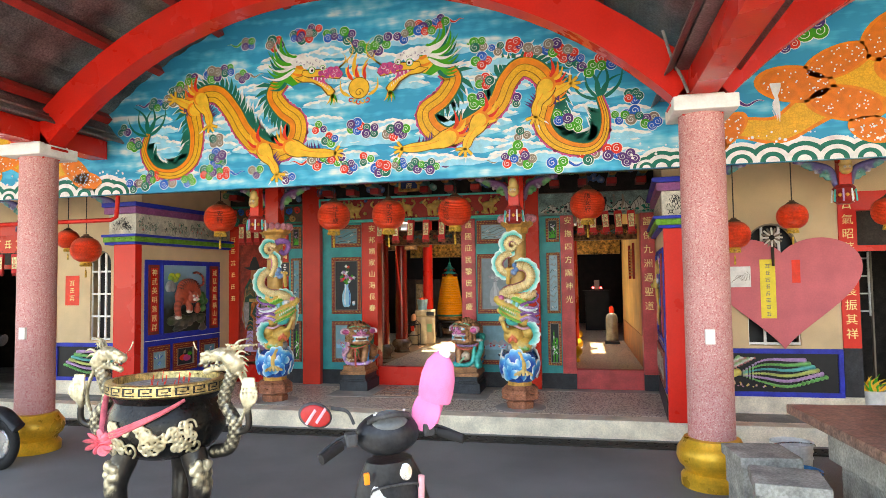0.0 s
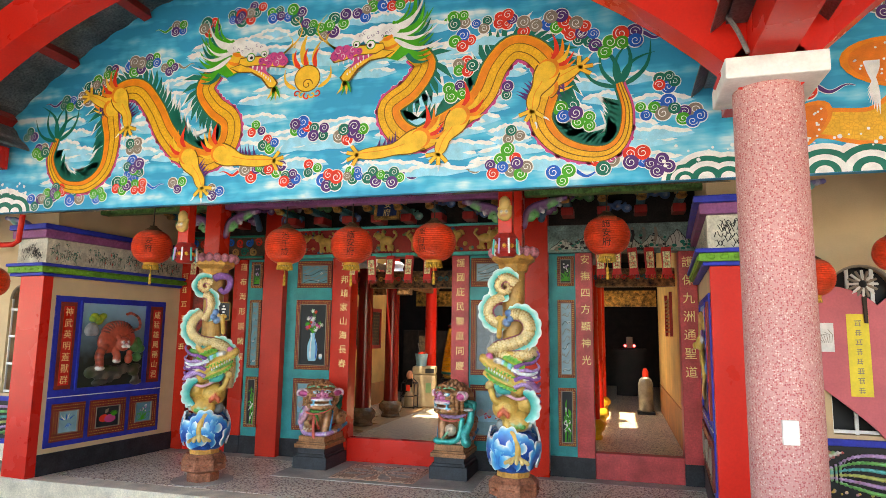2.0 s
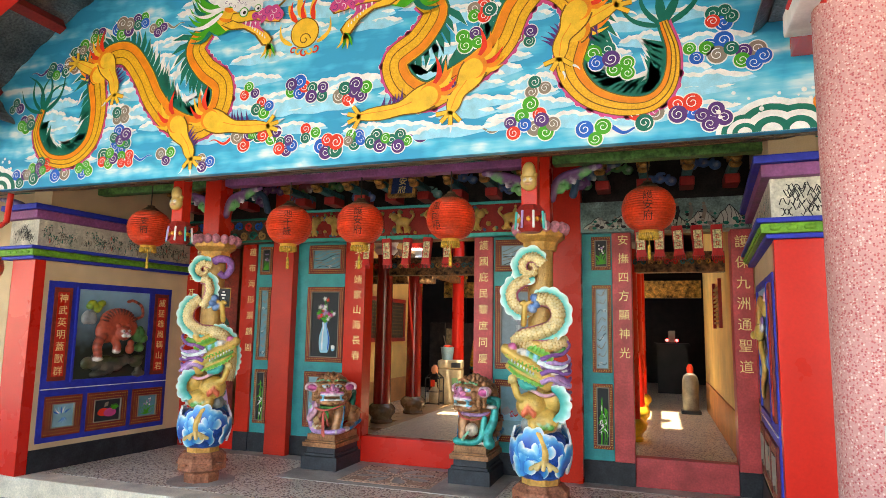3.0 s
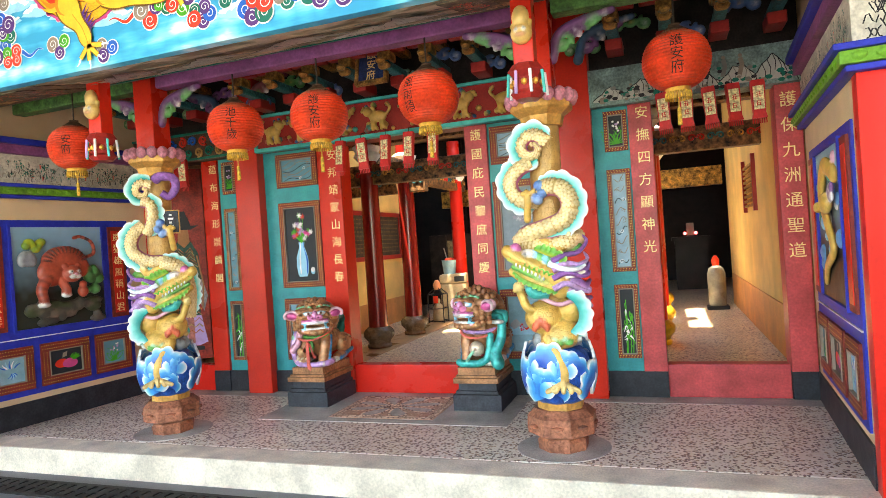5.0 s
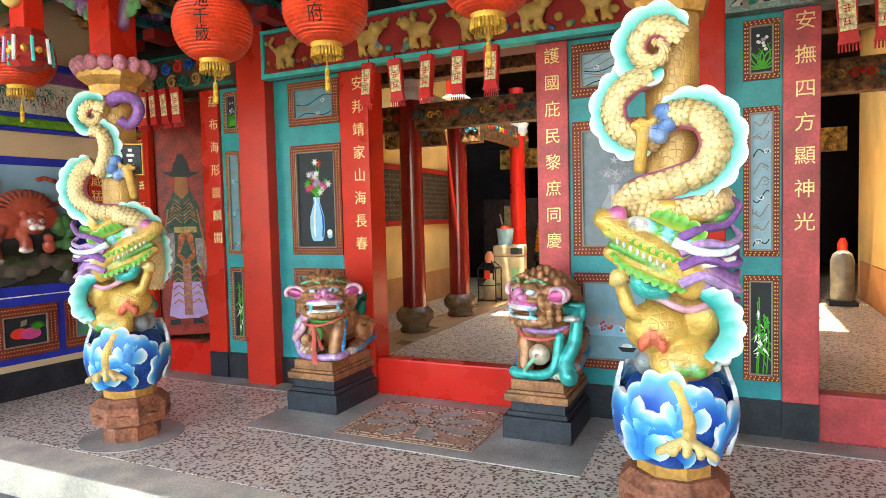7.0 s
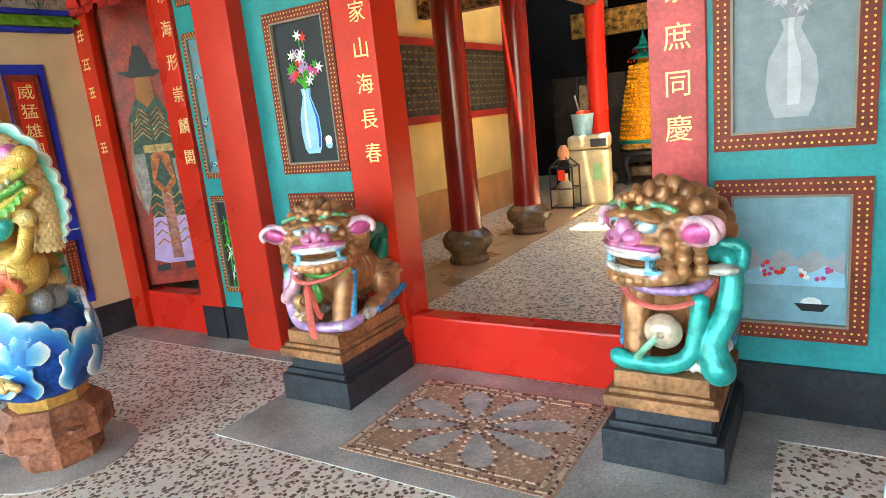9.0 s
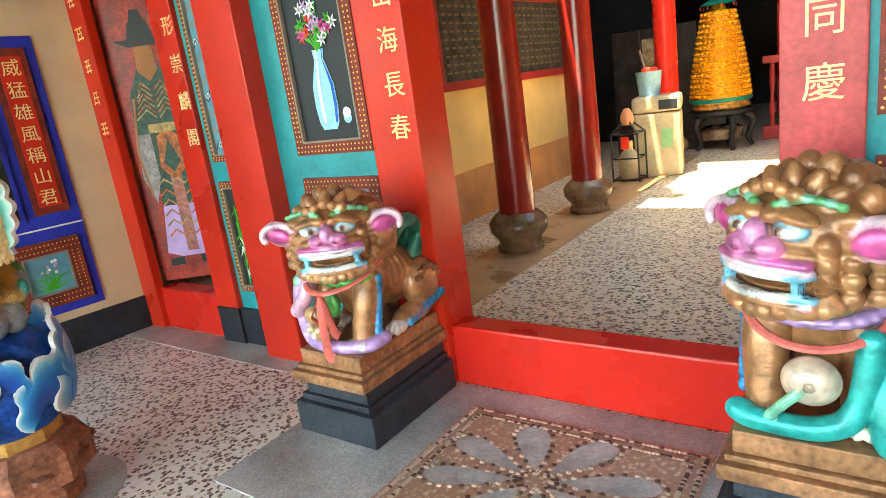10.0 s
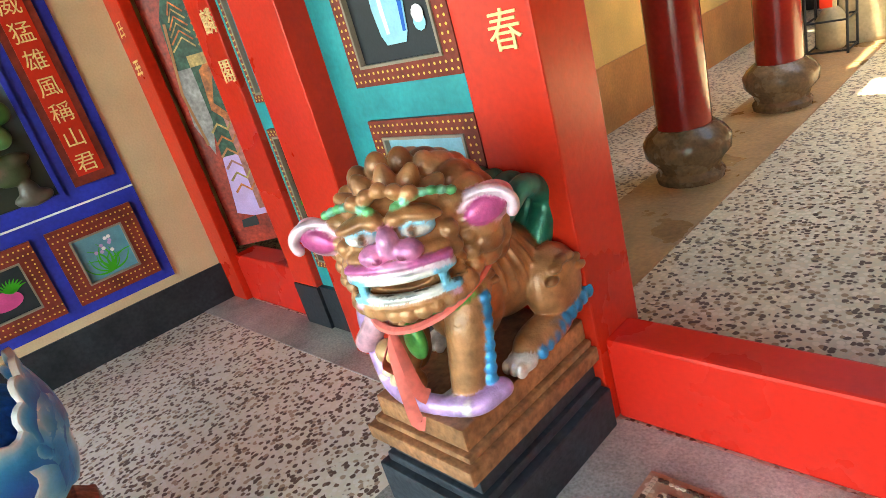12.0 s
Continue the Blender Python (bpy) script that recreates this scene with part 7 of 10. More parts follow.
B(0.15, -0.08, 1.14, (0.035, 0.03, 0.033), TR)
tiger = c.build("tiger_relief", FIGURE, tp)
tiger["label"] = "red tiger with cub modelled among dark rocks"
tiger.location = (0, -0.01, 0)

tp2, tu = side_panel(RIGHT, 0.15, 1.54, True, "騰雲駕霧施甘雨", "吐氣揚眉濟萬民")
for ob in list(tp2.children):
    if ob.name.startswith("text_board"):
        for ch in list(ob.children):
            if ch.name.startswith("character"):
                bpy.data.objects.remove(ch)
c = Clay(0.008, 0.014, 0.004)
random.seed(21)
c.rope([(tu + 0.25, -0.05, 1.5), (tu + 0.05, -0.08, 1.56), (tu - 0.1, -0.08, 1.4), (tu + 0.1, -0.1, 1.25), (tu + 0.2, -0.08, 1.1), (tu - 0.05, -0.07, 1.0), (tu - 0.2, -0.05, 0.9)], lambda u: 0.05 - 0.02 * u, CGOLD, 60)
for k in range(30):
    c.ball((tu + random.uniform(-0.32, 0.32), -0.03, random.uniform(0.85, 1.6)), random.uniform(0.025, 0.055), random.choice((CSKY, CWHT, CPUR, CTEAL, CROSE, (0.1, 0.3, 0.6))))
c.ball((tu + 0.18, -0.13, 1.35), (0.07, 0.07, 0.06), CGOLD)
c.ball((tu + 0.13, -0.2, 1.33), (0.05, 0.05, 0.03), CGOLD)
for k in range(8):
    c.ball((tu + 0.22 + 0.012 * k, -0.1, 1.4 + 0.03 * math.sin(k * 2)), 0.028, CPUR if k % 2 else CWHT)
dr = c.build("dragon_relief", FIGURE, tp2)
dr.scale = (1, 0.45, 1)
dr["label"] = "golden dragon modelled among pale blue clouds"

# flower mosaic set in the porch floor
mos = thing("floor_mosaic", "brown pebble mosaic of an eight-petalled flower in the porch floor", "floor mosaic")
MOS1 = terrazzo("brown_mosaic_chips", (0.46, 0.28, 0.17), [(0, (0.62, 0.38, 0.24)), (0.4, (0.46, 0.25, 0.15)), (0.7, (0.72, 0.55, 0.38))], 60, 0.4)
part("field", bx(-2.52, -1.66, 7.7, 8.355, 0.0, 0.007), MOS1, mos)
bm = bmesh.new()
for k in range(8):
    a = radians(22.5 + 45 * k)
    pts = []
    for j in range(20):
        q = 2 * math.pi * j / 20
        r, s_ = 0.165 + 0.12 * math.cos(q), 0.065 * math.sin(q) * (0.6 + 0.4 * math.cos(q))
        pts.append((-2.1 + 1.3 * (r * math.cos(a) - s_ * math.sin(a)), 8.03 + (r * math.sin(a) + s_ * math.cos(a))))
    bm.faces.new([bm.verts.new((x, y, 0.0095)) for x, y in pts])
part("petal_field", bm, mat("worn_grey_petal_cement", (0.48, 0.45, 0.4), 0.6, vary=0.15, scale=10, bump=0.2), mos, "grey petals")
peb = bmesh.new()
random.seed(4)
for k in range(8):
    a = radians(22.5 + 45 * k)
    for j in range(26):
        q = 2 * math.pi * j / 26
        r, s_ = 0.165 + 0.13 * math.cos(q), 0.075 * math.sin(q) * (0.6 + 0.4 * math.cos(q))
        blob(peb, (-2.1 + 1.3 * (r * math.cos(a) - s_ * math.sin(a)), 8.03 + (r * math.sin(a) + s_ * math.cos(a)), 0.009), (0.0105, 0.0085, 0.005), sub=1, mi=random.choice((0, 1)))
for j in range(60):
    u = j / 60
    for x, y in ((-2.5 + 0.82 * u, 7.72), (-2.5 + 0.82 * u, 8.335), (-2.5, 7.72 + 0.615 * u), (-1.68, 7.72 + 0.615 * u), (-2.46 + 0.74 * u, 7.755), (-2.46 + 0.74 * u, 8.3), (-2.465, 7.75 + 0.55 * u), (-1.715, 7.75 + 0.55 * u)):
        blob(peb, (x, y, 0.008), (0.0085, 0.0075, 0.004), sub=1, mi=random.choice((0, 1, 1)))
tagged(part("pebble_trim", peb, [mat("dark_pebble", (0.1, 0.05, 0.035), 0.4), mat("tan_pebble", (0.55, 0.4, 0.28), 0.4)], mos, "lines of small pebbles"), kind="stuff")


# ---- ink paintings on the soffit and the lintels ----
LOTUSGROUND = mat("dark_brown_lotus_ground", (0.13, 0.07, 0.035), 0.55, vary=0.3, scale=9)
INKCOL = [P_BLACK, P_TAUPE, P_DKGREEN, paint("pale_gold_line", (0.5, 0.3, 0.1)), paint("grey_ink_wash", (0.2, 0.2, 0.18)), paint("pale_wash", (0.5, 0.5, 0.44)), P_RED]
dy, dz = 7.0 - FASC - 0.06, 0.17
slope = math.hypot(dy, dz)
UNDER = Matrix(((1, 0, 0, 0), (0, -dz / slope, -dy / slope, 7.0), (0, dy / slope, -dz / slope, 2.6), (0, 0, 0, 1))) @ Matrix.Translation((0, -0.006, 0))


def ridge(bm, x, z, w, h, d, mi, seed):
    """A peak in ink: a ragged outline, a wash inside it and hatching down its side."""
    random.seed(seed)
    pts = [(x + w * (i / 9 - 0.5), z + h * (1 - abs(i / 9 - 0.45) * 1.9) * random.uniform(0.75, 1.05)) for i in range(10)]
    leaf(bm, [(x + w * 0.5, z)] + [(x - w * 0.5, z)] + pts, d, 5)
    ribbon(bm, pts, 0.007, d + 0.0006, 0)
    for k in range(7):
        px, pz = pts[2 + k]
        ribbon(bm, [(px, pz), (px + 0.02, pz - 0.3 * h), (px + 0.012, max(z, pz - 0.6 * h))], 0.005, d + 0.0008, mi)


bm = bmesh.new()
for k in range(17):
    x = -3.62 + 0.16 * k
    ridge(bm, x, 0.12 + 0.24 * ((k * 5) % 4) / 4, 0.4 + 0.1 * (k % 3), 0.1 + 0.05 * (k % 4), 0.002 + 0.0009 * (k % 9), 4 if k % 2 else 0, k)
random.seed(51)
for k in range(150):
    x, z = random.uniform(-3.75, -0.98), random.uniform(0.08, 0.6)
    if k % 3:
        disc(bm, x, z, random.uniform(0.008, 0.02), 0.0115 + 0.00002 * k, random.choice((0, 2, 4, 1)), 6, 1.6)
    else:
        ribbon(bm, [(x, z), (x + 0.08, z + 0.01), (x + 0.2, z - 0.004)], 0.004, 0.0112 + 0.00002 * k, random.choice((0, 4)))
sp = structure(finish("ceiling_painting_landscape", bm, INKCOL))
sp.matrix_world = UNDER
for x0, x1 in ((-0.72, 0.72), (-5.0, -4.4)):
    bm = bmesh.new()
    prism(bm, [(x0, 0.05), (x1, 0.05), (x1, slope - 0.05), (x0, slope - 0.05)], -0.004, 0.0, 0)
    random.seed(int(10 * x1))
    for k in range(11 if x1 > 0 else 4):
        x, z = x0 + (k + 0.5) * (x1 - x0) / (11 if x1 > 0 else 4), 0.2 + 0.22 * (k % 3) / 2
        for j in range(7):
            flame(bm, x, z, radians(-20 + 36 * j), 0.13, 0.0046 + 0.0004 * j, 1, 0.4, 0.2)
        ribbon(bm, [(x, z), (x + 0.05, z + 0.12), (x - 0.04, z + 0.25)], 0.012, 0.0044, 1)
    sp = structure(finish("ceiling_painting_lotus", bm, [LOTUSGROUND, INKCOL[3]]))
    sp.matrix_world = UNDER
for x0, x1 in ((-4.38, -3.82), (-0.96, -0.74), (0.74, 0.96)):
    bm = bmesh.new()
    prism(bm, [(x0, 0.04), (x1, 0.04), (x1, slope - 0.04), (x0, slope - 0.04)], -0.0065, 0.0, 0)
    random.seed(int(100 * x1))
    for k in range(int(150 * (x1 - x0))):
        c = random.choice((1, 2, 3, 4))
        ribbon(bm, spiral(random.uniform(x0 + 0.04, x1 - 0.04), random.uniform(0.08, slope - 0.08), random.uniform(0.02, 0.045), 1.3, random.uniform(0, 6), random.choice((-1, 1)), 10), 0.008, 0.007 + 0.00003 * k, c)
    sp = structure(finish("ceiling_painting_scrolls", bm, [SOFTRIM, P_DKGREEN, P_RED, INKCOL[3], P_TAUPE]))
    sp.matrix_world = UNDER
for name, x0, x1 in (("right", -0.45, 0.96),):
    bm = bmesh.new()
    for k in range(6):
        ridge(bm, x0 + 0.16 + 0.22 * k, 2.27, 0.3, 0.12 + 0.04 * (k % 3), 0.0015 + 0.0009 * k, 0 if k % 2 else 4, 60 + k)
    random.seed(71)
    for k in range(110):
        disc(bm, random.uniform(x0 + 0.03, x1 - 0.03), random.uniform(2.25, 2.31) + 0.12 * random.random() ** 4, random.uniform(0.006, 0.018), 0.0085 + 0.00003 * k, random.choice((2, 2, 0, 4, 1)), 6, 1.5)
    for k in range(4):
        x = x0 + 0.7 + 0.11 * k
        ribbon(bm, [(x, 2.33), (x + 0.02, 2.4), (x + 0.01, 2.45)], 0.03, 0.0125, (6, 0, 4, 1)[k])
        disc(bm, x + 0.01, 2.465, 0.014, 0.013, 1, 8)
    lt = structure(finish("lintel_painting_" + name, bm, INKCOL))
    lt.location = (0, WALL - 0.1, 0)
lc = thing("lintel_carving", "gilt, red and blue scroll carving along the dark lintel", "carving")
random.seed(83)
for k in range(18):
    bm = bmesh.new()
    x, z = -4.9 + 0.062 * k, 2.32 + 0.11 * (k % 2)
    tube(bm, [(px, WALL - 0.112, pz) for px, pz in spiral(x, z, 0.05, 1.5, 0.9 * k, (-1) ** k, 14)], 0.011, 6)
    part("scroll", bm, (INKCOL[3], P_RED, P_DKGREEN, P_BLUE)[k % 4], lc, smooth=True)
for z0 in (2.25, 2.495):
    part("fillet", bx(-4.96, -3.78, WALL - 0.118, WALL - 0.1, z0, z0 + 0.022, bevel=0.004), P_DKGREEN, lc)


# ---- lanterns, frieze and carved brackets ----
def lantern_skin(name):
    m = mat(name, (0.68, 0.058, 0.02), 0.42, vary=0.16, scale=7, bump=0.05)
    b = m.node_tree.nodes["Principled BSDF"]
    t = m.node_tree
    co = t.nodes.new("ShaderNodeTexCoord")
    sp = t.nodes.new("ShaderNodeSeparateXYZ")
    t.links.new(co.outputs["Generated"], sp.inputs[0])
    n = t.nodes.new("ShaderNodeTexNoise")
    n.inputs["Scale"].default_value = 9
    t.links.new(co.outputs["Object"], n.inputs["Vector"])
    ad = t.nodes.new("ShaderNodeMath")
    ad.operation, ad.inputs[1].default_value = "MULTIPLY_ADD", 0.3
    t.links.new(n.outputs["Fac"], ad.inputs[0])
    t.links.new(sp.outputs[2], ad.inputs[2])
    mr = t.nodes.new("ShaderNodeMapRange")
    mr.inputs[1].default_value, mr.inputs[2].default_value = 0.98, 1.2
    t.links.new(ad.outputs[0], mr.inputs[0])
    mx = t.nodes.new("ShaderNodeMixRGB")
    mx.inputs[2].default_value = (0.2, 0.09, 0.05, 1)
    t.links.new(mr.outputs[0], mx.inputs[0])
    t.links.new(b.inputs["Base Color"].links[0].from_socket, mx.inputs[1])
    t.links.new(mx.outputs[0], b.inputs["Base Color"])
    b.inputs["Subsurface Weight"].default_value = 0.15
    b.inputs["Subsurface Radius"].default_value = (0.05, 0.01, 0.005)
    return m


LSKIN = lantern_skin("red_lantern_cloth")
LDARK = mat("sooty_lantern_cap", (0.12, 0.07, 0.04), 0.7, vary=0.3, scale=12)
FRINGE = mat("yellow_fringe", (0.6, 0.36, 0.05), 0.7, vary=0.25, scale=40)
INK = mat("black_lettering_ink", (0.03, 0.015, 0.012), 0.6, vary=0.1)
CORD = mat("dark_cord", (0.05, 0.04, 0.03), 0.8)


def lantern(x, y, z, r, text, hang, turn=0, tassel=True):
    t = thing("paper_lantern", "round red ribbed lantern with gold collar and fringe", "lantern", "red lanterns")
    t.matrix_world = pose(x, y, z, 0, 0, turn)
    h = r * 0.9
    prof = []
    n = 44
    for i in range(n + 1):
        a = radians(-72 + 144 * i / n)
        prof.append((r * math.cos(a) ** 0.8 + (0.006 * r / 0.2 if i % 2 else 0), h * math.sin(a)))
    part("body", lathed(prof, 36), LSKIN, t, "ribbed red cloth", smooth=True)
    part("top_cap", lathed([(r * 0.42, h * 0.93), (r * 0.44, h * 0.98), (r * 0.3, h * 1.08), (r * 0.16, h * 1.2), (r * 0.18, h * 1.25)], 24), LDARK, t, "sooty cap", smooth=True)
    part("bottom_collar", lathed([(r * 0.34, -h * 1.1), (r * 0.36, -h * 1.02), (r * 0.4, -h * 0.93)], 24), GOLD, t, smooth=True)
    bm = bmesh.new()
    for k in range(28):
        a = 2 * math.pi * k / 28
        tube(bm, [(r * 0.35 * math.cos(a), r * 0.35 * math.sin(a), -h * 1.08), (r * 0.37 * math.cos(a), r * 0.37 * math.sin(a), -h * 1.32)], r * 0.035, 4)
    part("fringe", bm, FRINGE, t, "yellow thread fringe")
    if tassel:
        bm = bmesh.new()
        tube(bm, [(0, 0, -h * 1.1), (0, 0, -h * 1.6)], r * 0.018, 5)
        tube(bm, [(0, 0, -h * 1.6), (0, 0, -h * 1.7), (0, 0, -h * 2.2)], lambda u: r * (0.05 + 0.02 * u), 8)
        part("tassel", bm, FRINGE, t)
    bm = bmesh.new()
    tube(bm, [(0, 0, h * 1.2), (0, 0, hang - z)], 0.006, 5)
    part("cord", bm, CORD, t)
    size = r * 0.4
    for i, ch in enumerate(text):
        cz = (len(text) - 1) / 2 * size * 0.98 - i * size * 0.98
        ob = writing(ch, size, t, Matrix.Identity(4), INK, "character", depth=0.0)
        for v in ob.data.vertices:
            lx, lz = v.co.x, v.co.y - size * 0.36 + cz
            s_ = max(-0.98, min(0.98, lz / h))
            rr = r * math.cos(math.asin(s_)) ** 0.8 + 0.007
            a = lx / rr
            v.co = Vector((rr * math.sin(a), -rr * math.cos(a), lz))


for x, y, z, text, turn in ((-4.28, 7.15, 2.22, "安府", 30), (-2.81, 7.2, 2.2, "池千歲", 28), (-2.13, 7.2, 2.19, "護安府", 20), (-1.34, 7.2, 2.2, "風雨順", -20), (0.14, 7.42, 2.25, "護安府", 0)):
    lantern(x, y, z, 0.19, text, 2.62 if -3.6 < x < -0.64 else 3.1, turn)
for x, y, z, r in ((-6.25, 6.9, 2.0, 0.13), (-5.85, 6.75, 1.85, 0.17), (2.1, 6.95, 2.0, 0.14), (1.55, 6.9, 1.83, 0.15), (2.95, 6.95, 2.02, 0.15)):
    lantern(x, y, z, r, "", 3.1)

# hanging red paper packets
PACKET = mat("red_paper", (0.62, 0.03, 0.03), 0.5, vary=0.1, scale=20)


def packet(x, y, z):
    t = thing("hanging_packet", "small red paper packet with a gold print, hung from the lintel", "paper charm", "row of red packets")
    t.matrix_world = pose(x, y, z - 0.02, random.uniform(-4, 4), random.uniform(-4, 4), random.uniform(-12, 12)) @ Matrix.Diagonal((1.15, 1.0, 1.2, 1))
    bm = bmesh.new()
    prism(bm, [(-0.036, 0.11), (0.036, 0.11), (0.04, 0.09), (0.034, -0.08), (0.042, -0.11), (-0.042, -0.11), (-0.034, -0.08), (-0.04, 0.09)], -0.02, 0.02)
    part("wrapper", bm, PACKET, t)
    part("print", bx(-0.03, 0.03, -0.022, -0.02, -0.06, 0.075), mat("gold_print", (0.85, 0.66, 0.36), 0.5, vary=0.2, scale=60) if "gold_print" not in bpy.data.materials else bpy.data.materials["gold_print"], t, "gold printed label")
    for k in (0, 1):
        bm = bmesh.new()
        strokes(bm, 0, 0.025 - 0.05 * k, 0.035, 0.0235, 3 + k)
        part("print_mark", bm, PACKET, t)
    bm = bmesh.new()
    for k in range(7):
        tube(bm, [(-0.036 + 0.012 * k, 0, -0.105), (-0.038 + 0.0127 * k, 0, -0.14)], 0.004, 4)
    part("fringe", bm, PACKET, t)
    bm = bmesh.new()
    tube(bm, [(0, 0, 0.11), (0, 0, 0.14), (0, 0.095, 0.15)], 0.003, 4)
    part("thread", bm, CORD, t)


random.seed(8)
for i in range(5):
    packet(-2.6 + 0.215 * i, 8.33, 2.12)
    packet(0.06 + 0.155 * i, 8.33, 2.15)
for i in range(4):
    packet(-4.68 + 0.12 * i, 8.35, 2.15)

# carved frieze over the middle door
fz = thing("carved_frieze", "red frieze board with gilt animal carvings and turquoise border", "frieze")
part("board", bx(-3.49, -0.75, 8.4, 8.45, 2.26, 2.56), RED_DARK, fz)
for k, (z0, z1) in enumerate(((2.235, 2.27), (2.55, 2.575))):
    part("border", bx(-3.51, -0.73, 8.37, 8.45, z0, z1, bevel=0.006), P_TURQ, fz, "turquoise border")
part("border", bx(-3.51, -3.485, 8.375, 8.45, 2.27, 2.55), P_TURQ, fz)
random.seed(12)
CG = (0.62, 0.38, 0.09)
for i, x in enumerate((-3.3, -2.98, -2.62, -2.24, -1.88, -1.5, -1.12)):
    c = Clay(0.008, 0.012, 0.004)
    s = random.choice((-1, 1))
    c.ball((x, 8.38, 2.41), (0.085, 0.035, 0.05), CG)
    c.ball((x + s * 0.085, 8.36, 2.45), (0.042, 0.035, 0.04), CG)
    for k in range(4):
        px = x + (-0.06 + 0.04 * k)
        c.rope([(px, 8.375, 2.4), (px + 0.01 * (-1) ** k, 8.37, 2.34), (px + 0.015, 8.365, 2.3)], 0.016, CG, 8)
    c.rope([(x - s * 0.08, 8.38, 2.42), (x - s * 0.12, 8.37, 2.47), (x - s * 0.09, 8.37, 2.51)], 0.014, CG, 10)
    for k in range(9):
        c.ball((x + s * (0.03 + 0.014 * k), 8.37, 2.47 + 0.02 * math.sin(k * 2)), 0.016, (0.65, 0.42, 0.1))
    for k in range(7):
        c.ball((x + random.uniform(-0.17, 0.17), 8.39, random.uniform(2.29, 2.36)), random.uniform(0.016, 0.03), random.choice(((0.05, 0.15, 0.4), (0.05, 0.3, 0.25), CG, (0.4, 0.05, 0.04))))
        c.ball((x + random.uniform(-0.17, 0.17), 8.39, random.uniform(2.46, 2.53)), random.uniform(0.014, 0.024), random.choice(((0.05, 0.15, 0.4), CG, (0.2, 0.35, 0.1))))
    c.build("gilt_carving", FIGURE, fz)["label"] = "gilt beast carving"

# purple tie beam between the dragon columns, continued over the side bays
for nm, x0, x1 in (("middle", -3.5, -0.74), ("right", -0.54, 0.96), ("left", -5.0, -3.7)):
    structure(finish("tie_beam_" + nm, bx(x0, x1, 7.19, 7.3, 2.58, 2.68, bevel=0.015), PURPLE if nm == "middle" else mat("green_tie_beam_paint_" + nm, (0.08, 0.2, 0.05), 0.5, vary=0.3, scale=14)))
structure(finish("tie_beam_back", bx(-5.0, 1.0, 7.9, 8.0, 2.9, 3.0, bevel=0.01), DARK))


def spandrel(x, y, z, s, ca, cb, k=1.0):
    """A scrolled wooden bracket carved in leaves, under a beam beside a post."""
    c = Clay(0.009, 0.012, 0.005)
    P = lambda u, w: (s * u * k, 0, w * k)
    c.rope([P(0, -0.2), P(0.05, -0.06), P(0.18, 0.0), P(0.36, 0.03)], lambda u: (0.034 - 0.012 * u) * k, ca, 26)
    for (u, w, r, col) in ((0.07, -0.12, 0.06, cb), (0.15, -0.05, 0.05, ca), (0.25, -0.01, 0.04, cb)):
        c.rope([P(u + r * (1 - 0.8 * i / 12) * math.cos(i * 0.7), w + r * (1 - 0.8 * i / 12) * math.sin(i * 0.7)) for i in range(13)], 0.015 * k, col, 30)
        c.ball(P(u, w), 0.014 * k, CWHT)
    for i in range(7):
        c.ball(P(0.02 + 0.05 * i, -0.17 + 0.032 * i), (0.02 * k, 0.018 * k, 0.026 * k), CWHT if i % 3 == 0 else cb)
    o = c.build("carved_bracket", FIGURE)
    o.location = (x, y, z)
    tagged(o, "scrolled bracket carved and painted in purple and green", "bracket", "carved brackets")


V, G2 = (0.16, 0.05, 0.17), (0.1, 0.36, 0.1)
for x in (-3.6, -0.64):
    spandrel(x - 0.085, COLY, 2.53, -1, V, G2)
    spandrel(x + 0.085, COLY, 2.53, 1, V, G2)
    spandrel(x - 0.13 if x < -2 else x + 0.13, 8.2, 2.78, -1 if x < -2 else 1, (0.05, 0.12, 0.2), V, 1.1)
    spandrel(x + 0.13 if x < -2 else x - 0.13, 8.3, 2.85, 1 if x < -2 else -1, (0.25, 0.05, 0.06), G2, 1.1)

# stacked bracket sets on the lintels
BTEAL = mat("teal_bracket_paint", (0.03, 0.16, 0.17), 0.55, vary=0.3, scale=15)
BGOLD = mat("old_gold_bracket_paint", (0.42, 0.22, 0.06), 0.5, 0.2, vary=0.3, scale=15)


def bracket_set(x):
    t = thing("bracket_set", "stacked timber bracket set in dark painted colours above the lintel", "bracket", "bracket sets")
    t.location = (x, 8.2, 2.58)
    part("block", bx(-0.06, 0.06, -0.06, 0.16, 0.0, 0.08, bevel=0.01), RED_DARK, t)
    part("arm", bx(-0.04, 0.04, -0.3, 0.2, 0.08, 0.14, bevel=0.012), BTEAL, t)
    part("block", bx(-0.055, 0.055, -0.3, -0.18, 0.14, 0.21, bevel=0.01), BGOLD, t)
    part("arm", bx(-0.16, 0.16, -0.27, -0.21, 0.21, 0.27, bevel=0.014), RED_DARK, t)
    part("arm", bx(-0.04, 0.04, -0.55, 0.2, 0.27, 0.33, bevel=0.012), BGOLD, t)
    for s in (-1, 1):
        part("cap_block", bx(s * 0.13 - 0.04, s * 0.13 + 0.04, -0.29, -0.19, 0.27, 0.33, bevel=0.008), BTEAL, t)
    bm = bmesh.new()
    blob(bm, (0, -0.3, 0.1), (0.05, 0.05, 0.035), sub=2, lump=0.3)
    blob(bm, (0, -0.36, 0.12), (0.035, 0.05, 0.025), sub=2, lump=0.3)
    part("carved_nose", bm, BGOLD, t, "carved beast nose", smooth=True)


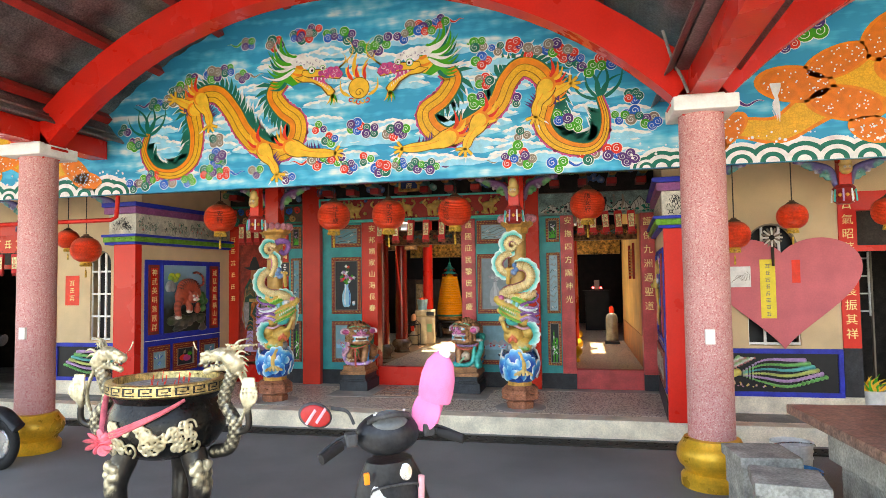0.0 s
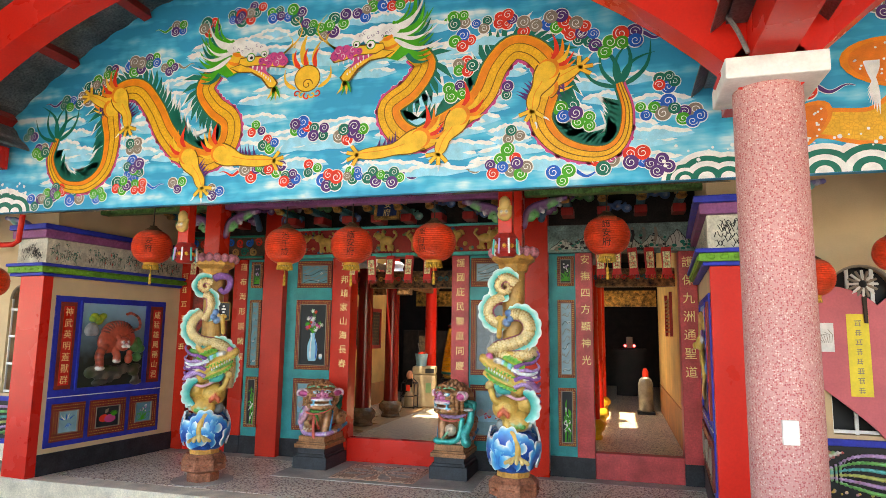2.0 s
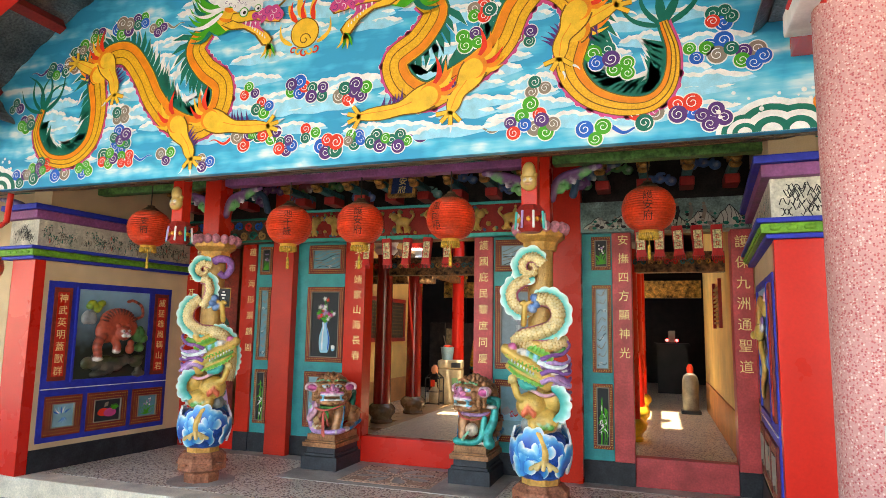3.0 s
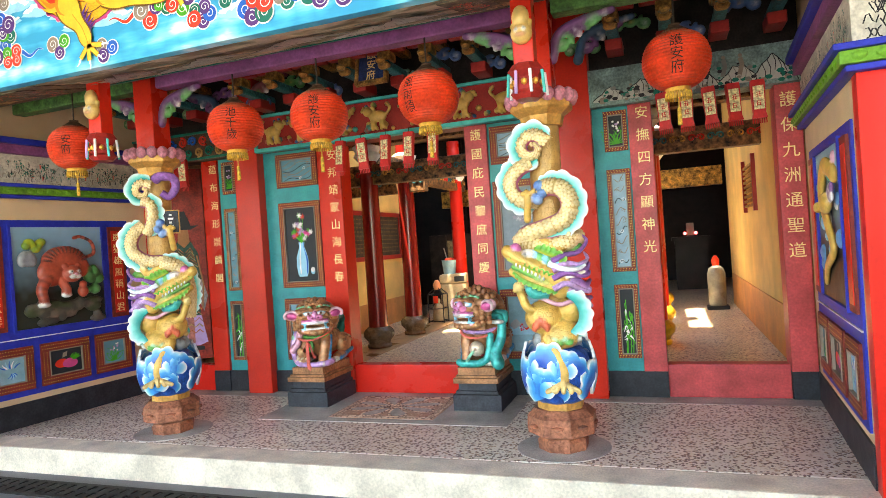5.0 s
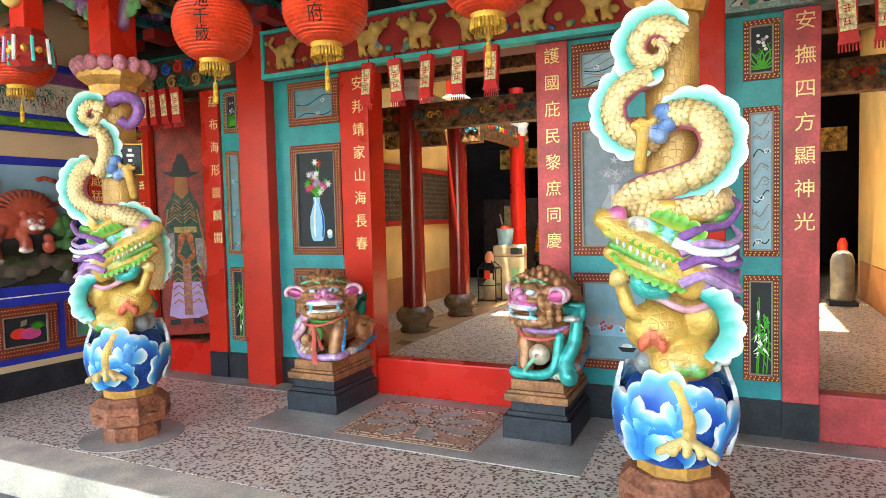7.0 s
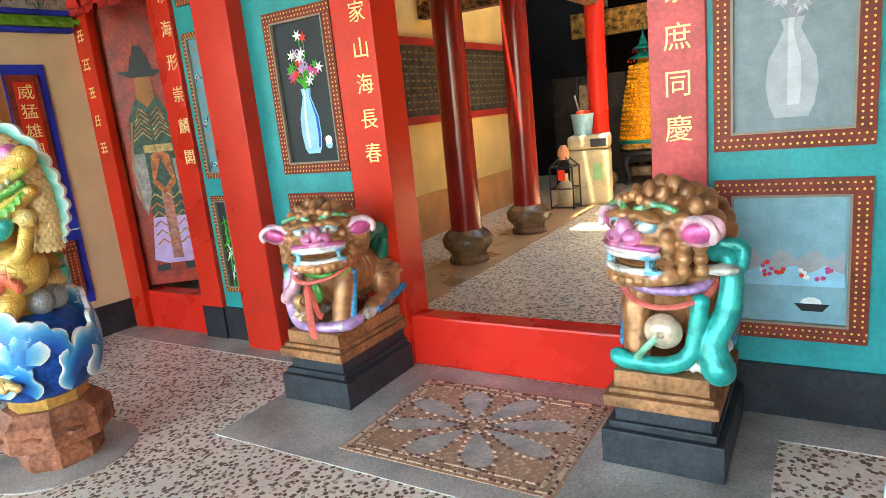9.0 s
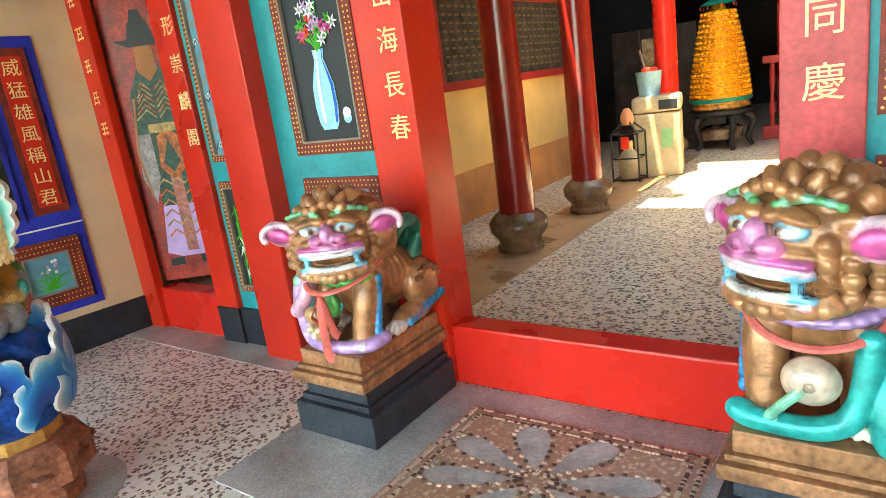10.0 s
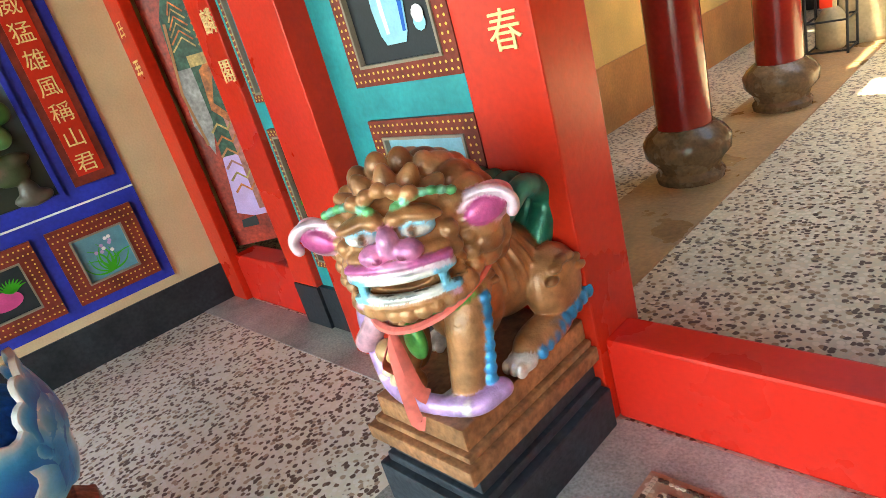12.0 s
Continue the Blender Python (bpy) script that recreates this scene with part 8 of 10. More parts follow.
for i in range(8):
    bracket_set(-3.3 + 0.34 * i)
for x in (-4.7, -4.35, -4.0, -0.25, 0.1, 0.45, 0.8):
    bracket_set(x)
random.seed(31)
for i in range(16):
    c = Clay(0.009, 0.012, 0.005)
    x = -4.8 + 0.36 * i
    col = random.choice(((0.08, 0.26, 0.08), (0.05, 0.12, 0.3), (0.3, 0.05, 0.04), (0.16, 0.05, 0.18), (0.1, 0.3, 0.25)))
    for k in range(3):
        u, w = 0.09 * (k - 1), 0.02 * (k % 2)
        c.rope([(u + 0.05 * (1 - 0.08 * j) * math.cos(j * 0.75 + k), 0, w + 0.05 * (1 - 0.08 * j) * math.sin(j * 0.75 + k)) for j in range(11)], 0.016, col, 22)
        c.ball((u, 0, w), 0.018, CG if k % 2 else CWHT)
    o = c.build("cloud_carving", FIGURE)
    o.location = (x, 8.28, 2.66 + 0.12 * (i % 2))
    tagged(o, "small carved cloud scroll in faded colours above the lintel", "carving", "carved cloud scrolls")

# name plaque
pq = thing("name_plaque", "dark blue plaque with gold characters in a carved gilt frame", "plaque")
pq.matrix_world = pose(-2.09, 8.0, 2.74, -14, 0, 0)
part("board", bx(-0.11, 0.11, 0, 0.03, -0.14, 0.14), mat("blue_plaque_lacquer", (0.02, 0.04, 0.12), 0.4, vary=0.2, scale=40), pq)
for a in ((-0.14, -0.11, -0.17, 0.17), (0.11, 0.14, -0.17, 0.17), (-0.11, 0.11, -0.17, -0.14), (-0.11, 0.11, 0.14, 0.17)):
    part("frame", bx(a[0], a[1], -0.015, 0.035, a[2], a[3], bevel=0.008), BGOLD, pq)
for i, ch in enumerate("護安府"):
    writing(ch, 0.085, pq, Matrix.Translation((0, -0.004, 0.05 - 0.09 * i)) @ pose(0, 0, 0, 90, 0, 0), GOLDLET, "character")


# hanging carved lantern posts in front of the dragon columns and on the wings
def hanging_post(x, y, z, top):
    t = thing("hanging_lantern_post", "carved hanging post with a gilt lion mask and small tasselled lantern", "carving", "hanging carved posts")
    t.matrix_world = pose(x, y, z) @ Matrix.Scale(0.92, 4)
    part("post", bx(-0.06, 0.06, -0.055, 0.055, 0.18, (top - z) / 0.92, bevel=0.008), RED, t)
    part("shade", octagon([(0.07, 0.0), (0.1, 0.03), (0.085, 0.05), (0.075, 0.12), (0.09, 0.14), (0.11, 0.16), (0.08, 0.2)]), RED_DARK, t, "octagonal shade")
    for k in range(8):
        a = radians(45 * k)
        bm = bmesh.new()
        blob(bm, (0.085 * math.cos(a), 0.085 * math.sin(a), 0.09), (0.02, 0.02, 0.022), sub=1)
        part("gilt_flower", bm, GOLD, t, smooth=True)
        a += radians(22)
        bm = bmesh.new()
        tube(bm, [(0.105 * math.cos(a), 0.105 * math.sin(a), 0.15), (0.115 * math.cos(a), 0.115 * math.sin(a), 0.02)], 0.009, 6)
        part("tassel", bm, (P_WHITE, P_TURQ, P_LILAC)[k % 3], t)
    c = Clay(0.007, 0.01, 0.003)
    c.ball((0, -0.07, 0.36), (0.062, 0.05, 0.06), (0.7, 0.46, 0.14))
    c.ball((0, -0.07, 0.45), (0.05, 0.04, 0.07), (0.7, 0.48, 0.16))
    for s in (-1, 1):
        c.ball((s * 0.02, -0.11, 0.375), 0.013, CWHT)
        c.ball((s * 0.02, -0.12, 0.375), 0.006, CBLK)
        c.ball((s * 0.045, -0.06, 0.4), 0.018, (0.55, 0.35, 0.1))
    c.ball((0, -0.11, 0.345), (0.03, 0.018, 0.014), (0.6, 0.3, 0.15))
    for k in range(9):
        c.ball((-0.05 + 0.0125 * k, -0.06, 0.41 + 0.012 * math.sin(k)), 0.016, (0.6, 0.42, 0.1))
    c.build("lion_mask", FIGURE, t)["label"] = "small gilt lion mask"


for x in (-3.6, -0.64):
    hanging_post(x + 0.02, 6.76, 2.0, 2.58)
hanging_post(2.55, 6.9, 2.1, 2.62)
hanging_post(-6.9, 6.9, 2.1, 2.62)
for x, s in ((2.55, 1), (2.55, -1), (1.25, 1), (-6.9, 1), (-6.9, -1), (-5.5, -1)):
    spandrel(x + s * 0.06, 6.92, 2.5, s, (0.12, 0.1, 0.3), (0.1, 0.35, 0.3))
# red pipe under the left fascia
bm = bmesh.new()
tube(bm, [(-9.0, 6.45, 2.15), (-5.25, 6.45, 2.17), (-5.18, 6.45, 2.2), (-5.16, 6.45, 2.45)], 0.025, 10)
o = finish("pipe", bm, RED_GLOSS, smooth=True)
tagged(o, "red painted pipe bending up to the soffit", "pipe")


# ---- inside: passage columns, sunlit court, dark altar hall ----
LACQUER = mat("dark_red_lacquer", (0.24, 0.014, 0.01), 0.16, vary=0.1, scale=4, bump=0.05, spec=0.5)
STONEDRUM = mat("brown_stone_drum", (0.15, 0.085, 0.045), 0.26, vary=0.2, scale=10, bump=0.2)
BEAMPAT = mat("patterned_red_green_beam", (0.2, 0.1, 0.04), 0.5, vary=0.5, scale=22)
# near-black: the unlit hall's shade is put into the colour of its surfaces
ALTARDARK = mat("altar_hall_shade", (0.012, 0.009, 0.008), 0.5, vary=0.3, scale=6)
TANFLOOR = mat("tan_cement_strip", (0.38, 0.22, 0.1), 0.3, vary=0.15, scale=4)
GOLDBEAM = mat("gilded_beam_paint", (0.6, 0.3, 0.06), 0.4, 0.2, vary=0.4, scale=18)

wallbox("wall_hall_left", YELLOWWALL, -4.0, -3.78, 9.3, 12.5, 0.56, 3.2)
wallbox("dado_hall_left", ORANGEWALL, -4.0, -3.765, 9.3, 12.5, HALL, 0.56)
# unseen wall, added to close the gap, coloured with the hall's shade
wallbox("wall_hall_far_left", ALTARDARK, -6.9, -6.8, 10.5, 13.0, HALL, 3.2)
wallbox("pilaster_hall_left", YELLOWWALL, -3.78, -3.6, 9.55, 9.95, 0.56, 0.75)
wallbox("pilaster_hall_dado", ORANGEWALL, -3.78, -3.6, 9.55, 9.95, HALL, 0.56)
wallbox("wall_hall_right", YELLOWWALL, 0.86, 1.1, WALL + 0.2, 13.0, 0.62, 3.2)
wallbox("dado_hall_right", ORANGEWALL, 0.845, 1.1, WALL + 0.2, 13.0, HALL, 0.62)
wallbox("wall_side_room", CREAM, -7.0, -4.0, 10.3, 10.5, HALL, 3.2)
wallbox("wall_side_room_left", CREAM, -5.6, -5.4, WALL, 10.3, HALL, 3.2)
wallbox("wall_side_room_right", CREAM, -4.0, -3.8, WALL + 0.15, 9.3, HALL, 3.2)
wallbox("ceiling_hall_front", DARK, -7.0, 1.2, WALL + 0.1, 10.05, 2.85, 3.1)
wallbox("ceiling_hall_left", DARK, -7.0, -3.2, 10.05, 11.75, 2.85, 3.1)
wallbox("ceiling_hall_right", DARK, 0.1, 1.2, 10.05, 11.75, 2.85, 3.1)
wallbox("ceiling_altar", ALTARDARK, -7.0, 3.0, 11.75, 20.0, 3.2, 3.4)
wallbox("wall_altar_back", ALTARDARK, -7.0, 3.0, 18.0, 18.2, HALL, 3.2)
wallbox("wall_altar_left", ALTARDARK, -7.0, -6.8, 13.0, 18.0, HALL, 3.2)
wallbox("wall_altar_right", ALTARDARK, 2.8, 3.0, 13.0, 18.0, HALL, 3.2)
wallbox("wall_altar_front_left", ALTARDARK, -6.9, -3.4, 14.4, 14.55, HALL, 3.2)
wallbox("wall_altar_front_right", YELLOWWALL, 0.86, 3.0, 13.0, 13.2, HALL, 3.2)
wallbox("lintel_altar", GOLDBEAM, -3.8, 0.9, 14.3, 14.45, 1.95, 2.25)
wallbox("floor_strip", TANFLOOR, -3.2, -2.8, WALL + 0.12, 13.0, HALL, HALL + 0.004)


def hall_column(x, y, m, base, h=2.66):
    t = thing("hall_column", "round red lacquered column on a bulging stone drum", "column", "hall columns")
    t.location = (x, y, HALL)
    part("shaft", lathed([(0.105, 0.22), (0.1, 1.2), (0.095, h)], 32), m, t, "red lacquer", smooth=True)
    part("drum", lathed([(0.13, 0), (0.135, 0.03), (0.12, 0.05), (0.13, 0.08), (0.165, 0.12), (0.17, 0.17), (0.15, 0.2), (0.115, 0.23)], 32), base, t, "polished stone drum", smooth=True)
    bm = lathed([(0.1, h - 0.62), (0.15, h - 0.56), (0.13, h - 0.52), (0.16, h - 0.46), (0.1, h - 0.42)], 24)
    part("capital", bm, P_WHITE, t, smooth=True)


for x, y in ((-3.02, 9.72), (-2.98, 10.66), (-3.0, 12.7)):
    hall_column(x, y, LACQUER if y < 11 else RED_GLOSS, STONEDRUM)
for x, y in ((-0.12, 9.72), (-0.1, 10.9), (-0.1, 12.6)):
    hall_column(x, y, RED_GLOSS, GOLDBASE)
hall_column(-2.2, 14.2, RED_GLOSS, STONEDRUM)

# painted beams
for nm, a in (("front", (-3.8, 0.9, 9.66, 9.8, 1.98, 2.2)), ("upper", (-3.8, 0.9, 9.64, 9.82, 2.4, 2.7)), ("second", (-3.8, -2.7, 10.6, 10.72, 1.95, 2.2)), ("long_left", (-3.06, -2.94, 9.8, 13.0, 2.1, 2.35)), ("long_right", (-0.17, -0.06, 9.8, 13.0, 2.1, 2.35))):
    wallbox("beam_" + nm, BEAMPAT, *a, bevel=0.012)
    t = thing("beam_carving", "gilt and red scroll carving along a hall beam", "carving", "hall beam carvings")
    x0, x1, y0, y1, z0, z1 = a
    random.seed(len(nm))
    along_x = (x1 - x0) > (y1 - y0)
    L = (x1 - x0) if along_x else (y1 - y0)
    n = int(L / 0.16)
    for i in range(n):
        bm = bmesh.new()
        u = (i + 0.5) * L / n
        for k in (0, 1):
            pts = spiral(0.04 * (2 * k - 1), 0, 0.036, 1.2, k * 3.1, 1 - 2 * k, 10)
            P3 = [(x0 + u + px, y0 - 0.008, (z0 + z1) / 2 + pz) if along_x else (x1 + 0.008, y0 + u + px, (z0 + z1) / 2 + pz) for px, pz in pts]
            tube(bm, P3, 0.009, 5)
        part("scroll", bm, (GOLDBEAM, RED, BTEAL)[i % 3], t)

# notice board on the passage wall
nb = thing("notice_board", "dark framed donor board hung on the yellow passage wall", "notice board")
part("board", bx(-3.78, -3.755, 10.2, 12.15, 1.18, 1.75), mat("dark_board_face", (0.06, 0.05, 0.035), 0.5, vary=0.4, scale=12), nb)
for a in ((10.16, 12.19, 1.13, 1.19), (10.16, 12.19, 1.74, 1.8), (10.16, 10.22, 1.19, 1.74), (12.13, 12.19, 1.19, 1.74)):
    part("frame", bx(-3.78, -3.74, a[0], a[1], a[2], a[3], bevel=0.006), RED_DARK, nb, "red carved frame")
bm = bmesh.new()
for r in range(9):
    for k in range(22):
        box(bm, -3.7555, -3.7535, 10.28 + 0.083 * k, 10.28 + 0.083 * k + 0.05, 1.24 + 0.055 * r, 1.255 + 0.055 * r)
tagged(part("text_block", bm, mat("faded_board_lettering", (0.16, 0.12, 0.06), 0.6), nb), kind="stuff")
bm = bmesh.new()
tube(bm, spline([(-3.77, 9.9, 1.9), (-3.77, 9.98, 1.86), (-3.77, 9.99, 1.4), (-3.77, 10.05, 1.32)], 16), 0.008, 6)
tagged(finish("wall_cable", bm, CORD), "thin cable hung on the yellow wall", "cable")
lw = thing("lattice_window", "carved timber lattice window in the yellow wall", "window")
for k in range(9):
    part("slat", bx(0.835, 0.86, 10.2, 10.95, 1.45 + 0.05 * k, 1.475 + 0.05 * k), BGOLD, lw)
for a in ((10.15, 10.2), (10.95, 11.0)):
    part("frame", bx(0.825, 0.86, a[0], a[1], 1.4, 1.95), RED_DARK, lw)

# tiered golden light tower on a black stand
tw = thing("light_tower", "golden tiered tower of small lamp niches under a green pagoda roof", "temple lamp")
tw.location = (-2.68, 13.35, HALL)
TOWER = mat("amber_gold_tower", (0.85, 0.36, 0.02), 0.35, 0.3, vary=0.15, scale=30)
for k in range(16):
    u = k / 16
    r0, z = 0.27 - 0.13 * u ** 1.3, 0.5 + 0.05 * k
    bm = lathed([(r0, z), (r0 + 0.012, z + 0.006), (r0 + 0.012, z + 0.012), (r0 - 0.012, z + 0.016), (r0 - 0.016, z + 0.05)], 36)
    n = int(2 * math.pi * r0 / 0.05)
    for i in range(n):
        a = 2 * math.pi * (i + 0.5 * (k % 2)) / n
        blob(bm, (r0 * math.cos(a), r0 * math.sin(a), z + 0.032), (0.016, 0.016, 0.018), sub=1)
    part("tier", bm, TOWER, tw, smooth=True)
part("base_ring", lathed([(0.22, 0.38), (0.27, 0.41), (0.25, 0.44), (0.28, 0.47), (0.28, 0.5)], 32), GOLDBEAM, tw, smooth=True)
part("green_ring", lathed([(0.283, 0.465), (0.288, 0.49), (0.283, 0.5)], 32), P_DKGREEN, tw, smooth=True)
for k, (z, r) in enumerate(((1.36, 0.16), (1.46, 0.11))):
    part("roof", octagon([(r, z), (r * 0.98, z + 0.012), (r * 0.45, z + 0.05), (r * 0.3, z + 0.1)]), P_DKGREEN, tw, "green pagoda roof")
    for i in range(8):
        a = radians(45 * i + 22.5)
        bm = bmesh.new()
        blob(bm, (r * math.cos(a), r * math.sin(a), z - 0.02), (0.009, 0.009, 0.018), sub=1)
        part("bell", bm, P_RED, tw)
part("neck", lathed([(0.1, 1.28), (0.07, 1.32), (0.05, 1.37)], 20), TOWER, tw, smooth=True)
part("finial", lathed([(0.02, 1.54), (0.03, 1.57), (0.008, 1.62), (0.003, 1.7)], 14), P_DKGREEN, tw, smooth=True)
st = thing("lamp_stand", "black carved stand with curved legs under the light tower", "stand")
st.location = (-2.68, 13.35, HALL)
part("top", lathed([(0.26, 0.33), (0.29, 0.35), (0.29, 0.38)], 28), P_BLACK, st)
for k in range(5):
    a = radians(72 * k + 15)
    bm = bmesh.new()
    tube(bm, spline([(0.2 * math.cos(a), 0.2 * math.sin(a), 0.34), (0.29 * math.cos(a), 0.29 * math.sin(a), 0.26), (0.24 * math.cos(a), 0.24 * math.sin(a), 0.1), (0.28 * math.cos(a), 0.28 * math.sin(a), 0.015)], 16), lambda u: 0.035 - 0.015 * u, 10)
    part("leg", bm, P_BLACK, st, smooth=True)
part("shelf", lathed([(0.18, 0.1), (0.2, 0.11), (0.2, 0.2), (0.17, 0.22)], 24), STONEDRUM, st, smooth=True)

# drum-like bin, bucket and caged gas bottle by the court
bn = thing("waste_bin", "scuffed beige rectangular bin with a swing opening", "bin")
bn.matrix_world = pose(-2.9, 12.05, HALL, 0, 0, 12) @ Matrix.Scale(1.1, 4)
BINPL = mat("scuffed_beige_plastic", (0.34, 0.27, 0.16), 0.5, vary=0.12, scale=7)
part("body", bx(-0.17, 0.17, -0.15, 0.15, 0, 0.48, bevel=0.025), BINPL, bn)
part("lid", bx(-0.175, 0.175, -0.155, 0.155, 0.482, 0.6, bevel=0.03), BINPL, bn)
part("opening", bx(0.02, 0.15, -0.158, -0.1, 0.5, 0.57, bevel=0.004), P_BLACK, bn)
part("sticker", bx(0.03, 0.11, -0.1535, -0.15, 0.22, 0.36), mat("faded_green_sticker", (0.16, 0.3, 0.14), 0.5), bn)
bk = thing("bucket", "pale blue plastic bucket standing on the bin", "bucket")
bk.matrix_world = pose(-2.96, 12.05, HALL + 0.66) @ Matrix.Scale(1.1, 4)
bm = bmesh.new()
lathe(bm, [(0.075, 0), (0.095, 0.17), (0.1, 0.18), (0.088, 0.175), (0.07, 0.01)], 24)
part("tub", bm, mat("pale_blue_plastic", (0.25, 0.42, 0.48), 0.4, vary=0.1), bk, smooth=True)
bm = bmesh.new()
tube(bm, [(0.02, 0.0, 0.02), (-0.06, 0.0, 0.34)], 0.008, 6)
part("brush", bm, P_TAUPE, bk)
part("cloth", bx(-0.05, 0.07, -0.05, 0.05, 0.13, 0.21, bevel=0.03), P_RED, bk)
gs = thing("gas_burner", "small gas bottle in a black wire cage with an orange top", "gas bottle")
gs.matrix_world = pose(-3.06, 11.75, HALL) @ Matrix.Scale(1.1, 4)
part("bottle", lathed([(0.06, 0.02), (0.075, 0.04), (0.075, 0.18), (0.05, 0.22), (0.03, 0.24), (0.03, 0.3)], 20), BINPL, gs, smooth=True)
part("top", lathed([(0.04, 0.42), (0.05, 0.46), (0.045, 0.5), (0.02, 0.54)], 16), mat("clay_orange", (0.5, 0.2, 0.1), 0.5), gs, smooth=True)
part("tag", bx(-0.03, 0.03, -0.08, -0.076, 0.25, 0.34), P_RED, gs)
for sx, sy in ((-1, -1), (1, -1), (1, 1), (-1, 1)):
    bm = bmesh.new()
    tube(bm, [(0.1 * sx, 0.09 * sy, 0), (0.1 * sx, 0.09 * sy, 0.36), (0.03 * sx, 0.03 * sy, 0.44)], 0.007, 6)
    part("cage_bar", bm, P_BLACK, gs)
for z in (0.02, 0.18, 0.36):
    bm = bmesh.new()
    tube(bm, [(-0.1, -0.09, z), (0.1, -0.09, z), (0.1, 0.09, z), (-0.1, 0.09, z), (-0.1, -0.09, z)], 0.006, 6)
    part("cage_ring", bm, P_BLACK, gs)
tall = thing("gas_cylinder", "grey steel gas cylinder with an orange cap on a black base", "gas bottle")
tall.matrix_world = pose(0.6, 12.4, HALL)
tall.scale = (0.74, 0.74, 0.92)
part("bottle", lathed([(0.13, 0.05), (0.15, 0.08), (0.15, 0.5), (0.12, 0.58), (0.06, 0.62)], 24), mat("grey_steel_paint", (0.2, 0.18, 0.14), 0.4, 0.3, vary=0.15), tall, smooth=True)
part("cap", lathed([(0.06, 0.62), (0.065, 0.7), (0.03, 0.76)], 16), P_RED, tall, smooth=True)
part("base", bx(-0.18, 0.18, -0.16, 0.16, 0, 0.05, bevel=0.01), P_BLACK, tall)
# screen panels and barred altar rail
sc = thing("folding_screen", "dark folding screen with a worn central panel", "screen")
for k in range(3):
    p = part("leaf", bx(-0.15, 0.15, -0.02, 0.02, 0, 1.25, bevel=0.01), DARK, sc)
    p.location = (-3.6 + 0.28 * k, 13.4 + 0.05 * (k % 2), HALL)
part("panel", bx(-3.44, -3.2, 13.41, 13.428, 0.45, 1.35), mat("worn_tan_panel", (0.3, 0.22, 0.12), 0.6, vary=0.3), sc)
rail = thing("altar_fence", "dark red turned-baluster rail before the altar hall", "railing")
part("top_rail", bx(-2.38, -0.6, 13.84, 13.92, 0.95, 1.02), RED_DARK, rail)
part("bottom_rail", bx(-2.38, -0.6, 13.84, 13.92, HALL, 0.33), RED_DARK, rail)
for k in range(14):
    part("baluster", lathed([(0.02, 0.33), (0.03, 0.5), (0.015, 0.64), (0.03, 0.78), (0.02, 0.95)], 8, -2.3 + 0.122 * k, 13.88), RED_DARK, rail)
lp = thing("altar_lamp", "pair of small glowing red altar lamps in the dark hall", "lamp")
GLOW = bpy.data.materials.new("red_lamp_glow")
GLOW.use_nodes = True
GLOW.node_tree.nodes["Principled BSDF"].inputs["Emission Color"].default_value = (1, 0.05, 0.06, 1)
GLOW.node_tree.nodes["Principled BSDF"].inputs["Emission Strength"].default_value = 2.0
for dx in (-0.09, 0.09):
    bm = bmesh.new()
    blob(bm, (0.42 + dx, 15.4, 1.2), 0.028)
    part("bulb", bm, GLOW, lp)
part("plate", bx(0.36, 0.48, 15.4, 15.45, 1.16, 1.38), P_TAUPE, lp)
# shelf and cabinet carry the hall's shade as their colour
part("shelf", bx(0.1, 0.75, 15.4, 15.8, 1.08, 1.14), ALTARDARK, lp)
part("cabinet", bx(0.15, 0.7, 15.45, 15.8, HALL, 1.08), ALTARDARK, lp)

# open door leaf of the left bay, painted with a plain robed figure
dl = thing("door_leaf", "dark red door leaf standing open, painted with a robed guardian shape", "door")
dl.matrix_world = pose(-4.83, WALL + 0.05, 0, 0, 0, 36)
part("leaf", bx(0, 0.42, 0, 0.04, 0.27, 2.24, bevel=0.004), mat("worn_red_door_paint", (0.36, 0.03, 0.016), 0.4, vary=0.25, scale=9), dl)
bm = bmesh.new()
def O(pts, d, mi):
    leaf(bm, [(0.82 * x - 0.045, 1.0 * z - 0.06) for x, z in pts], d, mi)
def L(pts, w, d, mi):
    ribbon(bm, [(0.82 * x - 0.045, 1.0 * z - 0.06) for x, z in pts], w, d, mi)
O([(0.17, 0.56), (0.2, 0.95), (0.12, 1.2), (0.15, 1.42), (0.24, 1.56), (0.38, 1.56), (0.47, 1.42), (0.5, 1.15), (0.44, 0.95), (0.48, 0.56)], 0.003, 0)
O([(0.14, 0.5), (0.19, 0.78), (0.46, 0.78), (0.52, 0.5), (0.42, 0.47), (0.24, 0.47)], 0.0045, 1)
O([(0.12, 1.2), (0.1, 0.95), (0.16, 0.8), (0.22, 0.95), (0.22, 1.2)], 0.005, 6)
O([(0.5, 1.15), (0.55, 0.98), (0.5, 0.82), (0.43, 0.95), (0.42, 1.15)], 0.005, 6)
O([(0.24, 1.0), (0.26, 1.18), (0.33, 1.22), (0.4, 1.18), (0.42, 1.0), (0.33, 0.92)], 0.0055, 2)
O([(0.27, 1.03), (0.33, 1.16), (0.39, 1.03), (0.33, 0.97)], 0.006, 0)
O([(0.22, 1.2), (0.44, 1.2), (0.44, 1.25), (0.22, 1.25)], 0.006, 3)
O([(0.29, 0.5), (0.29, 1.0), (0.37, 1.0), (0.37, 0.5)], 0.0052, 7)
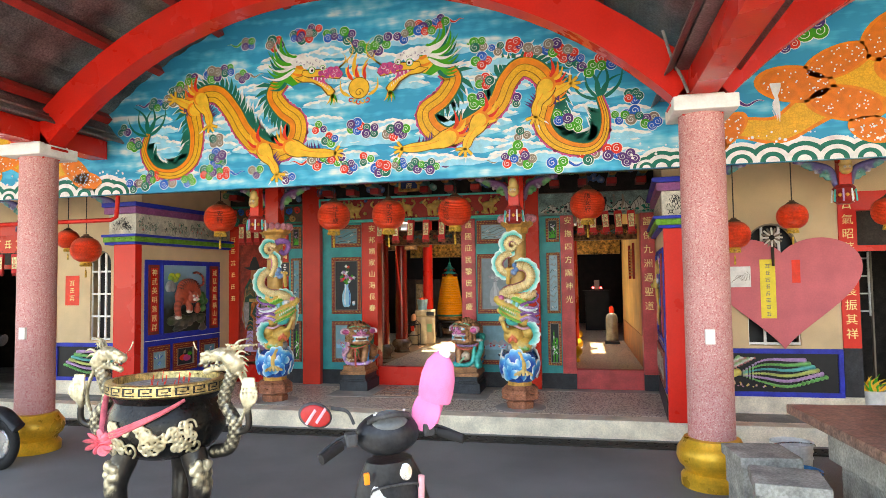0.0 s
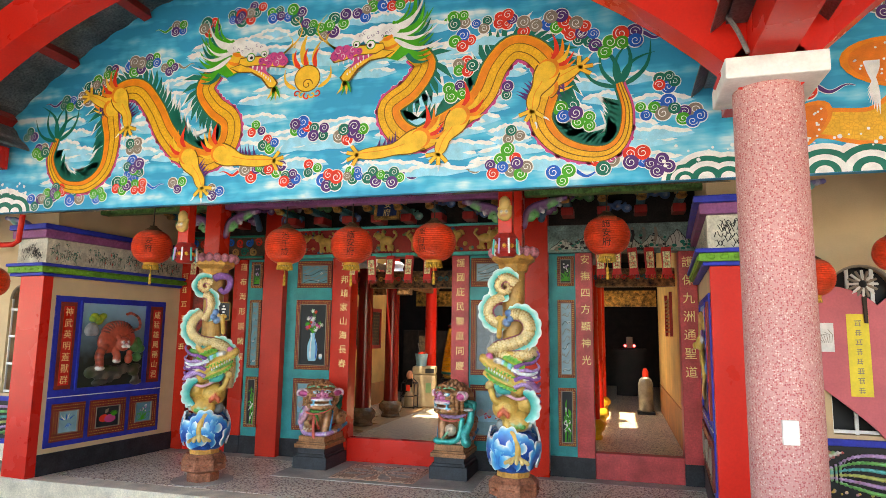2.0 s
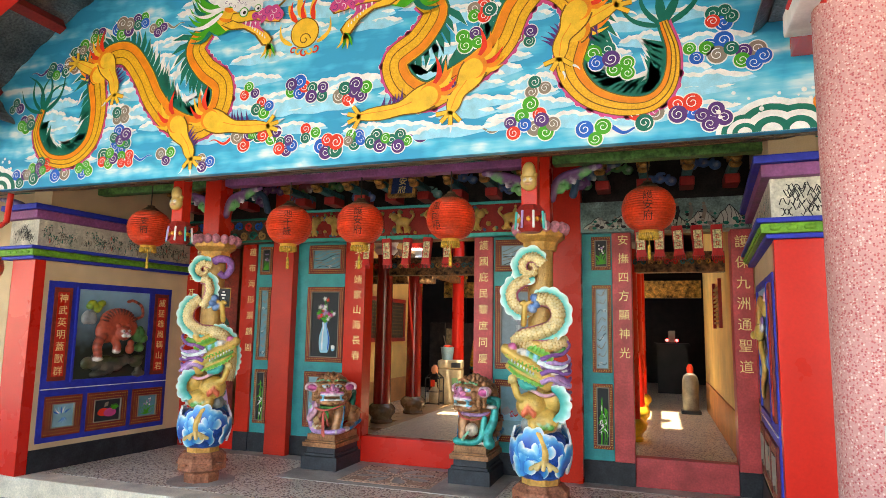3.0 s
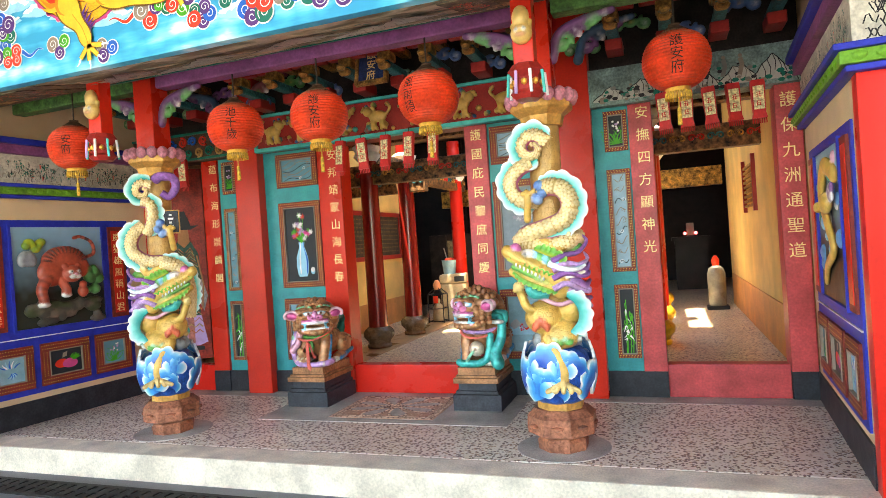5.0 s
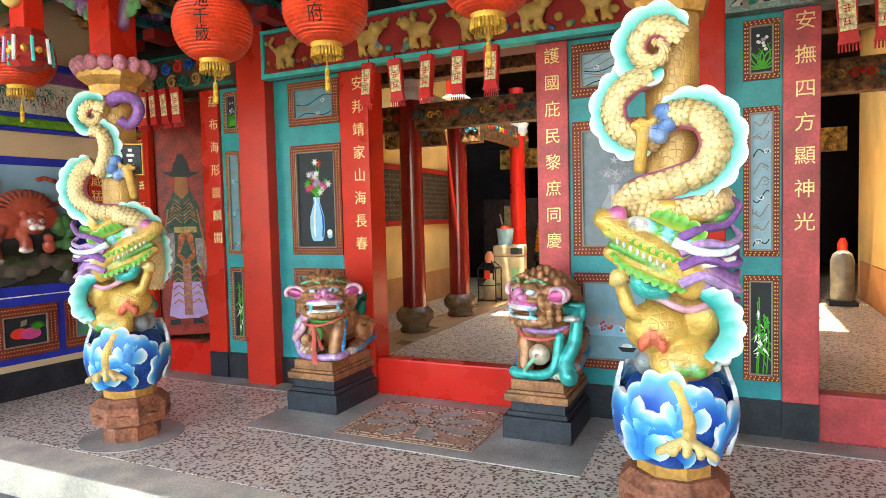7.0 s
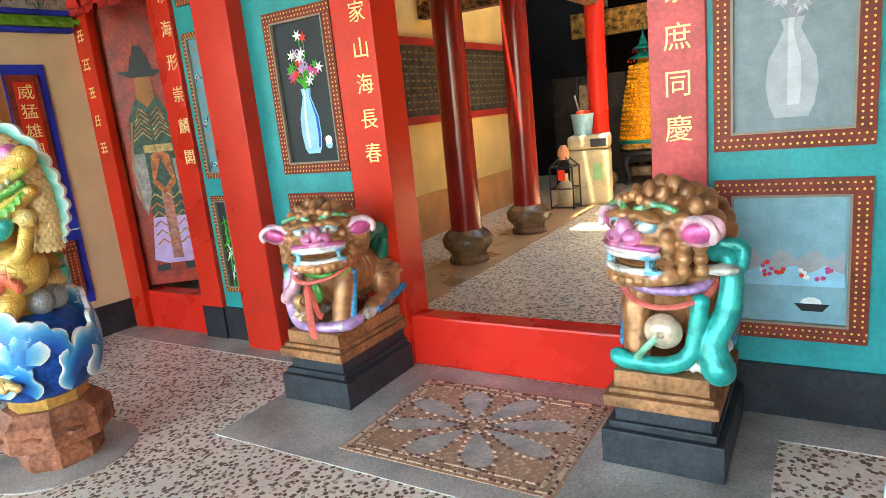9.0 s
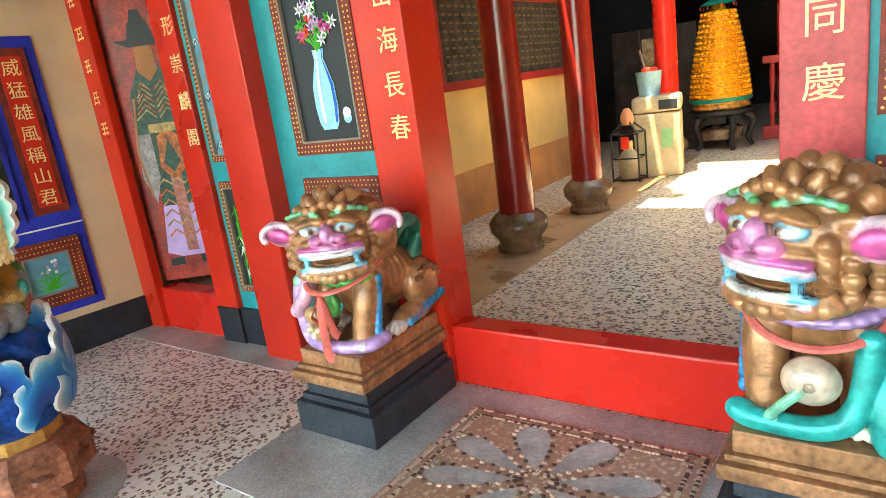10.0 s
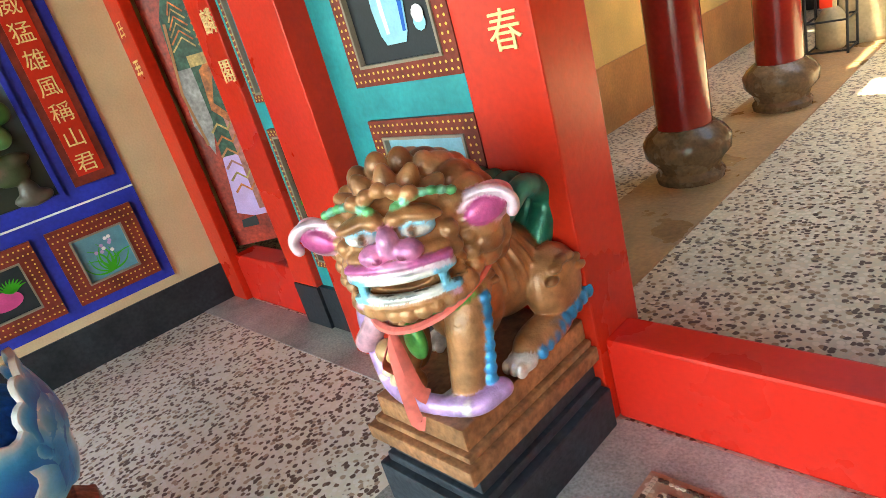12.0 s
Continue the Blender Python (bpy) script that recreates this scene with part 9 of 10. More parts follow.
for k in range(6):
    z = 0.6 + 0.06 * k
    L([(0.19, z), (0.24, z + 0.035), (0.29, z), (0.33, z + 0.035), (0.38, z), (0.43, z + 0.035), (0.47, z)], 0.012, 0.0064 + 0.0001 * k, (2, 3, 7, 4)[k % 4])
    L([(0.16 + 0.01 * k, 1.28 + 0.03 * k), (0.24, 1.33 + 0.03 * k), (0.3, 1.28 + 0.03 * k)], 0.008, 0.0066, (3, 2)[k % 2])
    L([(0.32, 1.28 + 0.03 * k), (0.38, 1.33 + 0.03 * k), (0.46 - 0.01 * k, 1.28 + 0.03 * k)], 0.008, 0.0066, (3, 2)[k % 2])
for sx in (-1, 1):
    L([(0.31 + 0.14 * sx, 1.4), (0.31 + 0.2 * sx, 1.1), (0.31 + 0.17 * sx, 0.85)], 0.014, 0.0068, 4)
    O([(0.31 + 0.06 * sx, 0.47), (0.31 + 0.16 * sx, 0.46), (0.31 + 0.17 * sx, 0.42), (0.31 + 0.06 * sx, 0.42)], 0.0048, 5)
O([(0.24, 1.54), (0.25, 1.66), (0.31, 1.72), (0.37, 1.66), (0.38, 1.54), (0.31, 1.48)], 0.007, 4)
O([(0.12, 1.71), (0.22, 1.71), (0.25, 1.8), (0.37, 1.8), (0.4, 1.71), (0.5, 1.71), (0.4, 1.67), (0.22, 1.67)], 0.0075, 5)
O([(0.26, 1.8), (0.28, 1.86), (0.34, 1.86), (0.36, 1.8)], 0.0075, 5)
tagged(part("painting", bm, [mat("dark_green_robe_paint", (0.025, 0.075, 0.045), 0.45, vary=0.3, scale=20), P_LILAC, mat("rust_robe_paint", (0.5, 0.14, 0.03), 0.45, vary=0.3, scale=20), mat("pale_gold_robe_paint", (0.45, 0.3, 0.1), 0.45, vary=0.3, scale=20), mat("ochre_paint", (0.35, 0.15, 0.06)), P_BLACK, mat("grey_sleeve_paint", (0.28, 0.25, 0.24), 0.5, vary=0.2, scale=18), mat("dusty_rose_sash_paint", (0.4, 0.15, 0.12), 0.5, vary=0.2, scale=18)], dl), kind="stuff")
wb = thing("wall_cabinet", "small cream wall cupboard with a thin frame in the side room", "cupboard")
part("door", bx(-4.55, -4.25, 10.28, 10.3, 1.35, 1.85, bevel=0.006), CREAM, wb)
part("knob", bx(-4.3, -4.28, 10.26, 10.28, 1.58, 1.6), BGOLD, wb)


# ---- side wings ----
def wing(s, x0):
    """One wing: s = 1 to the right from x0, -1 to the left."""
    side = "right" if s > 0 else "left"
    X = lambda a, b: (min(x0 + s * a, x0 + s * b), max(x0 + s * a, x0 + s * b))
    w0, w1 = (0.58, 1.09) if s > 0 else (0.63, 0.95)
    # wall in pieces round the window
    zt = 1.72
    wallbox("wall_wing_" + side + "_a", CREAM, *X(0, w0), WING, WING + 0.2, -0.03, 3.2)
    wallbox("wall_wing_" + side + "_b", CREAM, *X(w1, 1.65), WING, WING + 0.2, -0.03, 3.2)
    wallbox("wall_wing_" + side + "_c", CREAM, *X(w0, w1), WING, WING + 0.2, -0.03, 0.68)
    r = (w1 - w0) / 2
    cx = x0 + s * (w0 + w1) / 2
    bm = bmesh.new()
    prism(bm, [(cx - r, 3.2), (cx - r, zt)] + [(cx - r * math.cos(math.pi * i / 14), zt + r * math.sin(math.pi * i / 14)) for i in range(15)] + [(cx + r, zt), (cx + r, 3.2)], WING, WING + 0.2)
    structure(finish("wall_wing_" + side + "_d", bm, CREAM))
    wn = structure(thing("window_" + side, "arched wing window with a painted iron lattice", "window"))
    # opaque pane, black to stand for the unlit room behind the lattice
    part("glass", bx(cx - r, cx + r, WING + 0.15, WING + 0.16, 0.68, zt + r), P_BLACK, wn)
    for k in range(4):
        xx = cx - r + 2 * r * k / 3
        part("bar", bx(xx - 0.012, xx + 0.012, WING + 0.03, WING + 0.05, 0.68, zt + (r * 0.9 if 0 < k < 3 else 0)), P_WHITE, wn)
    for z in (0.7, 1.0, 1.3, 1.6):
        part("bar", bx(cx - r, cx + r, WING + 0.028, WING + 0.048, z - 0.012, z + 0.012), P_WHITE, wn)
    bm = bmesh.new()
    tube(bm, [(cx - r * math.cos(math.pi * i / 14), WING + 0.02, zt + r * math.sin(math.pi * i / 14)) for i in range(15)], 0.02, 6)
    part("arch_frame", bm, P_TAUPE, wn)
    wallbox("plinth_wing_" + side, STEP, *X(0, 1.65), WING - 0.03, WING, -0.03, 0.16)
    t = thing("wing_relief_panel", "blue-framed black panel with a coloured phoenix in relief", "wall panel", "wing reliefs")
    a, b = X(0.1, 1.42)
    part("ground", bx(a, b, WING - 0.02, WING, 0.2, 0.6), P_BLACK, t)
    for q in ((a - 0.05, b + 0.05, 0.15, 0.2), (a - 0.05, b + 0.05, 0.6, 0.65), (a - 0.05, a, 0.2, 0.6), (b, b + 0.05, 0.2, 0.6)):
        part("frame", bx(q[0], q[1], WING - 0.04, WING, q[2], q[3], bevel=0.006), BLUE, t, "blue frame")
    c = Clay(0.009, 0.012, 0.004)
    random.seed(40 + s)
    f = lambda u: x0 + s * u
    yy = WING - 0.03
    c.rope([(f(0.2), yy, 0.42), (f(0.32), yy, 0.36), (f(0.45), yy, 0.4)], 0.04, (0.7, 0.6, 0.15), 10)
    c.ball((f(0.16), yy, 0.46), 0.035, (0.75, 0.45, 0.3))
    for k in range(6):
        c.rope([(f(0.3), yy, 0.4), (f(0.45), yy, 0.46 + 0.02 * k), (f(0.62 - 0.03 * k), yy, 0.55)], 0.014, ((0.5, 0.1, 0.1), CWHT, (0.15, 0.4, 0.1))[k % 3], 12)
    for k in range(6):
        c.rope([(f(0.45), yy, 0.38), (f(0.7), yy, 0.3 + 0.045 * k), (f(0.95), yy, 0.26 + 0.055 * k), (f(1.3 - 0.04 * k), yy, 0.36 + 0.035 * k)], lambda u: 0.012 + 0.012 * u, ((0.15, 0.45, 0.12), (0.5, 0.3, 0.55), (0.5, 0.55, 0.15), (0.08, 0.4, 0.4))[k % 4], 26)
    for k in range(7):
        c.rope([(f(0.2), yy, 0.42), (f(0.14 + 0.05 * k), yy, 0.3), (f(0.2 + 0.1 * k), yy, 0.25)], 0.012, ((0.75, 0.55, 0.1), (0.6, 0.3, 0.5))[k % 2], 10)
    c.build("phoenix_relief", FIGURE, t)["label"] = "green and violet tailed phoenix"
    # red inscription strip and doorway
    a, b = X(1.48, 1.65)
    wallbox("door_strip_" + side, RED_GLOSS, a, b, WING - 0.02, WING, 0.66, 2.25)
    wallbox("door_strip_foot_" + side, BLACK, a, b, WING - 0.022, WING, 0.16, 0.66)
    wallbox("wall_wing_over_" + side, CREAM, *X(1.65, 6.5), WING, WING + 0.2, 2.28, 3.2)
    wallbox("door_head_" + side, RED_GLOSS, *X(1.65, 3.1), WING - 0.02, WING + 0.1, 2.08, 2.28)
    # dark sheet above the door rail: the room's shade put in as colour
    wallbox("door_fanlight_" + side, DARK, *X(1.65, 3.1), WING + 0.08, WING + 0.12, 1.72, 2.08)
    wallbox("door_rail_" + side, RED_GLOSS, *X(1.65, 3.1), WING + 0.03, WING + 0.14, 1.66, 1.72)
    wallbox("wall_wing_" + side + "_e", CREAM, *X(3.1, 6.5), WING, WING + 0.2, -0.03, 2.28)
    # closing surfaces of the room behind, its gloom put into their dark colour
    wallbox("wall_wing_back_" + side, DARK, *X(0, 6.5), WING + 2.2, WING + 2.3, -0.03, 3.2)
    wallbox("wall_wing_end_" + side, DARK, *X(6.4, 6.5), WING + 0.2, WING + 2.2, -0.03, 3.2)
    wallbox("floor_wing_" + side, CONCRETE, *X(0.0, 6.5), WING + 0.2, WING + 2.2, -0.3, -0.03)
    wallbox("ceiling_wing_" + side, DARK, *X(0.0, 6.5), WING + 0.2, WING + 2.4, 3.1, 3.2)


wing(1, 1.2)
wing(-1, -5.45)
t = thing("couplet", "vertical gold characters on the wing's red strip", "inscription", "gold inscriptions")
t.location = (2.765, WING - 0.022, 0)
for i, ch in enumerate("氣昭蘇千秋長振其祥"):
    writing(ch, 0.115, t, Matrix.Translation((0, 0, 1.95 - 0.148 * i)) @ pose(0, 0, 0, 90, 0, 0), GOLDLET, "character")
bm = bmesh.new()
strokes(bm, 0, 2.15, 0.11, 0.002, 9)
part("worn_character", bm, GOLDLET, t)
lw = thing("lattice_screen", "pale lattice window seen inside the wing doorway", "window")
for k in range(5):
    part("bar", bx(3.0 + 0.14 * k, 3.02 + 0.14 * k, 9.0, 9.02, 0.9, 1.7), P_WHITE, lw)
for k in range(4):
    part("bar", bx(3.0, 3.58, 8.99, 9.01, 0.95 + 0.22 * k, 0.97 + 0.22 * k), P_WHITE, lw)
part("post", bx(2.98, 3.0, 8.98, 9.03, -0.03, 1.75), P_TAUPE, lw)
part("post", bx(3.58, 3.6, 8.98, 9.03, -0.03, 1.75), P_TAUPE, lw)
pot = thing("flower_pot", "white pot with a small yellow flowering plant", "potted plant")
pot.location = (3.05, 7.75, -0.03)
part("pot", lathed([(0.1, 0), (0.14, 0.2), (0.15, 0.22), (0.12, 0.21)], 20), P_WHITE, pot, smooth=True)
bm = bmesh.new()
random.seed(2)
for k in range(30):
    flame(bm, random.uniform(-0.08, 0.08), 0.2, random.uniform(0.5, 2.6), random.uniform(0.1, 0.2), random.uniform(-0.06, 0.06), random.choice((0, 0, 1)), 0.2, 0.4)
part("leaves", bm, [P_GREEN, P_YELLOW], pot)

# pink heart board with notices
hb = thing("heart_board", "large faded pink heart-shaped message board on the wing wall", "sign board")
hb.location = (2.12, WING - 0.05, 0.65)
HEART = mat("faded_pink_board", (0.62, 0.15, 0.17), 0.6, vary=0.06, scale=4)
bm = bmesh.new()
hp = []
for i in range(72):
    q = 2 * math.pi * i / 72
    hp.append((0.76 * (0.55 * math.sin(q) ** 3 + 0.45 * math.sin(q) * abs(math.sin(q))), 0.72 + 0.0425 * (13 * math.cos(q) - 4.2 * math.cos(2 * q) - 1.2 * math.cos(3 * q) - 0.6 * math.cos(4 * q))))
lowest = min(z for _, z in hp)
prism(bm, [(x, z - lowest) for x, z in hp], 0, 0.03)
part("board", bm, HEART, hb)
part("yellow_paper", bx(-0.22, -0.07, -0.004, -0.001, 0.32, 0.94), mat("yellow_charm_paper", (0.85, 0.68, 0.08), 0.7, vary=0.05), hb, "yellow charm paper")
for i in range(8):
    bm = bmesh.new()
    strokes(bm, -0.145, 0.87 - 0.072 * i, 0.05, 0.0055, i)
    part("charm_character", bm, P_TAUPE, hb)
part("white_paper", bx(-0.52, -0.31, -0.004, -0.001, 0.65, 0.87), WHITE, hb)
bm = bmesh.new()
for k in range(7):
    ribbon(bm, [(-0.5 + 0.025 * k, 0.7 + 0.02 * k), (-0.44 + 0.02 * k, 0.78), (-0.4 + 0.012 * k, 0.72)], 0.004, 0.006, 0)
part("sketch", bm, P_TAUPE, hb)
part("red_paper", bx(0.09, 0.17, -0.004, -0.001, 0.69, 0.93), P_RED, hb)
ro = thing("wheel_ornament", "small silvery wheel ornament with a hanging tassel above the heart", "ornament")
ro.location = (2.03, WING - 0.06, 1.82)
for k in range(16):
    a = 2 * math.pi * k / 16
    bm = bmesh.new()
    tube(bm, [(0.03 * math.cos(a), 0, 0.03 * math.sin(a)), (0.105 * math.cos(a), 0.02, 0.105 * math.sin(a))], 0.011, 5)
    part("spoke", bm, P_TAUPE if k % 2 else WHITE, ro)
bm = bmesh.new()
tube(bm, [(0, 0, -0.1), (0, -0.01, -0.3)], lambda u: 0.018 + 0.008 * math.sin(u * 12), 8)
part("tassel", bm, CORD, ro)
bm = bmesh.new()
for i in range(3):
    strokes(bm, 0, 0.1 - 0.1 * i, 0.08, 0.004, i)
rp_ = thing("spring_paper", "red paper strip with gold writing pasted on the cream wall", "paper")
rp_.location = (-6.68, WING - 0.002, 1.35)
part("paper", bx(-0.11, 0.11, -0.002, 0.0, -0.2, 0.2), P_RED, rp_)
part("marks", bm, GOLDLET, rp_)
sg = thing("door_sign", "red sign with gold writing above the wing door", "sign")
sg.location = (-7.6, WING - 0.03, 2.0)
part("board", bx(-0.4, 0.35, 0, 0.02, -0.12, 0.12, bevel=0.005), RED, sg)
bm = bmesh.new()
for i in range(4):
    strokes(bm, -0.3 + 0.19 * i, 0, 0.13, 0.003, i)
part("marks", bm, GOLDLET, sg)
for x in (-7.3, -7.55, -7.8):
    packet(x, WING - 0.065, 1.75)

# wall switches on the pink columns
for x, y in ((0.98, 5.226), (-5.18, 5.226)):
    sw = thing("switch_plate", "white double switch plate on the pink column", "switch", "switch plates")
    sw.location = (x, y, 0.965)
    part("plate", bx(-0.035, 0.035, -0.012, 0.02, -0.056, 0.056, bevel=0.004), WHITE, sw)
    for z in (-0.014, 0.014):
        part("rocker", bx(-0.012, 0.012, -0.016, -0.012, z - 0.011, z + 0.011, bevel=0.002), P_WHITE, sw)
# handrail glimpsed beside the left wing
hr = thing("handrail", "grey metal handrail sloping beside the wing steps", "railing")
for z in (0.75, 0.5):
    bm = bmesh.new()
    tube(bm, [(-8.6, 6.6, z + 0.35), (-7.0, 6.6, z)], 0.02, 8)
    part("rail", bm, CONCRETE, hr)
bm = bmesh.new()
tube(bm, [(-7.0, 6.6, 0.75), (-7.0, 6.6, GROUND)], 0.02, 8)
part("post", bm, CONCRETE, hr)


# ---- forecourt: incense burner, scooters, table, stools, buckets ----
BRONZE = mat("black_cast_bronze", (0.022, 0.02, 0.018), 0.25, 0.5, vary=0.25, scale=8, bump=0.15)
BRASS = mat("worn_brass", (0.6, 0.47, 0.22), 0.32, 0.85, vary=0.25, scale=25, bump=0.3)
ASH = mat("grey_incense_ash", (0.35, 0.33, 0.31), 0.95, vary=0.15, scale=30, bump=0.6)
PINKCLOTH = mat("pink_satin_ribbon", (0.75, 0.16, 0.2), 0.5, vary=0.12, scale=14, bump=0.1)
CASTFIG = paintwork("brass_and_black_casting", 0.28, 0.25)
CASTFIG.node_tree.nodes["Principled BSDF"].inputs["Metallic"].default_value = 0.4
cn = thing("incense_burner", "black bronze tripod incense burner with brass dragons and key-pattern rim", "incense burner")
cn.matrix_world = pose(-2.4, 3.55, GROUND) @ Matrix.Diagonal((0.93, 0.88, 0.985, 1))
part("bowl", lathed([(0.06, 0.58), (0.2, 0.6), (0.3, 0.65), (0.36, 0.73), (0.37, 0.79), (0.345, 0.87), (0.315, 0.93), (0.34, 0.97)], 48), BRONZE, cn, "black belly", smooth=True)
bm = bmesh.new()
lathe(bm, [(0.34, 0.97), (0.37, 0.985), (0.37, 1.045), (0.36, 1.05), (0.325, 1.05), (0.32, 1.0)], 48)
part("rim", bm, BRASS, cn, "brass rim", smooth=True)
bm = bmesh.new()
lathe(bm, [(0.02, 1.0), (0.32, 1.008)], 40)
part("ash", bm, ASH, cn, "grey ash")
for k in range(22):                                   # key pattern
    bm = bmesh.new()
    for z0, z1, a0, a1 in ((0.992, 0.998, 0, 0.8), (1.03, 1.036, 0, 0.8), (0.998, 1.03, 0, 0.12), (1.008, 1.014, 0.25, 0.65), (1.014, 1.03, 0.65, 0.77)):
        q0, q1 = 2 * math.pi * (k + a0) / 22, 2 * math.pi * (k + a1) / 22
        pts = [(0.372 * math.cos(q0 + (q1 - q0) * j / 3), 0.372 * math.sin(q0 + (q1 - q0) * j / 3)) for j in range(4)]
        for a, b in zip(pts, pts[1:]):
            bm.faces.new([bm.verts.new((a[0], a[1], z0)), bm.verts.new((b[0], b[1], z0)), bm.verts.new((b[0], b[1], z1)), bm.verts.new((a[0], a[1], z1))])
    part("key_motif", bm, P_BLACK, cn)
for k in range(14):
    bm = bmesh.new()
    a, r = random.uniform(0, 6.28), random.uniform(0.02, 0.22)
    tube(bm, [(r * math.cos(a), r * math.sin(a), 1.0), (r * math.cos(a) + 0.01, r * math.sin(a), 1.0 + random.uniform(0.03, 0.09))], 0.003, 4)
    part("incense_stick", bm, P_RED, cn)
KB, KG = (0.03, 0.026, 0.023), (0.66, 0.58, 0.38)
for k in range(3):                                    # legs with lion masks
    a = radians(-135 + 120 * k)
    ca, sa = math.cos(a), math.sin(a)
    c = Clay(0.008, 0.012, 0.004)
    c.rope([(0.24 * ca, 0.24 * sa, 0.62), (0.3 * ca, 0.3 * sa, 0.45), (0.27 * ca, 0.27 * sa, 0.25), (0.28 * ca, 0.28 * sa, 0.1), (0.33 * ca, 0.33 * sa, 0.03)], lambda u: 0.08 - 0.042 * u + 0.02 * (u > 0.9), KB, 40)
    random.seed(k)
    for j in range(34):
        u, w = random.uniform(-1, 1), random.uniform(0, 1)
        c.ball((0.3 * ca - 0.075 * u * sa + 0.055 * ca * (1 - u * u), 0.3 * sa + 0.075 * u * ca + 0.055 * sa * (1 - u * u), 0.42 + 0.16 * w), random.uniform(0.01, 0.024), KG)
    c.build("leg", CASTFIG, cn)["label"] = "cabriole leg with a brass lion mask"
for s in (-1, 1):                                     # dragon handles
    c = Clay(0.0075, 0.01, 0.003)
    R3 = lambda pts: [(s * p[0], p[1], p[2]) for p in pts]
    c.rope(R3([(0.34, 0, 0.62), (0.46, -0.02, 0.66), (0.5, -0.03, 0.8), (0.42, -0.02, 0.92), (0.46, -0.02, 1.05), (0.5, -0.02, 1.14)]), lambda u: 0.042 - 0.006 * u, KB, 60)
    c.rope(R3([(0.5, -0.02, 1.14), (0.42, -0.04, 1.2), (0.3, -0.05, 1.17)]), lambda u: 0.052 - 0.02 * u, KG, 18)
    c.rope(R3([(0.46, -0.03, 1.12), (0.38, -0.05, 1.12), (0.31, -0.05, 1.1)]), 0.02, KG, 12)
    random.seed(5)
    body = spline(R3([(0.34, 0, 0.62), (0.46, -0.02, 0.66), (0.5, -0.03, 0.8), (0.42, -0.02, 0.92), (0.46, -0.02, 1.05), (0.5, -0.02, 1.14)]), 34)
    for q, bp in enumerate(body):
        for w in range(5):
            a = w * 1.26 + 0.6 * (q % 2)
            c.ball((bp[0] + 0.036 * math.cos(a), bp[1] + 0.036 * math.sin(a), bp[2]), (0.013, 0.013, 0.0085), KG)
    for q in range(12):
        c.rope(R3([(0.44, -0.03, 1.19), (0.46 + 0.012 * q, -0.06 + 0.012 * q, 1.25), (0.42 + 0.02 * q, -0.08 + 0.016 * q, 1.29 - 0.012 * q)]), lambda u: 0.011 - 0.007 * u, KG, 9)
        c.ball((s * (0.28 + 0.016 * q), -0.085 + 0.003 * q, 1.14 + 0.012 * math.sin(q * 2)), 0.011, KG if q % 2 else KB)
    for q in range(6):
        c.ball((s * (0.3 + 0.03 * q), -0.075, 1.2 + 0.012 * (q % 2)), 0.017, KG)
    c.ball((s * 0.42, -0.075, 1.2), 0.016, CWHT)
    c.ball((s * 0.42, -0.089, 1.2), 0.007, CBLK)
    for j in range(9):
        c.rope(R3([(0.47, -0.02, 1.16), (0.54, -0.04 + 0.01 * j, 1.22 - 0.03 * j), (0.6 - 0.01 * j, -0.04 + 0.012 * j, 1.2 - 0.035 * j)]), lambda u: 0.014 - 0.008 * u, KG, 10)
    for j in range(2):
        c.rope(R3([(0.46, -0.02 + 0.04 * j, 1.2), (0.5, 0.02 * j, 1.27), (0.58, 0.02 * j, 1.29)]), lambda u: 0.013 - 0.006 * u, KG, 10)
        c.rope(R3([(0.3, -0.04 + 0.03 * j, 1.18), (0.24, -0.05, 1.23), (0.22, -0.05, 1.27)]), 0.006, KG, 10)
    for j in range(20):
        u = j / 19
        c.ball((s * (0.53 - 0.05 * math.cos(u * 5)), -0.03, 0.66 + 0.45 * u), (0.012, 0.02, 0.016), KG)
    c.rope(R3([(0.5, -0.03, 0.74), (0.6, -0.05, 0.78), (0.6, -0.06, 0.9)]), 0.022, KB, 12)
    for j in range(5):
        c.rope(R3([(0.6, -0.06, 0.88), (0.57 + 0.025 * j, -0.08, 0.96), (0.58 + 0.015 * j, -0.06, 1.06)]), 0.013, KG, 10)
    c.build("dragon_handle", CASTFIG, cn)["label"] = "brass dragon handle"
c = Clay(0.007, 0.01, 0.003)
random.seed(77)
for j in range(40):                                   # cast cloud scrolls on the belly
    a0, z0, r0 = radians(random.uniform(-118, -28)), random.uniform(0.68, 0.82), random.uniform(0.025, 0.05)
    pts = []
    for q in range(11):
        a = a0 + r0 * (1 - 0.08 * q) * math.cos(q * 0.75 + j) / 0.36
        z = z0 + r0 * (1 - 0.08 * q) * math.sin(q * 0.75 + j)
        r = 0.315 + 0.055 * math.sin((z - 0.58) * 8)
        pts.append((r * math.cos(a), r * math.sin(a), z))
    c.rope(pts, 0.0095, KG if j % 3 else (0.4, 0.34, 0.2), 26)
c.build("belly_relief", CASTFIG, cn)["label"] = "brass cloud relief"
rbn = thing("burner_ribbon", "pink satin ribbon draped round the burner with a bow", "ribbon")
rbn.matrix_world = cn.matrix_world
for j in range(3):
    bm = bmesh.new()
    tube(bm, [((0.36 + 0.02 * math.sin(u * 3)) * math.cos(radians(-128 + 88 * u)), (0.36 + 0.02 * math.sin(u * 3)) * math.sin(radians(-128 + 88 * u)), 0.72 + 0.02 * j + (0.24 - 0.02 * j) * u ** 1.2) for u in [i / 20 for i in range(21)]], 0.015, 6, flat=0.5)
    part("swag", bm, PINKCLOTH, rbn, smooth=True)
bm = bmesh.new()
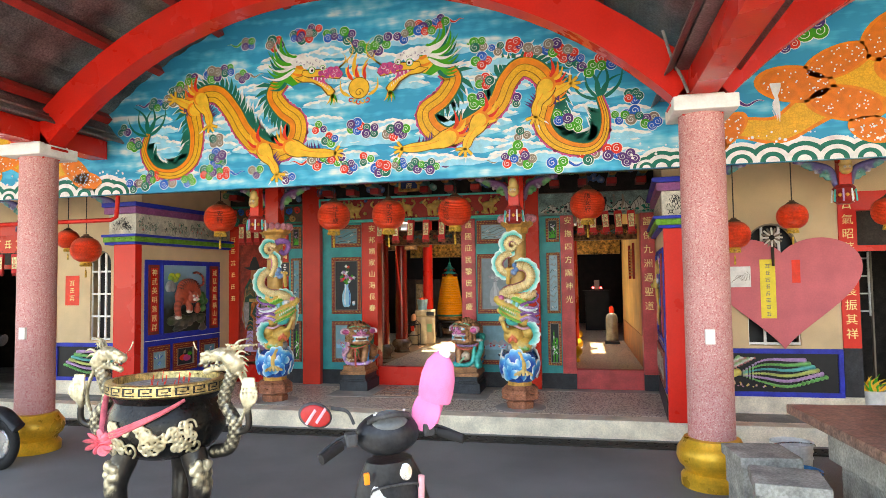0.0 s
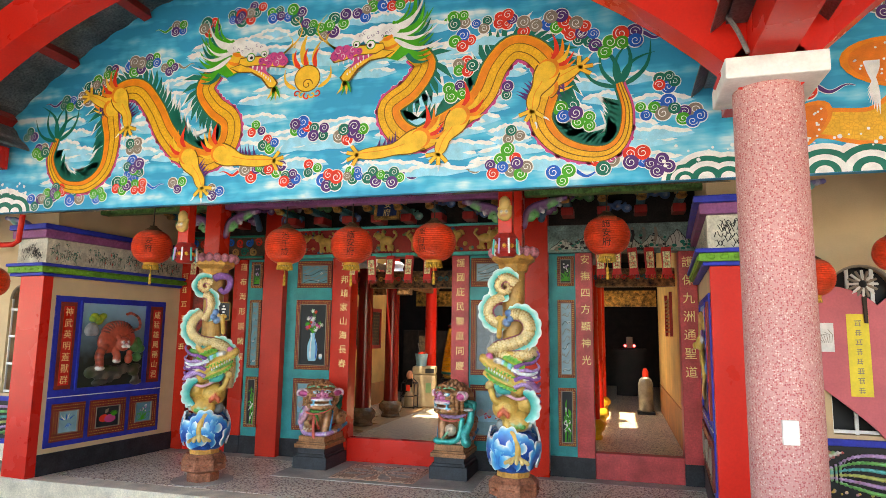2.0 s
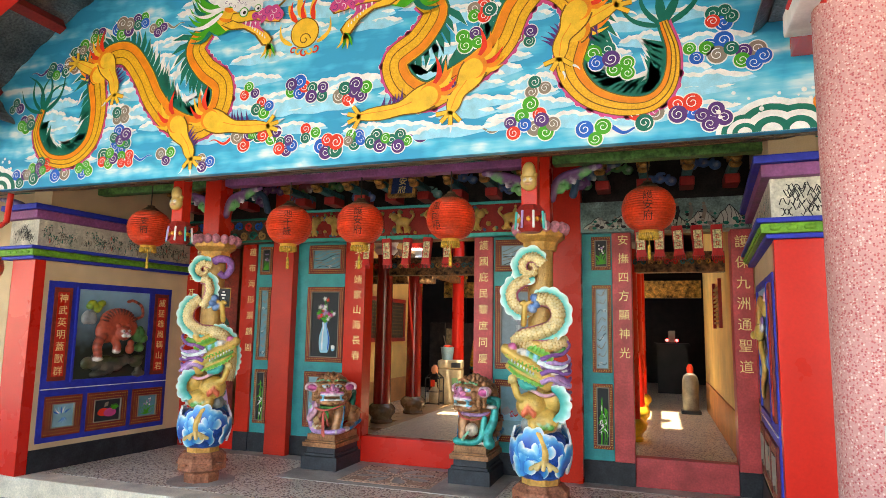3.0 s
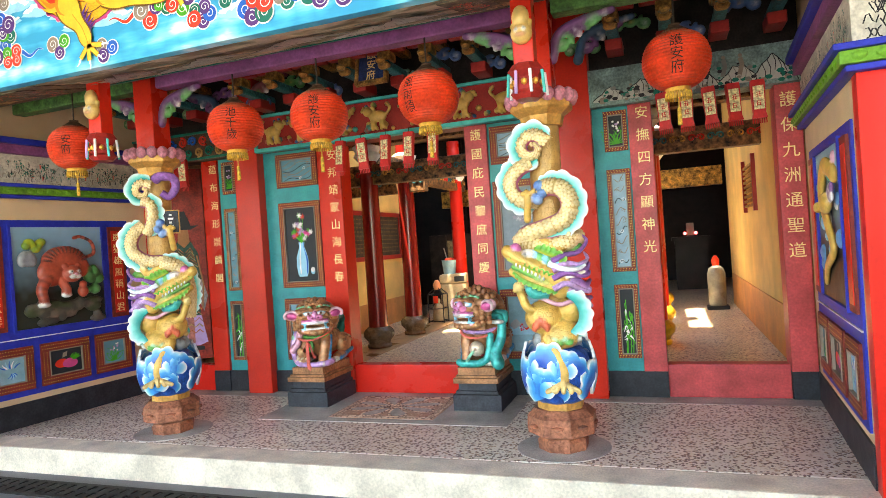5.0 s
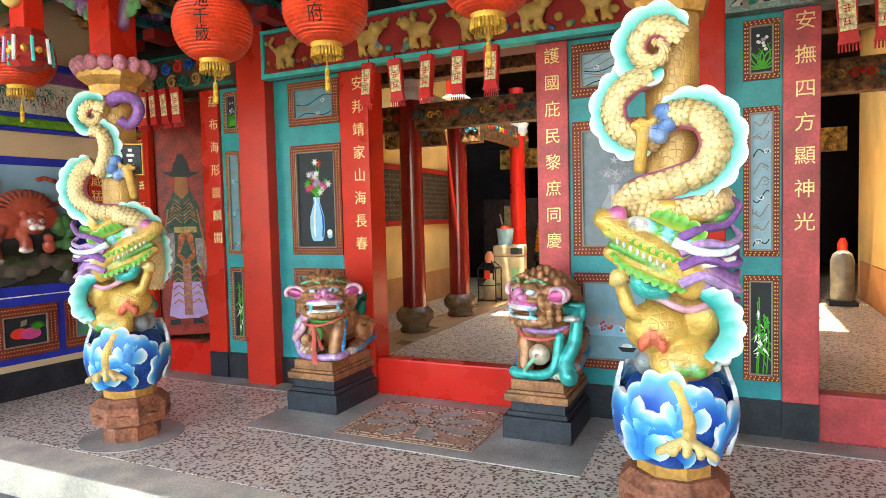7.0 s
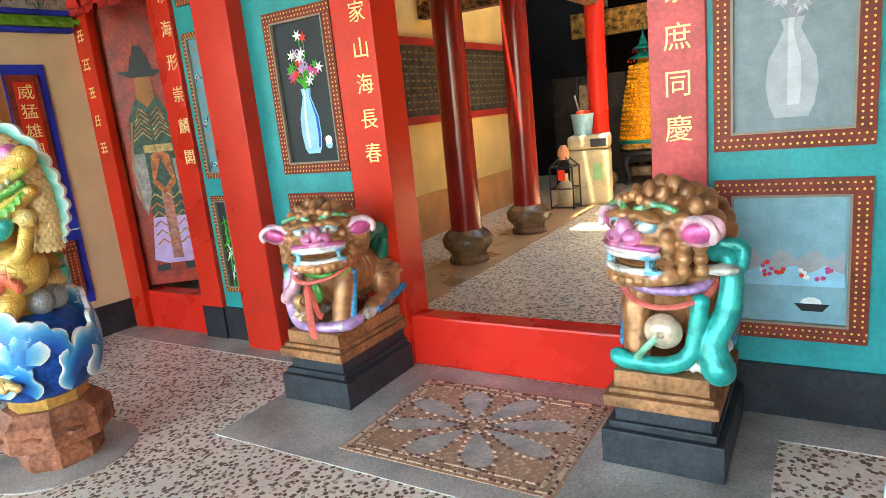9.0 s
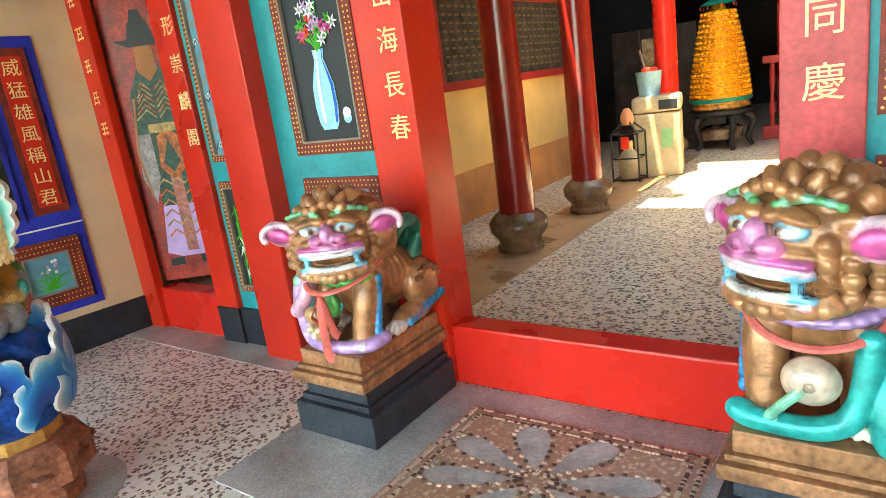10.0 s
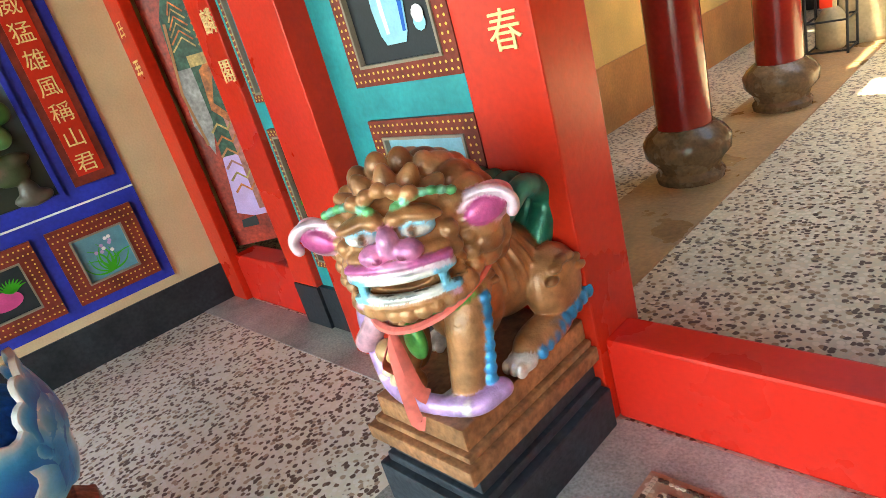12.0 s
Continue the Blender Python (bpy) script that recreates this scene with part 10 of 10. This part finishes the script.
tube(bm, [(0.37 * math.cos(radians(-128 - 32 * u)), 0.37 * math.sin(radians(-128 - 32 * u)), 0.72 + 0.24 * u) for u in [i / 14 for i in range(15)]], lambda u: 0.03 - 0.012 * u, 6, flat=0.4)
part("swag", bm, PINKCLOTH, rbn, smooth=True)
bx0 = Vector((0.385 * math.cos(radians(-128)), 0.385 * math.sin(radians(-128)), 0.72))
for j in range(9):
    a = 0.7 * j
    bm = bmesh.new()
    tube(bm, spline([bx0, bx0 + Vector((0.07 * math.cos(a), -0.03, 0.05 * math.sin(a))), bx0 + Vector((0.1 * math.cos(a + 0.3), -0.02, 0.06 * math.sin(a + 0.3))), bx0 + Vector((0.02 * math.cos(a), -0.03, 0.02 * math.sin(a)))], 10), 0.02, 6, flat=0.35)
    part("bow_loop", bm, PINKCLOTH, rbn, smooth=True)

# scooter seen from the saddle
SCB = mat("black_scooter_plastic", (0.02, 0.022, 0.026), 0.35, vary=0.2, scale=10, bump=0.1, dirt=0.3)
SCG = mat("dusty_dark_grey_plastic", (0.05, 0.052, 0.055), 0.55, vary=0.2, scale=14)
RUB = mat("black_rubber", (0.015, 0.015, 0.016), 0.7, vary=0.15)
CHR = mat("dull_chrome", (0.55, 0.55, 0.55), 0.25, 0.9, vary=0.1)
REDLENS_REFLECT = mat("red_lens_and_mirror_reflection", (0.4, 0.03, 0.03), 0.2, vary=0.1)


def wheel(parent, y):
    w = part("wheel", lathed([(0.12, -0.04), (0.13, -0.03), (0.13, 0.03), (0.12, 0.04)], 28), CHR, parent)
    bm = bmesh.new()
    tube(bm, [(0.175 * math.cos(2 * math.pi * i / 32), 0.175 * math.sin(2 * math.pi * i / 32), 0) for i in range(33)], 0.052, 10, cap=False)
    part("tyre", bm, RUB, w, smooth=True)
    for k in range(5):
        a = 2 * math.pi * k / 5
        bm = bmesh.new()
        tube(bm, [(0.02 * math.cos(a), 0.02 * math.sin(a), 0), (0.12 * math.cos(a), 0.12 * math.sin(a), 0)], 0.014, 6)
        part("spoke", bm, SCG, w)
    w.matrix_local = pose(0, y, 0.225, 0, 90, 0)


def scooter():
    """A step-through scooter heading +y, origin on the ground under the steering head."""
    t = thing("scooter", "black step-through scooter with dusty plastic panels, parked", "scooter", "parked scooters")
    wheel(t, 0.28)
    wheel(t, -0.95)
    bm = bmesh.new()
    tube(bm, spline([(0, 0.1, 0.42), (0, 0.2, 0.5), (0, 0.34, 0.48), (0, 0.5, 0.36)], 14), lambda u: 0.085, 12, flat=0.5)
    part("front_fender", bm, SCB, t, smooth=True)
    c_ = bmesh.new()
    secs = [((0.19, 0.1), 0.32), ((0.23, 0.12), 0.5), ((0.22, 0.13), 0.68), ((0.17, 0.12), 0.82), ((0.12, 0.1), 0.9)]
    rings = []
    for (w, d), z in secs:
        yo = 0.06 - 0.1 * (z - 0.3)
        rings.append([c_.verts.new((w * math.cos(2 * math.pi * i / 20), yo + d * math.sin(2 * math.pi * i / 20), z)) for i in range(20)])
    for a, b in zip(rings, rings[1:]):
        for i in range(20):
            c_.faces.new((a[i], a[(i + 1) % 20], b[(i + 1) % 20], b[i]))
    c_.faces.new(rings[0][::-1])
    c_.faces.new(rings[-1])
    part("leg_shield", c_, SCB, t, smooth=True)
    bm = bmesh.new()
    blob(bm, (0, 0.0, 1.0), (0.17, 0.13, 0.085), sub=3)
    part("handlebar_cover", bm, SCB, t, "dusty black cowl", smooth=True)
    bm = bmesh.new()
    blob(bm, (0, -0.06, 1.055), (0.095, 0.065, 0.03), Euler((radians(25), 0, 0)), sub=3)
    part("instrument_glass", bm, mat("dark_dial_glass", (0.12, 0.13, 0.13), 0.08, vary=0.1) if "dark_dial_glass" not in bpy.data.materials else bpy.data.materials["dark_dial_glass"], t, smooth=True)
    for s in (-1, 1):
        bm = bmesh.new()
        tube(bm, spline([(s * 0.12, -0.01, 1.0), (s * 0.22, -0.05, 1.0), (s * 0.3, -0.1, 0.98)], 10), 0.014, 8)
        part("bar", bm, SCG, t)
        bm = bmesh.new()
        tube(bm, [(s * 0.25, -0.07, 0.99), (s * 0.36, -0.15, 0.965)], 0.02, 10)
        part("grip", bm, RUB, t, smooth=True)
        bm = bmesh.new()
        tube(bm, spline([(s * 0.2, -0.02, 1.02), (s * 0.28, -0.03, 1.0), (s * 0.37, -0.1, 0.97)], 10), 0.007, 6)
        part("brake_lever", bm, SCG, t)
        part("switch_block", bx(s * 0.2 - 0.03, s * 0.2 + 0.03, -0.09, -0.02, 0.98, 1.03, bevel=0.012), SCG, t)
        bm = bmesh.new()
        tube(bm, spline([(s * 0.17, 0.0, 1.05), (s * 0.2, 0.02, 1.1), (s * 0.28, 0.02, 1.12)], 10), 0.008, 6)
        part("mirror_stem", bm, SCG, t)
    mr = bmesh.new()
    blob(mr, (-0.36, 0.02, 1.1), (0.085, 0.022, 0.05), Euler((0, radians(14), 0)), sub=3)
    m = part("mirror", mr, SCG, t, smooth=True)
    # the mirror's reflection is painted: red glass with pale streaks laid on it
    mr = bmesh.new()
    blob(mr, (-0.36, 0.006, 1.1), (0.075, 0.014, 0.041), Euler((0, radians(14), 0)), sub=3)
    part("mirror_glass", mr, REDLENS_REFLECT, m, smooth=True)
    for k in range(2):
        mr = bmesh.new()
        tube(mr, [(-0.41 + 0.05 * k, -0.008, 1.075), (-0.36 + 0.05 * k, -0.009, 1.125)], 0.007, 5)
        part("mirror_streak", mr, P_ROSE, m)
    bm = bmesh.new()
    lathe(bm, [(0.05, 0), (0.055, 0.012), (0.04, 0.02)], 24)
    o = part("fuel_cap", bm, mat("pale_grey_cap", (0.55, 0.56, 0.55), 0.4, vary=0.1) if "pale_grey_cap" not in bpy.data.materials else bpy.data.materials["pale_grey_cap"], t, "round pale cap", smooth=True)
    o.matrix_local = pose(-0.07, -0.085, 0.78, 75, 0, 0)
    o = part("ignition_lock", lathed([(0.03, 0), (0.032, 0.012), (0.015, 0.016)], 16), CHR, t, smooth=True)
    o.matrix_local = pose(0.06, -0.09, 0.86, 75, 0, 0)
    part("glove_pocket", bx(-0.16, 0.16, -0.15, -0.05, 0.6, 0.72, bevel=0.02), SCG, t)
    gl = bmesh.new()
    for k in range(7):
        blob(gl, (-0.03 + 0.022 * k, -0.13 + 0.01 * (k % 3), 0.725 + 0.012 * (k % 2)), (0.022, 0.02, 0.018), sub=2, lump=0.5, seed=k)
    part("gloves", gl, mat("grubby_glove_cloth", (0.5, 0.42, 0.42), 0.85, vary=0.2, scale=30), t, "crumpled pale gloves", smooth=True)
    for k, (x, z) in enumerate(((-0.14, 0.86), (0.15, 0.66), (-0.17, 0.62))):
        part("reflector", bx(x - 0.014, x + 0.014, -0.115, -0.09, z - 0.022, z + 0.022, bevel=0.006), P_ORANGE, t, "small orange reflector")
    rim = bmesh.new()
    tube(rim, [(0.105 * math.cos(q), -0.06 + 0.066 * math.sin(q), 1.06 - 0.03 * math.sin(q)) for q in [2 * math.pi * i / 24 for i in range(25)]], 0.011, 6, cap=False)
    part("binnacle_rim", rim, SCG, t, smooth=True)
    for k in range(9):
        q = radians(200 - 27 * k)
        tick = bmesh.new()
        tube(tick, [(0.07 * math.cos(q), -0.075 + 0.045 * math.sin(q), 1.09 - 0.02 * math.sin(q)), (0.083 * math.cos(q), -0.075 + 0.053 * math.sin(q), 1.09 - 0.024 * math.sin(q))], 0.003, 4)
        part("dial_tick", tick, P_WHITE, t)
    needle = bmesh.new()
    tube(needle, [(0, -0.08, 1.09), (-0.05, -0.07, 1.085)], 0.003, 4)
    part("dial_needle", needle, P_RED, t)
    for k in range(5):
        seam = bmesh.new()
        tube(seam, spline([(-0.2 + 0.02 * k, -0.07, 0.5 + 0.07 * k), (-0.1, -0.12, 0.5 + 0.08 * k), (0.1, -0.12, 0.5 + 0.08 * k), (0.2 - 0.02 * k, -0.07, 0.5 + 0.07 * k)], 12), 0.005, 5)
        part("panel_seam", seam, SCG, t)
    bm = bmesh.new()
    tube(bm, [(0.13, -0.1, 0.72), (0.14, -0.1, 0.84)], 0.016, 8)
    part("pink_cloth", bm, P_ROSE, t)
    part("floorboard", bx(-0.16, 0.16, -0.5, 0.05, 0.26, 0.33, bevel=0.02), SCG, t)
    bm = bmesh.new()
    blob(bm, (0, -0.85, 0.55), (0.19, 0.42, 0.2), sub=3)
    part("rear_body", bm, SCB, t, smooth=True)
    bm = bmesh.new()
    blob(bm, (0, -0.82, 0.74), (0.15, 0.4, 0.075), sub=3)
    part("seat", bm, RUB, t, "black vinyl seat", smooth=True)
    bm = bmesh.new()
    blob(bm, (0, -1.24, 0.6), (0.1, 0.05, 0.05), sub=2)
    part("tail_light", bm, REDLENS_REFLECT, t, smooth=True)
    return t


s1 = scooter()
s1.matrix_world = pose(-0.67, 2.6, GROUND, 0, -3, 30) @ Matrix.Diagonal((0.76, 0.76, 1.0, 1))
s2 = copy_thing(s1, pose(-5.15, 4.75, GROUND, 0, 0, -80))
# pink cap hung on the scooter's mirror
cp = thing("baseball_cap", "bright pink baseball cap with a white patch hung on the mirror", "cap")
cp.matrix_world = pose(-0.55, 2.64, 0.89, 8, 14, -10) @ Matrix.Diagonal((0.8, 0.85, 0.95, 1))
CAPPINK = mat("pink_cap_cloth", (0.8, 0.2, 0.4), 0.8, vary=0.06, scale=12, bump=0.2, bscale=200)
bm = bmesh.new()
lathe(bm, [(0.085, 0.06), (0.09, 0.1), (0.088, 0.16), (0.07, 0.22), (0.035, 0.26), (0.005, 0.272)], 28, squash=0.62)
part("crown", bm, CAPPINK, cp, smooth=True)
bm = bmesh.new()
blob(bm, (-0.015, -0.045, 0.015), (0.075, 0.012, 0.085), Euler((radians(-16), 0, 0)), sub=3)
part("brim", bm, CAPPINK, cp, smooth=True)
bm = bmesh.new()
blob(bm, (0.015, 0.0, 0.265), (0.03, 0.022, 0.028), sub=2)
part("white_patch", bm, P_WHITE, cp, "white crown patch", smooth=True)
bm = bmesh.new()
tube(bm, [(0.04, 0.02, 0.1), (0.02, 0.02, -0.06)], 0.012, 6)
part("strap", bm, CAPPINK, cp)

# concrete stools, table, buckets
STOOL = mat("rough_grey_stool_concrete", (0.36, 0.35, 0.31), 0.85, vary=0.2, scale=6, bump=0.4)
TABLETOP = mat("brown_polished_terrazzo_top", (0.25, 0.15, 0.11), 0.35, vary=0.25, scale=18)


def stool(x, y, rz):
    t = thing("stone_stool", "square cast concrete stool with a projecting seat slab", "stool", "stools by the table")
    t.matrix_world = pose(x, y, GROUND, 0, 0, rz)
    part("seat", bx(-0.19, 0.19, -0.19, 0.19, 0.38, 0.45, bevel=0.01), STOOL, t)
    part("neck", bx(-0.17, 0.17, -0.17, 0.17, 0.2, 0.38, bevel=0.008), STOOL, t)
    part("foot", bx(-0.16, 0.16, -0.16, 0.16, 0, 0.2, bevel=0.01), STOOL, t)


stool(1.17, 4.72, 6)
stool(1.17, 4.16, -8)
tb = thing("stone_table", "low terrazzo-topped table on a grey concrete block", "table")
tb.matrix_world = pose(2.05, 4.15, GROUND, 0, 0, 4)
part("top", bx(-0.68, 0.68, -0.6, 0.6, 0.7, 0.76, bevel=0.012), TABLETOP, tb, "brown terrazzo slab")
part("pedestal", bx(-0.45, 0.45, -0.4, 0.4, 0, 0.45, bevel=0.02), STOOL, tb)
part("neck", bx(-0.5, 0.5, -0.45, 0.45, 0.45, 0.7, bevel=0.015), STOOL, tb)


def tub(name, x, y, z, r, h, m, label, handle=True):
    t = thing(name, label, "bucket", "buckets")
    t.location = (x, y, z)
    part("wall", lathed([(r * 0.78, 0), (r * 0.8, 0.01), (r * 0.97, h - 0.02), (r * 1.04, h - 0.015), (r * 1.04, h), (r * 0.95, h), (r * 0.76, 0.02)], 32), m, t, smooth=True)
    for k in range(2):
        bm = bmesh.new()
        zz = h * (0.86 - 0.12 * k)
        tube(bm, [(r * (0.96 - 0.02 * k) * math.cos(2 * math.pi * i / 32), r * (0.96 - 0.02 * k) * math.sin(2 * math.pi * i / 32), zz) for i in range(33)], 0.006, 5)
        part("rib", bm, m, t, smooth=True)
    if handle:
        bm = bmesh.new()
        tube(bm, [(r * math.cos(q), r * math.sin(q) * 0.9 - 0.03, h - 0.02 - 0.05 * math.sin(q)) for q in [math.pi + math.pi * i / 14 for i in range(15)]], 0.004, 5)
        part("handle", bm, CHR, t)


tub("bucket", 1.5, 5.2, GROUND, 0.14, 0.4, mat("white_bucket_plastic", (0.62, 0.62, 0.6), 0.45, vary=0.1), "white ribbed plastic paint bucket on the ground")
tub("bucket", 1.47, 4.92, GROUND, 0.13, 0.28, mat("blue_bucket_plastic", (0.03, 0.2, 0.5), 0.4, vary=0.1), "blue plastic bucket on the ground")
